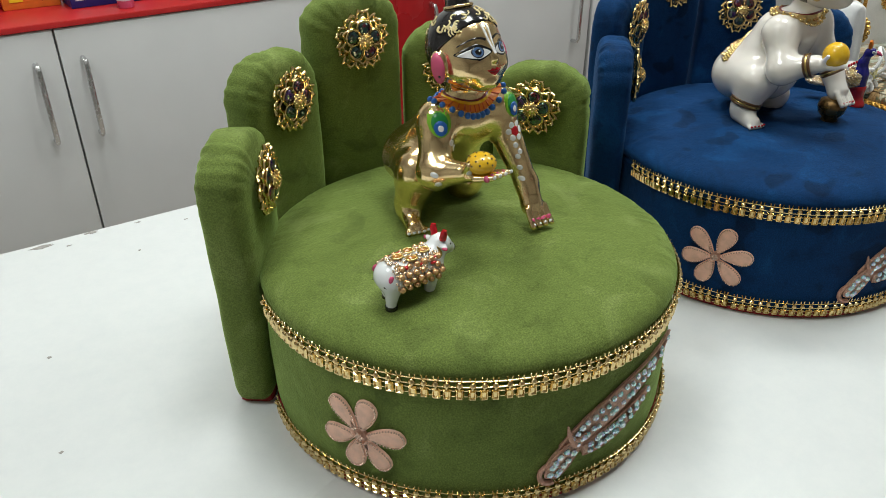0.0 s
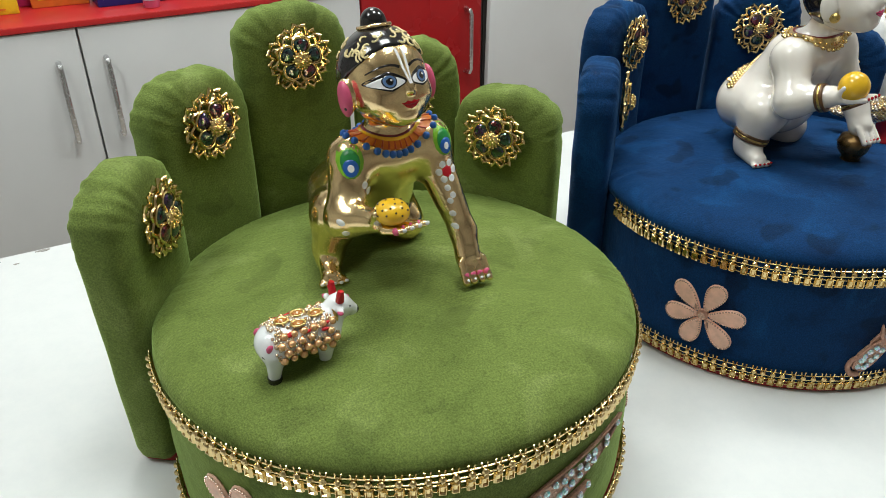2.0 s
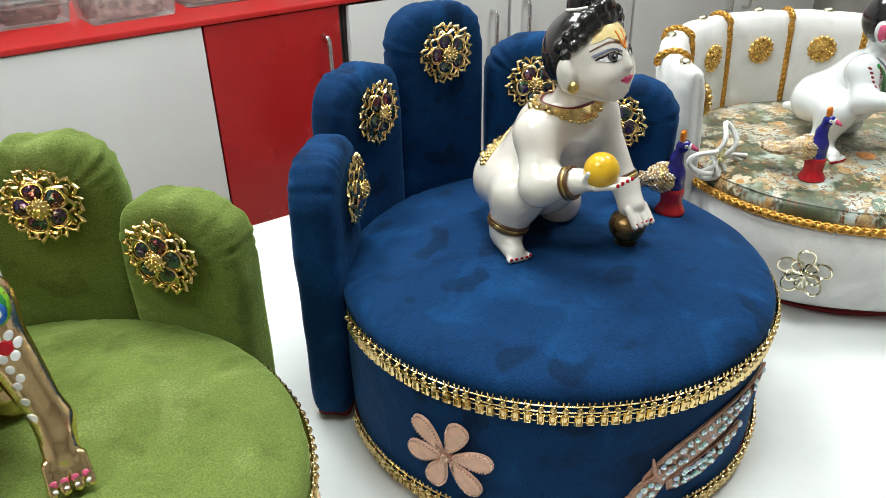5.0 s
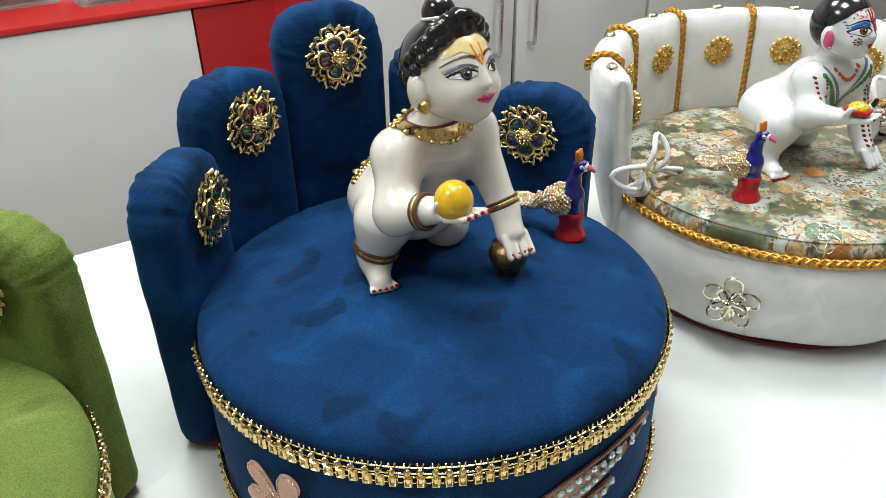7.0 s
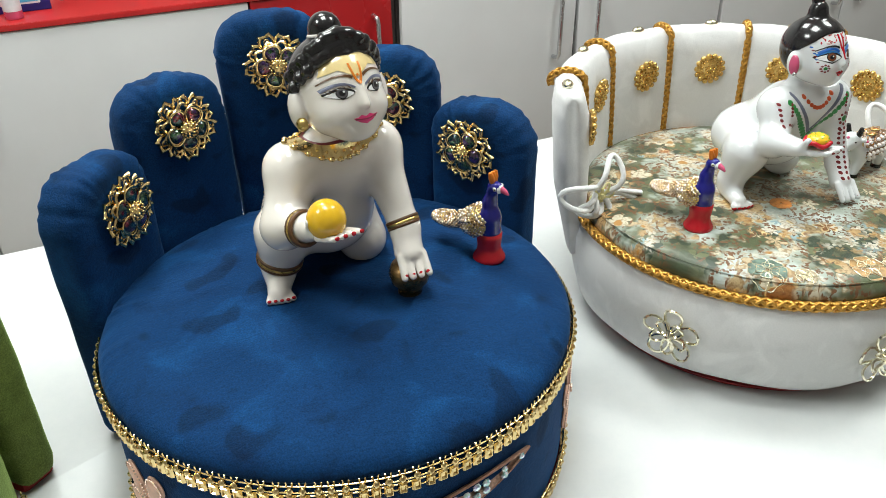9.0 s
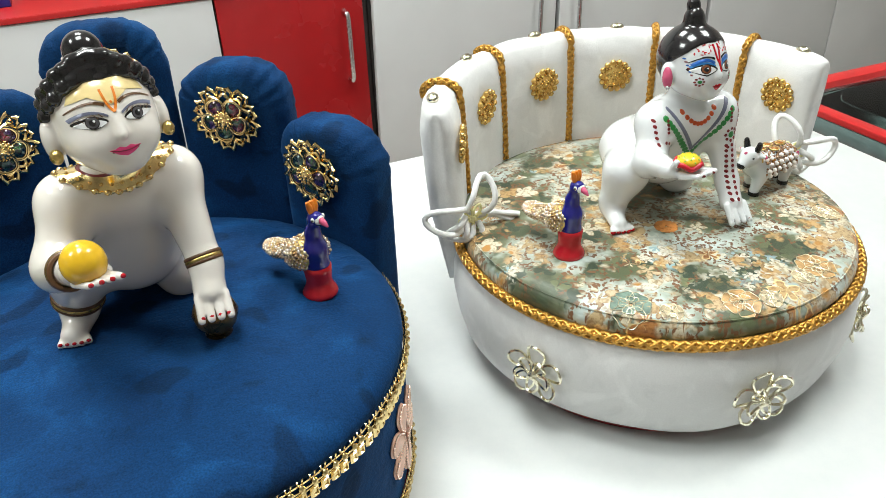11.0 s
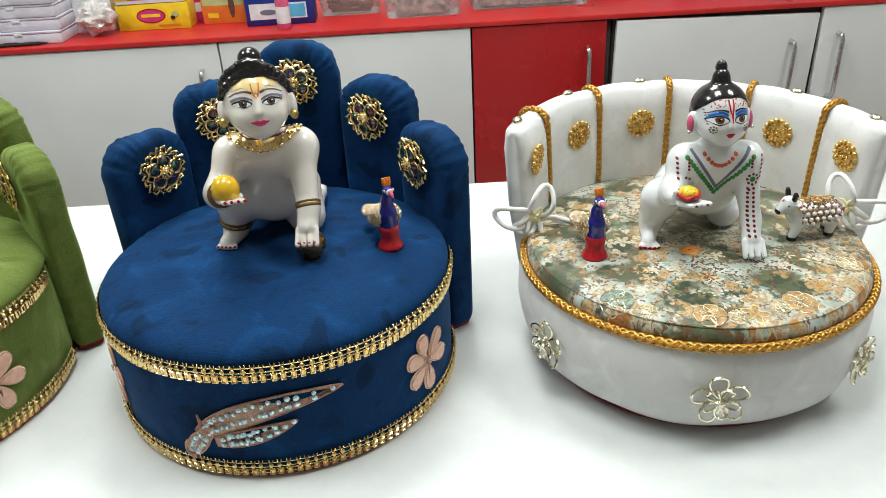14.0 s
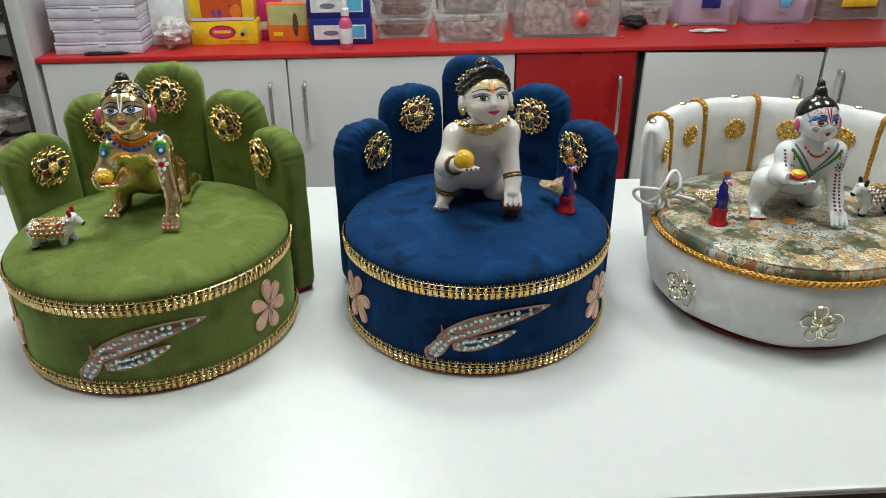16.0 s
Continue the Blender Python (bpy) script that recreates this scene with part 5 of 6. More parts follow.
        f += [(i, 2 * n + i, 2 * n + i + 1, i + 1) for i in range(n - 1)] + [(n + i, n + i + 1, 3 * n + i + 1, 3 * n + i) for i in range(n - 1)]
        self.b.add((self.out(np.concatenate([v, back])), f), self.slot(mat))

    def dot(self, x, z, r, mat, field=None, way=(0, 1, 0), n=9, squash=1.0, turn=0.0):
        """A painted dot on the body, laid on from the front."""
        w = np.array(way, float)
        w /= np.linalg.norm(w)
        side = np.cross(w, (0, 0, 1.0))
        side /= np.linalg.norm(side)
        up = np.cross(side, w)
        c = np.array((x[0], x[1], z)) if isinstance(x, tuple) else np.array((x, -0.02, z))
        plane = lambda uv: c - w * 0.06 + uv[:, :1] * side + uv[:, 1:] * up
        v, f = decal(self.tree, oval(0, 0, r, r * squash, n, turn), plane, w, 0.0003, 2, 0.0007)
        if np.ptp(v @ w) < 0.0055:
            self.b.add((v, f), self.slot(mat))

    def eyes(self, iris, lid, white=EYE_WHITE, brow=BROWN_LINE, x=0.0112, z=-0.0005, big=1.0, open_by=1.0):
        for s in (-1, 1):
            self.face(almond(s * x, z + 0.0004, 0.0096 * big, 0.0052 * big * open_by, s), BLACK, 0.0002)
            self.face(almond(s * x, z - 0.0002, 0.0086 * big, 0.0036 * big * open_by, s), white, 0.0004)
            self.face(oval(s * x * 1.0, z + 0.0006, 0.0037 * big, 0.0036 * big, 16), BLACK, 0.00055)
            self.face(oval(s * x * 1.0, z + 0.0006, 0.0032 * big, 0.0031 * big, 16), iris, 0.0007)
            self.face(oval(s * x * 1.0, z + 0.0006, 0.0018 * big, 0.0018 * big, 12), BLACK, 0.00085)
            # White dot paints a catchlight onto each pupil.
            self.face(oval(s * x + 0.0008, z + 0.0013, 0.0006, 0.0006, 8), EYE_WHITE, 0.001)
            if lid:
                self.line([(s * (x - 0.0078), z + 0.0024), (s * x, z + 0.0082), (s * (x + 0.0098), z + 0.0026)], 0.0005, 0.0010, lid)
            self.line([(s * 0.0034, z + 0.0078), (s * 0.0105, z + 0.0126), (s * 0.0215, z + 0.0062)], 0.0008, 0.0003, brow)

    def lips(self, mat, z=-0.0152, w=0.0064):
        self.face([(-w, 0.0014 + z), (-w * 0.5, -0.0016 + z), (0, -0.0030 + z), (w * 0.5, -0.0016 + z), (w, 0.0014 + z), (w * 0.65, 0.0013 + z), (w * 0.35, 0.0024 + z), (0, 0.0014 + z), (-w * 0.35, 0.0024 + z), (-w * 0.65, 0.0013 + z)], mat, 0.0003)
        self.line([(-w * 0.9, 0.0011 + z), (0, -0.0012 + z), (w * 0.9, 0.0011 + z)], 0.0002, 0.0002, DARK_RED, 0.0005)

    def ears(self, mat, stud=None, big=1.0):
        k = self.size
        for s in (-1, 1):
            if mat:
                self.b.add((self.out(np.array(ball((s * 0.0305 * k, -0.0012 * k, -0.0065 * k), (0.0032 * k * big, 0.0052 * k * big, 0.0092 * k * big))[0])), ball((0, 0, 0), 1)[1]), self.slot(mat))
            if stud:
                self.b.add((self.out(np.array(ball((s * 0.0292 * k, -0.0040 * k, -0.0132 * k), (0.0034 * k, 0.0042 * k, 0.0042 * k))[0])), ball((0, 0, 0), 1)[1]), self.slot(stud))

    def sweet(self, mats, r, squash=1.0):
        self.b.add(ball(tuple(np.array(self.j["ball"])), (r, r, r * squash), 22, 14), self.slot(mats))

    def cuff(self, a, b, t, r, mat, h=0.0016):
        """A band round a limb between two joints."""
        a, b = np.array(a), np.array(b)
        c, d = a + (b - a) * t, (b - a) / np.linalg.norm(b - a)
        s = np.cross(d, (0.3, 1.0, 0.2))
        s /= np.linalg.norm(s)
        u = np.cross(d, s)
        for o in (-h, 0.0, h):
            self.b.add(tube([c + d * o + r * (s * math.cos(q) + u * math.sin(q)) for q in np.linspace(0, TAU, 26, endpoint=False)], 0.0013, 6, True), self.slot(mat if o == 0 else BROWN_LINE))

    def nails(self, mat):
        t, palm, hand = np.array(self.j["toe"]), np.array(self.j["ball"]) + (0.001, 0.004, -0.0085), np.array(self.j["hand"])
        for i in range(5):
            self.b.add(ball(tuple(t + (-0.0068 + 0.0034 * i, -0.0084 + 0.0007 * abs(i - 3), 0.0032)), (0.0013, 0.0010, 0.0009), 7, 5), self.slot(mat))
        for i in range(4):
            self.b.add(ball(tuple(palm + (0.0137 - 0.0044 * i, -0.0130 - 0.0008 * i, 0.0032)), (0.0013, 0.0009, 0.0012), 7, 5), self.slot(mat))
            self.b.add(ball(tuple(hand + (-0.0065 + 0.0043 * i, -0.0100, -0.0038)), (0.0014, 0.0010, 0.0015), 7, 5), self.slot(mat))

    def finish(self, name, label, at):
        return whole(name, self.b, self.mats, label, "figurine", at, "crawling child figurines", sharp=75)


def marble_figure():
    j = dict(head=(0.0060, -0.0150, 0.1198), shL=(0.0275, 0.001, 0.0790), shR=(-0.0205, -0.005, 0.0775), elb=(-0.0310, -0.020, 0.053), ball=(-0.016, -0.053, 0.070), hand=(0.033, -0.034, 0.024), toe=(-0.037, -0.006, 0.001))
    g = Figure(j, 15.0, 0.85, 1.04, 12, 1.14, 1.16, 1.0)
    g.body(MARBLE)
    g.hair(BLACK, 0.0088, PEARL, 15, line_up=0.0062)
    brow = [(-0.0195, 0.0115), (-0.010, 0.0138), (0.0, 0.0085), (0.010, 0.0138), (0.0195, 0.0115), (0.0170, 0.0165), (0.010, 0.0220), (0.0, 0.0240), (-0.010, 0.0220), (-0.0170, 0.0165)]
    fine = [tuple(np.array(brow[i]) + (np.array(brow[(i + 1) % 10]) - np.array(brow[i])) * u / 5) for i in range(10) for u in range(5)]
    g.face(fine, YELLOW_TINT, 0.0004)
    g.eyes(IRIS_GREY, GREY_PAINT, big=0.86, open_by=0.76, z=0.0010)
    for s in (-1, 1):      # fine lashes over the eyes
        for i in range(6):
            x0 = s * (0.0060 + 0.0022 * i)
            g.line([(x0, 0.0034 - 0.0003 * i), (x0 + s * 0.0008, 0.0046 - 0.0003 * i), (x0 + s * 0.0020, 0.0056 - 0.0004 * i)], 0.00020, 0.00008, BROWN_LINE, 0.0006)
    g.lips(BRIGHT_PINK, -0.0150, 0.0080)
    for s in (-1, 1):
        g.line([(s * 0.0032, 0.0165), (s * 0.0028, 0.008), (0.0, 0.0050)], 0.0006, 0.0006, ORANGE_PAINT, 0.0006)
        g.face(oval(s * 0.0062, -0.0148, 0.0006, 0.0006, 8), BROWN_LINE)
    g.face(oval(0, 0.0098, 0.0007, 0.0007, 8), ORANGE_PAINT, 0.0006)
    g.ears(None, ANTIQUE)
    g.sweet(YELLOW, 0.0098, 1.06)
    j3 = {k: np.array(v) for k, v in j.items()}
    g.cuff(j3["toe"] + (0.010, 0.010, 0.036), j3["toe"] + (0.005, 0.014, 0.015), 0.88, 0.0122, ANTIQUE)
    g.cuff(j3["elb"], j3["ball"] + (-0.007, 0.010, -0.0085), 0.80, 0.0086, ANTIQUE)
    g.cuff(j3["shL"], j3["hand"] + (0.001, 0.010, 0.016), 0.95, 0.0084, ANTIQUE)
    g.collar(0.0118, 0.0150, DARK_RED, lift=0.0006)
    g.collar(0.0135, 0.0216, GOLD, 22, 0.0020, 0.0011)
    for i in range(22):
        g.b.add(ball(tuple(g.drape(TAU * i / 22, 0.0224, 0.0010)), (0.0018, 0.0018, 0.0014), 8, 6), g.slot(GOLD))
        g.b.add(ball(tuple(g.drape(TAU * (i + 0.5) / 22, 0.0178, 0.0012)), 0.0009, 6, 5), g.slot(SATIN_GOLD))
    for row in range(4):      # gold girdle round the hips
        for i in range(30):
            a = 0.20 * math.pi + 0.80 * math.pi * (i + 0.5 * (row % 2)) / 30
            if row == 3 and i % 3:
                continue
            p = cast(g.tree, np.array([[0.05 * math.cos(a), 0.036 + 0.0028 * row, 0.045 + 0.05 * math.sin(a)]]), np.array((-math.cos(a), 0, -math.sin(a))))[0]
            g.b.add(ball(tuple(p), (0.0019, 0.0019, 0.0013) if row < 3 else (0.0036, 0.0040, 0.0016), 7, 5), g.slot(GOLD))
    g.nails(RED)
    pot = lathe([(0.0, 0.0), (0.0062, 0.0), (0.0072, 0.0025), (0.0062, 0.0045), (0.0105, 0.010), (0.0118, 0.0155), (0.0100, 0.0205), (0.0, 0.0235)], 20)
    g.b.add((np.asarray(pot[0]) + (0.033, -0.031, -0.001), pot[1]), g.slot(POT))
    g.finish("figurine", "glossy white marble crawling child figurine holding a yellow ball", pose(0.4995, 0.5175, 0.1275))


def brass_figure():
    j = dict(head=(0.0, -0.016, 0.1142), shL=(0.0235, -0.011, 0.0755), shR=(-0.0190, -0.013, 0.0740), elb=(-0.0300, -0.027, 0.049), ball=(-0.016, -0.056, 0.062), hand=(0.035, -0.042, 0.011), toe=(-0.035, -0.008, 0.001))
    g = Figure(j, 9.0, 0.80, 0.92, 15, 1.12, 1.16, 1.0)
    g.body(BRASS)
    g.hair(BLACK, 0.0072, BRASS, knob=0.0082)
    rnd = random.Random(3)
    k = g.size
    for i in range(40):      # cream curls painted on the hair
        th = rnd.uniform(-2.2, 2.2)
        zz = rnd.uniform(0.0240 - 0.0115 * min(1.0, abs(th) / 1.3) if abs(th) < 1.4 else 0.004, 0.0290)
        rho = math.sqrt(max(0.02, 1 - ((zz - 0.0042) / 0.0288) ** 2))
        c = np.array((0.0279 * rho * math.sin(th), 0.0035 - 0.0290 * rho * math.cos(th), zz)) * k
        nrm = np.array((math.sin(th) * rho, -math.cos(th) * rho, (zz - 0.0042) / 0.0288))
        nrm /= np.linalg.norm(nrm)
        u = np.cross(nrm, (0, 0, 1.0))
        u /= np.linalg.norm(u)
        w = np.cross(u, nrm)
        spin, r = rnd.uniform(0, 6), rnd.uniform(0.0020, 0.0028)
        arc = [c + (u * math.cos(spin + q) + w * math.sin(spin + q)) * r * (1 - 0.10 * q) for q in np.linspace(0, 3.6, 7)]
        v, fc = tube(arc, 0.00055, 5)
        g.b.add((g.out(v), fc), g.slot(CREAM))
    g.eyes(IRIS_BLUE, None, brow=BLACK, big=1.14)
    g.lips(RED)
    for s in (-1, 1):
        g.line([(s * 0.0022, 0.018), (s * 0.0021, 0.009), (s * 0.0004, -0.003)], 0.0008, 0.0005, EYE_WHITE, 0.0006)
    g.ears(PINK, None, 1.2)
    for s in (-1, 1):
        g.b.add((g.out(np.array(ball((s * 0.0255, -0.003, -0.0095), 0.0013)[0])), ball((0, 0, 0), 1)[1]), g.slot(BLACK))
    g.sweet(YELLOW, 0.0088, 0.72)
    for i in range(26):
        a, p = i * 2.4, math.acos(1 - (i + 0.5) / 26 * 0.9)
        c = np.array(j["ball"]) + 0.0088 * np.array((math.sin(p) * math.cos(a), math.sin(p) * math.sin(a), 0.72 * math.cos(p)))
        g.b.add(ball(tuple(c), 0.0006, 5, 4), g.slot(BLACK))
    g.collar(0.0105, 0.0130, DARK_RED, lift=0.0006)
    g.collar(0.0122, 0.0145, YELLOW, lift=0.0010)
    g.collar(0.0140, 0.0196, ORANGE_PAINT, 26, 0.0014, 0.0007)
    for i in range(26):
        a = TAU * (i + 0.5) / 26
        g.b.add(tube([g.drape(a, r, 0.0008) for r in (0.0145, 0.0164, 0.0182, 0.0200)], [0.0003, 0.0004, 0.0005, 0.0007], 5), g.slot(VERMILION))
        g.b.add(ball(tuple(g.drape(TAU * i / 26, 0.0232, 0.0002)), (0.0021, 0.0018, 0.0022), 8, 6), g.slot(BLUE_PAINT))
    for s, sh in ((-1, j["shR"]), (1, j["shL"])):
        for dz, r, mat, lift in ((0.004, 0.0072, LIME_PAINT, 0), (0.0035, 0.0052, GREEN_PAINT, 1), (0.001, 0.0042, BLUE_PAINT, 2), (0.001, 0.0018, EYE_WHITE, 3)):
            x = sh[0] + s * 0.003
            way = (-s * 0.25, 1, 0)
            for _ in range(1):
                g.b.add(decal(g.tree, oval(0, 0, r, r * (1.15 if lift < 2 else 1.0), 14), (lambda uv, x=x, sh=sh, dz=dz, s=s: np.stack([x + uv[:, 0] + s * 0.012, np.full(len(uv), sh[1] - 0.05), sh[2] + dz + uv[:, 1]], 1)), np.array((-s * 0.25, 1, 0)) / 1.0308, 0.0003 + 0.0002 * lift, 3, 0.0008), g.slot(mat))
        for i in range(7):
            a = TAU * i / 6
            r = 0.0 if i == 6 else 0.0045
            g.dot((sh[0] + s * 0.002 + r * math.cos(a) + (s * 0.0 if s < 0 else 0.003), sh[1]), sh[2] - 0.0125 + r * math.sin(a), 0.0019 if i < 6 else 0.0030, EYE_WHITE if i < 6 else RED)
    for i in range(5):
        g.dot((j["shL"][0] + 0.004 + 0.0006 * i, -0.02), j["shL"][2] - 0.021 - 0.006 * (i % 4) - 0.001 * i, 0.0017, EYE_WHITE)
    for x, z in ((-0.036, 0.052), (-0.034, 0.046), (-0.039, 0.047)):
        g.dot((x, -0.02), z, 0.0017, EYE_WHITE)
    g.nails(EYE_WHITE)
    palm, hand, toe = np.array(j["ball"]) + (0.001, 0.004, -0.0085), np.array(j["hand"]), np.array(j["toe"])
    for i in range(4):
        g.b.add(ball(tuple(palm + (0.0105 - 0.0044 * i, -0.0098 - 0.0008 * i, 0.0020)), (0.0021, 0.0028, 0.0020), 7, 5), g.slot(PINK))
        g.b.add(ball(tuple(hand + (-0.0065 + 0.0043 * i, -0.0075, -0.002)), (0.0022, 0.0020, 0.0026), 7, 5), g.slot(PINK))
    g.finish("figurine", "polished brass crawling child figurine with painted ornaments", pose(0.164, 0.510, 0.1275))


def enamel_figure():
    j = dict(head=(-0.002, -0.009, 0.1058), shL=(0.0205, -0.009, 0.0705), shR=(-0.0225, -0.006, 0.0695), elb=(-0.0330, -0.018, 0.050), ball=(-0.033, -0.053, 0.065), hand=(0.026, -0.033, 0.010), toe=(-0.046, -0.009, 0.0))
    g = Figure(j, 7.0, 0.73, 0.90, 7, 1.18, 1.22)
    g.body(ENAMEL)
    g.hair(BLACK, 0.0085, knob=0.0088)
    g.b.add((g.out(np.array(ball((0, 0.0024, 0.0335), (0.0042, 0.0042, 0.0055))[0])), ball((0, 0, 0), 1)[1]), g.slot(BLACK))
    g.eyes(IRIS_BROWN, SKY_PAINT, brow=BLACK, big=1.06)
    for s in (-1, 1):
        g.line([(s * 0.004, 0.0040), (s * 0.011, 0.0105), (s * 0.020, 0.0035)], 0.0010, 0.0012, BLUE_PAINT, 0.0005)
        g.line([(s * 0.0022, 0.0185), (s * 0.0024, 0.010), (0.0, 0.0030)], 0.0006, 0.0006, RED, 0.0006)
    g.line([(0, 0.0060), (0, 0.003), (0, -0.003)], 0.0010, 0.0003, RED, 0.0006)
    g.lips(RED, -0.0158, 0.0050)
    rnd = random.Random(8)
    for i in range(34):
        x, z = rnd.uniform(-0.018, 0.018), rnd.uniform(0.0105, 0.0175)
        if abs(x) > 0.0035:
            g.face(oval(x, z + 0.002 - abs(x) * 0.12, 0.0011, 0.0004, 7, rnd.uniform(0, 180)), RED)
    for s in (-1, 1):
        for i in range(9):
            a = TAU * i / 8
            r = 0.0 if i == 8 else 0.0030
            g.face(oval(s * 0.0165 + r * math.cos(a), -0.0095 + r * math.sin(a), 0.0008 if i < 8 else 0.0014, 0.0008 if i < 8 else 0.0014, 8), DARK_RED if i < 8 else GREEN_PAINT)
        for i in range(6):
            g.face(oval(s * (0.0205 + 0.0004 * i), -0.004 + 0.0026 * i, 0.0007, 0.0007, 7), (DARK_RED, BLUE_PAINT)[i % 2])
    g.ears(PINK, None)
    for s in (-1, 1):
        g.b.add((g.out(np.array(ball((s * 0.0238, -0.003, -0.0104), 0.0014)[0])), ball((0, 0, 0), 1)[1]), g.slot(CHROME))
    mx, sz = (j["shL"][0] + j["shR"][0]) / 2, j["shL"][2]
    for i in range(23):
        u = i / 11 - 1
        g.dot((mx + u * 0.0235, -0.03), sz + 0.006 - (1 - abs(u)) * 0.030, 0.0019, GREEN_PAINT)
        if i % 2 == 0 and abs(u) < 0.95:
            g.dot((mx + u * 0.0135, -0.03), sz + 0.012 - (1 - u * u) * 0.012, 0.0015, VERMILION)
    for s in (-1, 1):
        for k in range(30):
            u = k / 29
            g.dot((mx + s * u * 0.0215, -0.03), sz + 0.0125 - (1 - u) * 0.031, 0.0012, GREY_PAINT)
    for s, sh in ((-1, j["shR"]), (1, j["shL"])):
        for i in range(9):
            a = TAU * i / 8
            r = 0.0 if i == 8 else 0.0040
            g.dot((sh[0] + s * 0.003 + r * math.cos(a), sh[1]), sh[2] - 0.011 + r * math.sin(a), 0.0010 if i < 8 else 0.0021, DARK_RED if i < 8 else GREEN_PAINT)
        for i in range(6):
            g.dot((sh[0] + s * 0.009, sh[1]), sh[2] + 0.006 - 0.0032 * i, 0.0010, DARK_RED)
            g.dot((sh[0] + s * 0.001, sh[1]), sh[2] + 0.006 - 0.0024 * i if i < 4 else sh[2] - 0.019, 0.0010, DARK_RED)
    for i in range(11):
        for o in (0.0, 0.0042):
            g.dot((j["shL"][0] + o + 0.0002 * i, -0.02), sz - 0.018 - 0.0034 * i, 0.0011, DARK_RED)
    g.sweet(YELLOW, 0.0070, 0.62)
    c = np.array(j["ball"])
    g.b.add(tube([c + (0.0074 * math.cos(a), 0.0074 * math.sin(a), -0.0014 + 0.001 * math.sin(a * 4)) for a in np.linspace(0, TAU, 30, endpoint=False)], 0.0016, 6, True), g.slot(RED))
    for i in range(16):
        a, p = i * 2.4, math.acos(1 - (i + 0.5) / 16 * 0.7)
        g.b.add(ball(tuple(c + 0.0070 * np.array((math.sin(p) * math.cos(a), math.sin(p) * math.sin(a), 0.62 * math.cos(p)))), 0.0006, 5, 4), g.slot(LIME_PAINT))
    t, hand = np.array(j["toe"]), np.array(j["hand"])
    for i in range(5):
        g.b.add(ball(tuple(t + (-0.0068 + 0.0034 * i, -0.0076 + 0.0007 * abs(i - 3), 0.0015)), (0.0019, 0.0018, 0.0016), 7, 5), g.slot(RED))
    for i in range(4):
        g.b.add(ball(tuple(hand + (-0.0065 + 0.0043 * i, -0.0100, -0.0038)), (0.0009, 0.0008, 0.0010), 7, 5), g.slot(DARK_RED))
    g.finish("figurine", "white enamel crawling child figurine with painted dot ornaments", pose(0.840, 0.520, 0.1135))


marble_figure()
brass_figure()
enamel_figure()


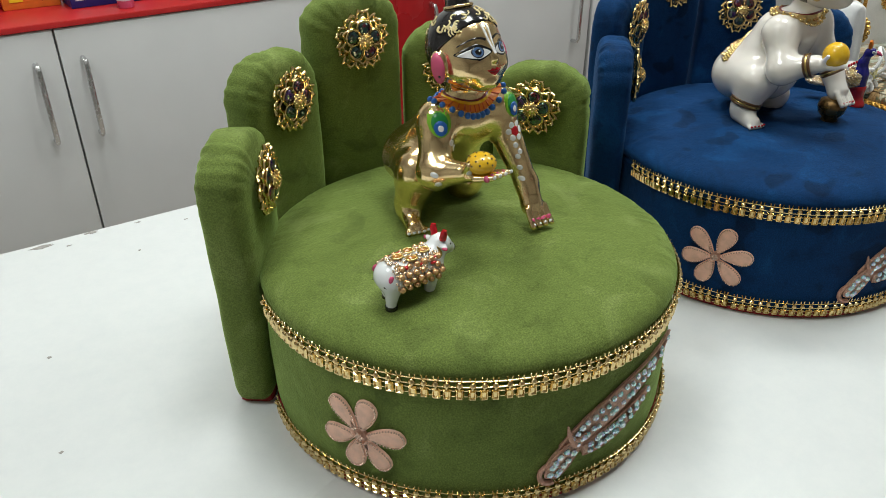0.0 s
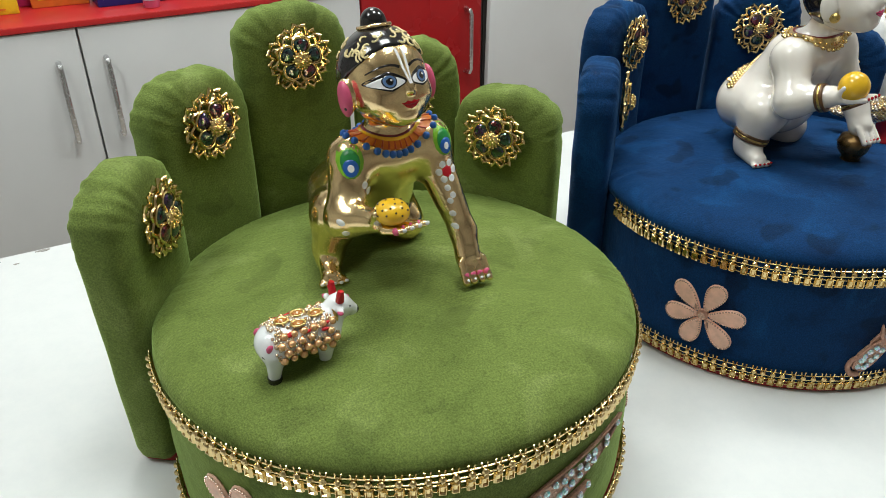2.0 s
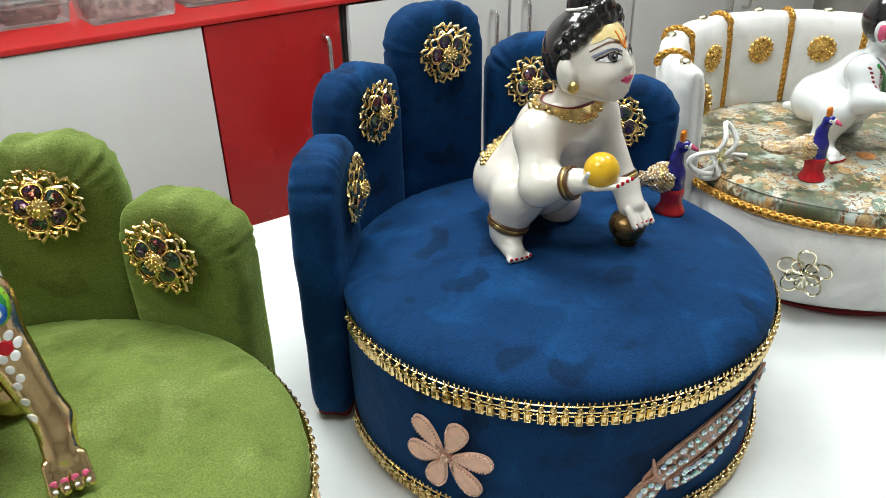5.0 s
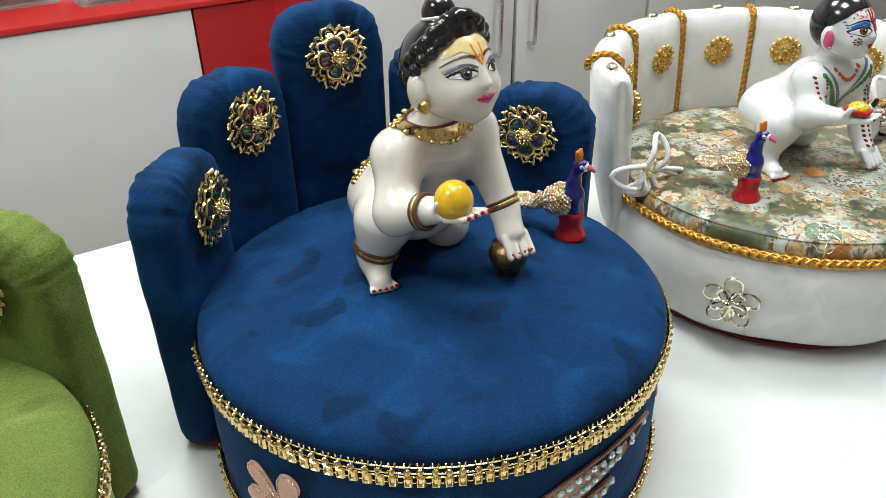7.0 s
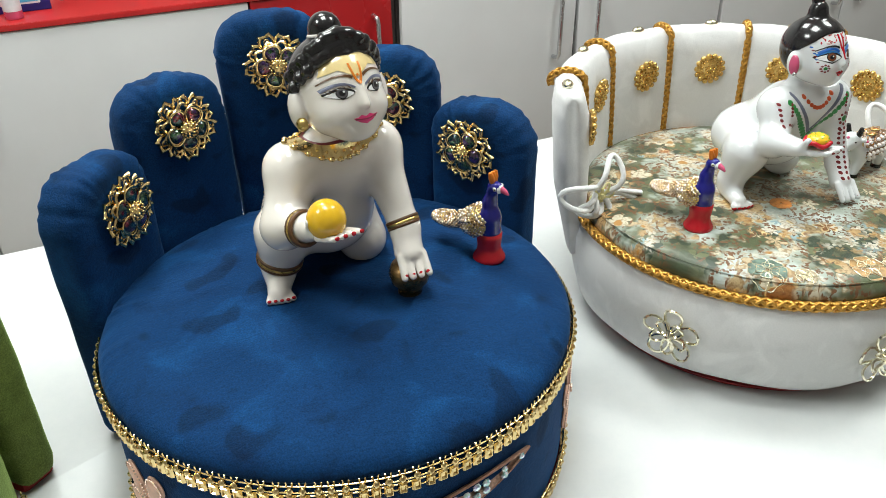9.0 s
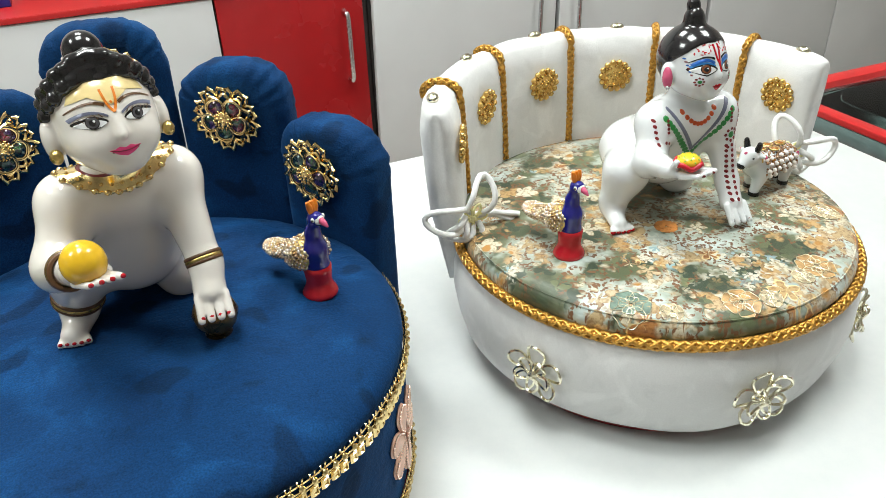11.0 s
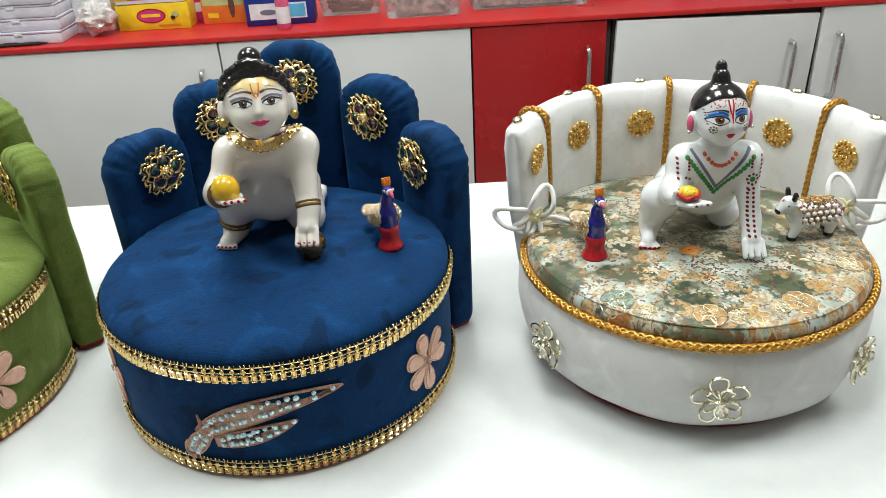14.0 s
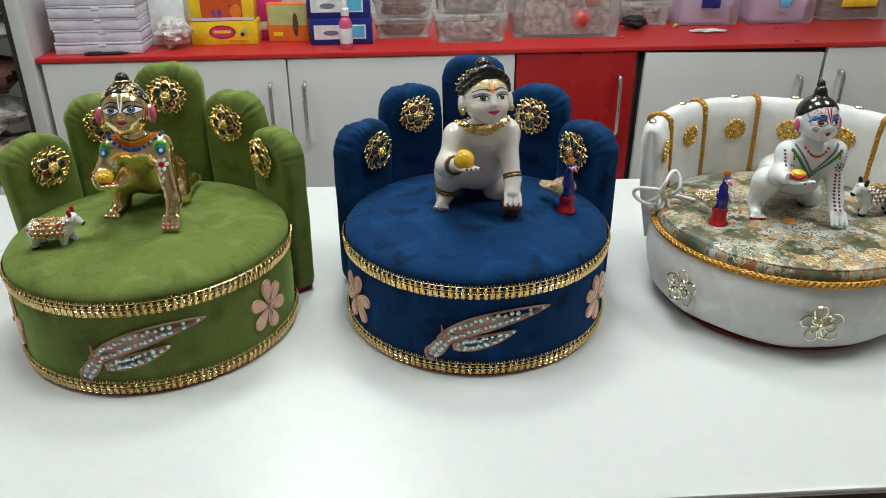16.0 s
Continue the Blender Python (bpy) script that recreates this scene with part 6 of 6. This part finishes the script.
def cow(label, at, beads, horn, seed, cloth, size):
    """A little standing cow under a beaded saddle cloth, head towards +x."""
    rnd = random.Random(seed)

    def field(p):
        d = capsule(p, (-0.014, 0, 0.021), (0.012, 0, 0.021), 0.0115, 0.0105)
        for x, y, fx in ((-0.017, -0.005, -0.019), (-0.016, 0.006, -0.014), (0.012, -0.005, 0.010), (0.013, 0.006, 0.019)):
            d = soft(d, capsule(p, (x, y, 0.018), (fx, y, 0.0025), 0.0058, 0.0034), 0.004)
        d = soft(d, capsule(p, (0.012, 0, 0.024), (0.022, 0, 0.030), 0.0080, 0.0065), 0.004)
        d = soft(d, capsule(p, (0.0225, 0, 0.0325), (0.0290, 0, 0.0265), 0.0068, 0.0042), 0.003)
        for s in (-1, 1):
            d = soft(d, egg(p, (0.0195, s * 0.0075, 0.0335), (0.002, 0.0035, 0.0018)), 0.001)
        return d
    b = Build().add(surface(field, (-0.032, -0.016, -0.003), (0.038, 0.016, 0.046), 0.0009), 0)
    mats = [ENAMEL, BLACK, horn, cloth, beads, AMBER, RED, PINK, ANTIQUE]
    for x, y in ((-0.019, -0.005), (-0.014, 0.006), (0.010, -0.005), (0.019, 0.006)):
        b.add(lathe([(0.0, 0.0), (0.0040, 0.0), (0.0040, 0.0030), (0.0, 0.0034)], 12), 1, Matrix.Translation((x, y, -0.001)))
    for s in (-1, 1):
        b.add(tube([(0.0215, s * 0.0040, 0.037), (0.0215, s * 0.0055, 0.042), (0.0220, s * 0.0056, 0.0445)], [0.0024, 0.0022, 0.0016], 8), 2)
        b.add(ball((0.0258, s * 0.0050, 0.0325), (0.0014, 0.0012, 0.0012), 8, 6), 1)
        b.add(ball((0.0190, s * 0.0092, 0.0332), (0.0016, 0.0026, 0.0014), 8, 6), 7)
    b.add(ball((0.0312, 0, 0.0258), (0.0026, 0.0036, 0.0030), 10, 7), 1)
    b.add(ball((0.0275, 0, 0.0352), (0.0014, 0.0016, 0.0018), 8, 6), 7)
    for s in (-1, 1):
        b.add(ball((-0.0205, s * 0.0088, 0.0245), (0.0022, 0.0010, 0.0028), 8, 6), 7)
        b.add(tube([(-0.0245, s * 0.006, 0.019), (-0.0215, s * 0.0085, 0.0165), (-0.0185, s * 0.0088, 0.0185)], 0.0004, 5), 1)
    # saddle cloth: small seed beads, larger pearls, amber drops
    spots = []
    for i in range(620):
        x, a = rnd.uniform(-0.0185, 0.0160), rnd.uniform(-0.45, math.pi + 0.45)
        p = np.array((x, 0.0117 * math.cos(a), 0.0210 + 0.0117 * math.sin(a)))
        b.add(ball(tuple(p), 0.00105, 5, 4), 3)
    for i in range(6):
        for s in (-1, 1):
            for r in range(4):
                x = -0.0150 + 0.0054 * i + 0.0026 * (r % 2)
                a = (-0.30, 0.08, 0.46, 0.84)[r]
                if rnd.random() < 0.93:
                    p = (x, s * 0.0126 * math.cos(a), 0.0198 + 0.0126 * math.sin(a))
                    b.add(ball(p, rnd.uniform(0.0020, 0.0024) if horn is RED else rnd.uniform(0.0018, 0.0021), 9, 7), 4)
    for x, y in ((-0.010, 0.0), (0.0, 0.003), (0.008, -0.002), (-0.003, -0.005)):
        z = 0.0338 - abs(y) * 0.25
        b.add(ball((x, y, z), (0.0034, 0.0026, 0.0013), 12, 6), 5)
        b.add(tube([(x + 0.0036 * math.cos(q), y + 0.0028 * math.sin(q), z) for q in np.linspace(0, TAU, 18, endpoint=False)], 0.0007, 5, True), 8)
    for i in range(9):
        s = 1 if i % 2 else -1
        a = rnd.uniform(0.3, 1.1)
        b.add(ball((rnd.uniform(-0.012, 0.013), s * 0.0124 * math.cos(a), 0.0205 + 0.0124 * math.sin(a)), (0.0024, 0.0010, 0.0011), 8, 5), 6 if horn is RED else 5)
    b.add(tube([(0.0175, 0.0068 * math.cos(q), 0.0275 + 0.0072 * math.sin(q)) for q in np.linspace(0, TAU, 20, endpoint=False)], 0.0013, 6, True), 8)
    whole("cow_figurine", b, mats, label, "figurine", at @ Matrix.Diagonal((0.90 * size, 0.92 * size, 0.82 * size, 1)), "cow figurines", sharp=75)


cow("small white enamel cow figurine with gold beaded saddle", pose(0.0945, 0.4430, 0.1255, 0, 0, 6), GOLD_PEARL, RED, 5, GLITTER, 1.0)
cow("small white enamel cow figurine with pearl beaded saddle", pose(0.925, 0.521, 0.1135, 0, 0, 190), PEARL, BLACK, 6, COPPER_BEADS, 1.07)


def peacock(label, at):
    """A peacock figurine on a red foot, facing +x, with a beaded body and a paddle-shaped beaded tail."""
    def body(p):
        d = capsule(p, (0, 0, 0.0205), (0.0005, 0, 0.029), 0.0074, 0.0062)
        d = soft(d, capsule(p, (0.0005, 0, 0.029), (0.0000, 0, 0.039), 0.0056, 0.0040), 0.004)
        d = soft(d, capsule(p, (0.0000, 0, 0.039), (0.0022, 0, 0.0475), 0.0040, 0.0034), 0.003)
        return soft(d, egg(p, (0.0038, 0, 0.0495), (0.0048, 0.0040, 0.0038)), 0.002)
    b = Build().add(surface(body, (-0.016, -0.014, 0.002), (0.016, 0.014, 0.058), 0.0008), 0)
    b.add(lathe([(0.0, 0.0), (0.0096, 0.0), (0.0102, 0.0016), (0.0094, 0.0036), (0.0076, 0.0070), (0.0072, 0.0100), (0.0078, 0.0150), (0.0079, 0.0185), (0.0060, 0.0205)], 26), 1)
    b.add(ball((0.0066, 0, 0.0492), (0.0026, 0.0032, 0.0028), 10, 7), 2)
    b.add(tube([(0.0080, 0, 0.0494), (0.0108, 0, 0.0484), (0.0132, 0, 0.0470)], [0.0020, 0.0016, 0.0006], 9), 3)
    for k in (-1, 0, 1):      # three-pointed crest
        b.add(tube([(0.0026, k * 0.0012, 0.0525), (0.0024, k * 0.0018, 0.0555), (0.0020, k * 0.0026, 0.0590)], [0.0016, 0.0019, 0.0011], 8), 4)
    for s in (-1, 1):
        b.add(ball((0.0058, s * 0.0036, 0.0500), (0.0013, 0.0008, 0.0013), 8, 6), 2)
        b.add(ball((0.0062, s * 0.0042, 0.0500), 0.0007, 6, 5), 5)
    rnd = random.Random(2)
    b.add(ball((-0.007, 0, 0.0245), (0.0112, 0.0125, 0.0088), 16, 10), 6)
    for i in range(330):
        p, a = math.acos(1 - 2 * (i + 0.5) / 330), i * 2.39996
        q = (-0.007 + 0.0115 * math.sin(p) * math.cos(a), 0.0128 * math.sin(p) * math.sin(a), 0.0245 + 0.0091 * math.cos(p))
        if q[0] < 0.002 or abs(q[1]) > 0.0075:
            b.add(ball(q, rnd.choice((0.0008, 0.0010, 0.0015)), 6, 5), 7)
    b.add(tube([(-0.016, 0, 0.0225), (-0.020, 0, 0.0205), (-0.024, 0, 0.0195)], [0.0050, 0.0034, 0.0036], 8), 6)
    b.add(ball((-0.0310, 0, 0.0180), (0.0120, 0.0075, 0.0034), 16, 8), 6)
    for i in range(300):
        p, a = math.acos(1 - 2 * (i + 0.5) / 300), i * 2.39996
        b.add(ball((-0.0310 + 0.0122 * math.sin(p) * math.cos(a), 0.0077 * math.sin(p) * math.sin(a), 0.0180 + 0.0036 * math.cos(p)), rnd.choice((0.0008, 0.0009, 0.0012)), 6, 5), 7)
    for i in range(60):
        a = i * 2.39996
        x = -0.0165 - 0.0075 * i / 60
        b.add(ball((x, 0.0046 * math.cos(a), 0.0215 + 0.0040 * math.sin(a)), 0.0010, 6, 5), 7)
    whole("peacock_figurine", b, [COBALT, RED, EYE_WHITE, PINK, ORANGE_PAINT, BLACK, ANTIQUE, GLITTER], label, "figurine", at, "peacock figurines", sharp=75)


peacock("cobalt blue enamel peacock figurine with beaded gold tail", pose(0.591, 0.503, 0.1265, 0, 0, -62))
peacock("cobalt blue enamel peacock figurine with beaded gold tail", pose(0.750, 0.499, 0.1120, 0, 0, -78))


# ---- goods on the red worktop ----
GZ = CTOP + 0.0003


def box_stack():
    h = 0.0322
    for i in range(6):
        w, d = 0.236 - 0.003 * (i % 2), 0.17
        ob = thing("card_box", "closed flat lilac-white card box in a stack", "box", pose(-0.450 + 0.002 * math.sin(i * 2.1), 2.062 + 0.003 * math.sin(i * 1.3), GZ + i * (h + 0.0003), 0, 0, 0.7 * math.sin(i * 1.7)), "stack of flat boxes")
        part("tray", slab(w, d, h * 0.80, 0.003), LILAC, ob)
        part("lid", slab(w + 0.0016, d + 0.0016, h * 0.19, 0.003), LILAC, ob, at=Matrix.Translation((0, 0, h * 0.81)))
        part("tab", slab(0.020, 0.0016, 0.007, 0.0007), WHITE_CARD, ob, at=Matrix.Translation((0.012, -d / 2 - 0.0018, h * 0.66)))
    pen = Build().add(tube([(0, 0, 0), (0.10, 0, 0)], 0.0045, 10)).add(tube([(0.10, 0, 0), (0.118, 0, 0)], [0.004, 0.001], 10)).add(block(0.01, 0.045, -0.001, 0.001, 0.004, 0.006, 0.0005))
    whole("pen", pen, BLACK_PLASTIC, "black ballpoint pen lying on the red worktop", "pen", pose(-0.485, 1.962, GZ + 0.0046, 0, 0, 3))


def crumpled(name, label, category, c, size, mat, seed, n=26, m=16):
    """A soft crumpled bag: a noisy puffed sack."""
    v, f = ball((0, 0, 0), 1, n, m)
    out = []
    for p in v:
        q = Vector(p)
        k = 0.82 + 0.30 * noise.noise(q * 2.3 + Vector((seed, 0, 0))) + 0.12 * noise.noise(q * 6.0 + Vector((0, seed, 0)))
        out.append((size[0] * q.x * k, size[1] * q.y * k, max(0.0, size[2] * (1 + q.z * k))))
    return whole(name, (out, f), mat, label, category, Matrix.Translation(c), sharp=28)


def printed_carton(label, w, d, h, at, mat, marks, group=""):
    """A carton with flat printed shapes on its front: (x, z, rx, rz, material, round)."""
    ob = thing("carton", label, "box", at, group)
    body = part("box_body", slab(w, d, h, 0.002), mat, ob)
    for i, (x, z, rx, rz, ink, rnd) in enumerate(marks):
        o = oval(0, 0, rx, rz, 24) if rnd else round_rect(rx * 2, rz * 2, 0.001, 2)
        v, f = pillow(o, [(0, 0), (0, 0.0004)])
        v = np.asarray(v)
        part("printed_mark", (np.stack([v[:, 0] + x, -v[:, 2] - d / 2 - 0.0002 - 0.0005 * i, v[:, 1] + z], 1), f), ink, body)
    return ob


def clear_tub(label, x, y, z, w, d, h, fill, shade=CLEAR, lumps=40, seed=1, tag=None, group="storage tubs", extra=None):
    """A clear storage tub with a rimmed lid and loose goods inside."""
    ob = thing("storage_tub", label, "container", pose(x, y, z, 0, 0, 1.5 * math.sin(seed)), group)
    o = round_rect(w, d, 0.018, 4)
    part("tub", pillow(o, [(0.012, 0), (0.008, 0.003), (0.0, h - 0.016)]), shade, ob).visible_shadow = False
    part("lid", pillow(round_rect(w + 0.008, d + 0.008, 0.02, 4), [(0.001, h - 0.0155), (0, h - 0.013), (0, h - 0.004), (0.003, h - 0.001), (0.012, h), (0.014, h - 0.003)]), shade, ob, "clear snap-on lid").visible_shadow = False
    rnd = random.Random(seed)
    b = Build()
    for i in range(lumps):
        r = rnd.uniform(0.13, 0.24) * min(h, 0.1)
        q = (rnd.uniform(-1, 1) * (w / 2 - 0.016 - r), rnd.uniform(-1, 1) * (d / 2 - 0.016 - r), rnd.uniform(0.05 * h + r, h * 0.80))
        b.add(ball(q, (r * rnd.uniform(0.9, 1.5), r, r * rnd.uniform(0.6, 1.0)), 8, 6))
    b.add(block(-w / 2 + 0.03, w / 2 - 0.03, -d / 2 + 0.03, d / 2 - 0.03, 0.006, h * 0.7, 0.006))
    tagged(part("loose_goods", b, fill, ob), "small packed goods", kind="stuff")
    if extra:
        e = Build()
        for q, r in extra:
            e.add(ball(q, r, 14, 9))
        tagged(part("red_goods", e, RED_GOODS, ob), "red goods", kind="stuff")
    if tag:
        tw, th, ink = tag
        part("sticker", block(-tw / 2, tw / 2, -d / 2 - 0.0024, -d / 2 - 0.0018, h * 0.35, h * 0.35 + th, 0.0004), ink, ob)
    return ob


def pump_bottle(x, y):
    ob = thing("spray_bottle", "small pink and white plastic spray bottle", "bottle", pose(x, y, GZ))
    part("bottle", lathe([(0.0, 0.0), (0.0165, 0.0), (0.0178, 0.003), (0.0175, 0.070), (0.014, 0.080), (0.010, 0.085), (0.010, 0.090), (0.0, 0.090)], 24), PINK_BOTTLE, ob)
    part("label", lathe([(0.01805, 0.016), (0.01815, 0.017), (0.0181, 0.056), (0.0179, 0.057)], 24), WHITE_CARD, ob)
    part("cap", lathe([(0.0, 0.0905), (0.0115, 0.0905), (0.0115, 0.108), (0.008, 0.112), (0.007, 0.128), (0.0, 0.130)], 20), WHITE_CARD, ob, "white cap")


PINK_BOTTLE = varied("pink_bottle", (0.62, 0.10, 0.20), 0.3)
box_stack()
crumpled("clear_bag", "crumpled clear bag with small brown goods", "bag", (-0.258, 2.035, GZ), (0.056, 0.042, 0.046), BAG, 3, 40, 26)
printed_carton("tall white card carton beside a crumpled bag", 0.098, 0.05, 0.135, pose(-0.285, 2.115, GZ, 0, 0, 4), WHITE_CARD, [])
printed_carton("yellow food carton with a red oval mark", 0.190, 0.075, 0.066, pose(-0.124, 2.110, GZ, 0, 0, -1), YELLOW_CARD, [(-0.005, 0.036, 0.038, 0.019, DOOR_RED, True), (-0.005, 0.036, 0.034, 0.016, MAGENTA_CARD, True), (-0.005, 0.037, 0.025, 0.004, YELLOW_CARD, False), (0.058, 0.038, 0.010, 0.007, GREEN_CARD, True), (0.052, 0.030, 0.006, 0.005, BLACK_PLASTIC, True), (0.040, 0.012, 0.030, 0.0015, ORANGE_CARD, False)], "cartons on the worktop")
printed_carton("yellow and orange food carton with purple print", 0.182, 0.072, 0.070, pose(-0.126, 2.112, GZ + 0.0665, 0, 0, 1), YELLOW_CARD, [(0.0, 0.034, 0.058, 0.034, VERMILION, False), (-0.024, 0.022, 0.006, 0.011, PURPLE_INK, True), (-0.006, 0.022, 0.006, 0.011, PURPLE_INK, True), (0.040, 0.026, 0.016, 0.020, ORANGE_CARD, True), (0.0, 0.006, 0.088, 0.004, LILAC, False)], "cartons on the worktop")
printed_carton("magenta carton standing behind an orange one", 0.070, 0.05, 0.150, pose(0.000, 2.165, GZ), MAGENTA_CARD, [(0.0, 0.04, 0.03, 0.012, WHITE_CARD, False)], "cartons on the worktop")
printed_carton("green and orange carton with a dark oval print", 0.118, 0.05, 0.108, pose(0.056, 2.128, GZ, 0, 0, -2), ORANGE_CARD, [(0.0, 0.075, 0.055, 0.028, GREEN_CARD, False), (0.022, 0.048, 0.008, 0.034, BROWN_GOODS, True), (-0.03, 0.022, 0.014, 0.006, YELLOW_CARD, False)], "cartons on the worktop")
for k in range(2):
    printed_carton("dark blue carton with a white and cyan panel", 0.178, 0.09, 0.074, pose(0.212 - 0.004 * k, 2.085 + 0.004 * k, GZ + 0.0745 * k, 0, 0, 1 - 2 * k), BLUE_CARD, [(-0.004, 0.036, 0.074, 0.020, WHITE_CARD, False), (0.046, 0.036, 0.020, 0.016, CYAN_CARD, False), (-0.030, 0.034, 0.022, 0.007, GREY_PAINT, True)], "cartons on the worktop")
pump_bottle(0.228, 1.990)
for k in range(3):
    clear_tub("clear plastic tub of brown packets in a stack", 0.392, 2.165, GZ + 0.060 * k, 0.168, 0.12, 0.0595, BROWN_GOODS, CLEAR, 60, 3 + k)
for k in range(2):
    clear_tub("clear plastic tub of pale mixed goods", 0.586, 2.095, GZ + 0.081 * k, 0.205, 0.14, 0.0805, MIXED_GOODS, CLEAR, 46, 8 + k)
clear_tub("large clear plastic tub with white and red goods", 0.878, 2.180, GZ, 0.325, 0.23, 0.165, MIXED_GOODS, CLEAR, 60, 12, extra=[((0.045, -0.085, 0.052), 0.030), ((0.075, -0.08, 0.115), 0.028), ((-0.02, -0.07, 0.12), 0.024)])
for k in range(2):
    clear_tub("clear plastic tub of grey goods in a stack", 1.170, 2.300, GZ + 0.076 * k, 0.16, 0.13, 0.0755, MIXED_GOODS, CLEAR, 40, 15 + k)
clear_tub("lilac tinted plastic tub with a blue sticker", 1.368, 2.300, GZ, 0.215, 0.17, 0.16, LILAC, PINK_CLEAR, 60, 18, (0.06, 0.05, BLUE_CARD))
clear_tub("lilac tinted plastic tub of pale goods", 1.612, 2.305, GZ, 0.232, 0.17, 0.16, LILAC, PINK_CLEAR, 60, 19, (0.035, 0.022, CYAN_CARD))
clear_tub("clear plastic tub with a yellow label", 1.880, 2.330, GZ, 0.245, 0.14, 0.13, BROWN_GOODS, CLEAR, 60, 20, (0.12, 0.022, YELLOW_CARD))
crumpled("black_pouch", "small black cloth pouch on the red worktop", "pouch", (1.115, 2.190, GZ), (0.050, 0.035, 0.022), BLACK_PLASTIC, 5)
crumpled("paper_scrap", "torn white paper scrap on the red worktop", "paper", (1.330, 2.115, GZ), (0.062, 0.020, 0.006), WHITE_CARD, 8)
crumpled("gold_trinket", "tiny gold trinket on the red worktop", "trinket", (1.252, 2.19, GZ), (0.012, 0.010, 0.008), GOLD, 9)
for k, (dx, dz, col) in enumerate(((0.0, 0.0, BAG), (0.02, 0.12, MIXED_GOODS), (-0.02, 0.24, BAG), (0.01, 0.36, BROWN_GOODS), (0.0, 0.48, BAG))):
    crumpled("polythene_bag", "crumpled translucent polythene bag of goods on a rack", "bag", (-0.86 + dx, 2.02, -0.5 + dz), (0.20, 0.15, 0.074), col, 20 + k, 34, 22)


def side_rack():
    """A dark metal rack of bagged goods beyond the white end panel."""
    ob = thing("storage_rack", "dark metal rack full of bagged goods", "rack")
    for x in (-1.10, -0.672):
        for y in (1.90, 2.30):
            part("post", block(x, x + 0.018, y, y + 0.018, FLOOR, 0.9, 0.002), GAP_DARK, ob)
    for z in (-0.502, 0.12, 0.40):
        part("shelf", block(-1.10, -0.654, 1.92, 2.30, z - 0.014, z, 0.002), GAP_DARK, ob)
    crumpled("polythene_bag", "crumpled translucent polythene bag of goods on a rack", "bag", (-0.87, 2.08, 0.1205), (0.18, 0.12, 0.06), MIXED_GOODS, 31)


side_rack()


def display_case():
    """A low glass counter with red rails, butted to the end of the table."""
    ob = thing("glass_counter", "glass display counter with red rails and teal glass edges", "counter", pose(1.282, 0.892, -0.012, 0, 0, 2.0))
    L, W = 1.35, 0.52
    for x in (0.0, W - 0.024):
        part("lower_rail", block(x, x + 0.024, -L, 0, -0.034, -0.008, 0.002), RED_TOP, ob)
        part("glass_edge", block(x + 0.003, x + 0.013, -L + 0.002, -0.002, -0.0078, 0.012, 0.001), TEAL, ob, "teal glass edge")
        part("upper_rail", block(x + 0.002, x + 0.022, -L, 0, 0.0122, 0.021, 0.002), RED_TOP, ob)
    for y in (-0.024, -L):
        part("cross_rail", block(0.0245, W - 0.0245, y, y + 0.024, -0.034, 0.021, 0.002), RED_TOP, ob)
    part("glass_top", block(0.0225, W - 0.0225, -L + 0.025, -0.0245, 0.006, 0.012, 0.001), GLASS, ob).visible_shadow = False
    # Pale board added inside; it stands for the ceiling reflected in the glass.
    part("inner_shelf", block(0.03, W - 0.03, -L + 0.03, -0.03, -0.11, -0.10, 0.001), WHITE_CARD, ob)
    for x in (0.002, W - 0.010):
        part("side_glass", block(x, x + 0.006, -L + 0.026, -0.026, -0.40, -0.0345, 0.001), GLASS, ob).visible_shadow = False
    part("plinth", block(0.0, W, -L, 0, FLOOR + 0.012, -0.405, 0.003), RED_TOP, ob)


display_case()


# the row of cabinets and all that stands on it runs parallel to the table
pivot = Matrix.Translation((0.35, CY, 0))
ROW_TURN = pivot @ Matrix.Rotation(radians(2.9), 4, "Z") @ pivot.inverted()
for ob in [o for o in bpy.data.objects if o.parent is None and o.type in ("MESH", "EMPTY")]:
    if ob.matrix_basis.translation.y > 1.9 or ob.name.split(".")[0] in ("base_cabinet", "worktop", "pilaster"):
        ob.matrix_basis = ROW_TURN @ ob.matrix_basis
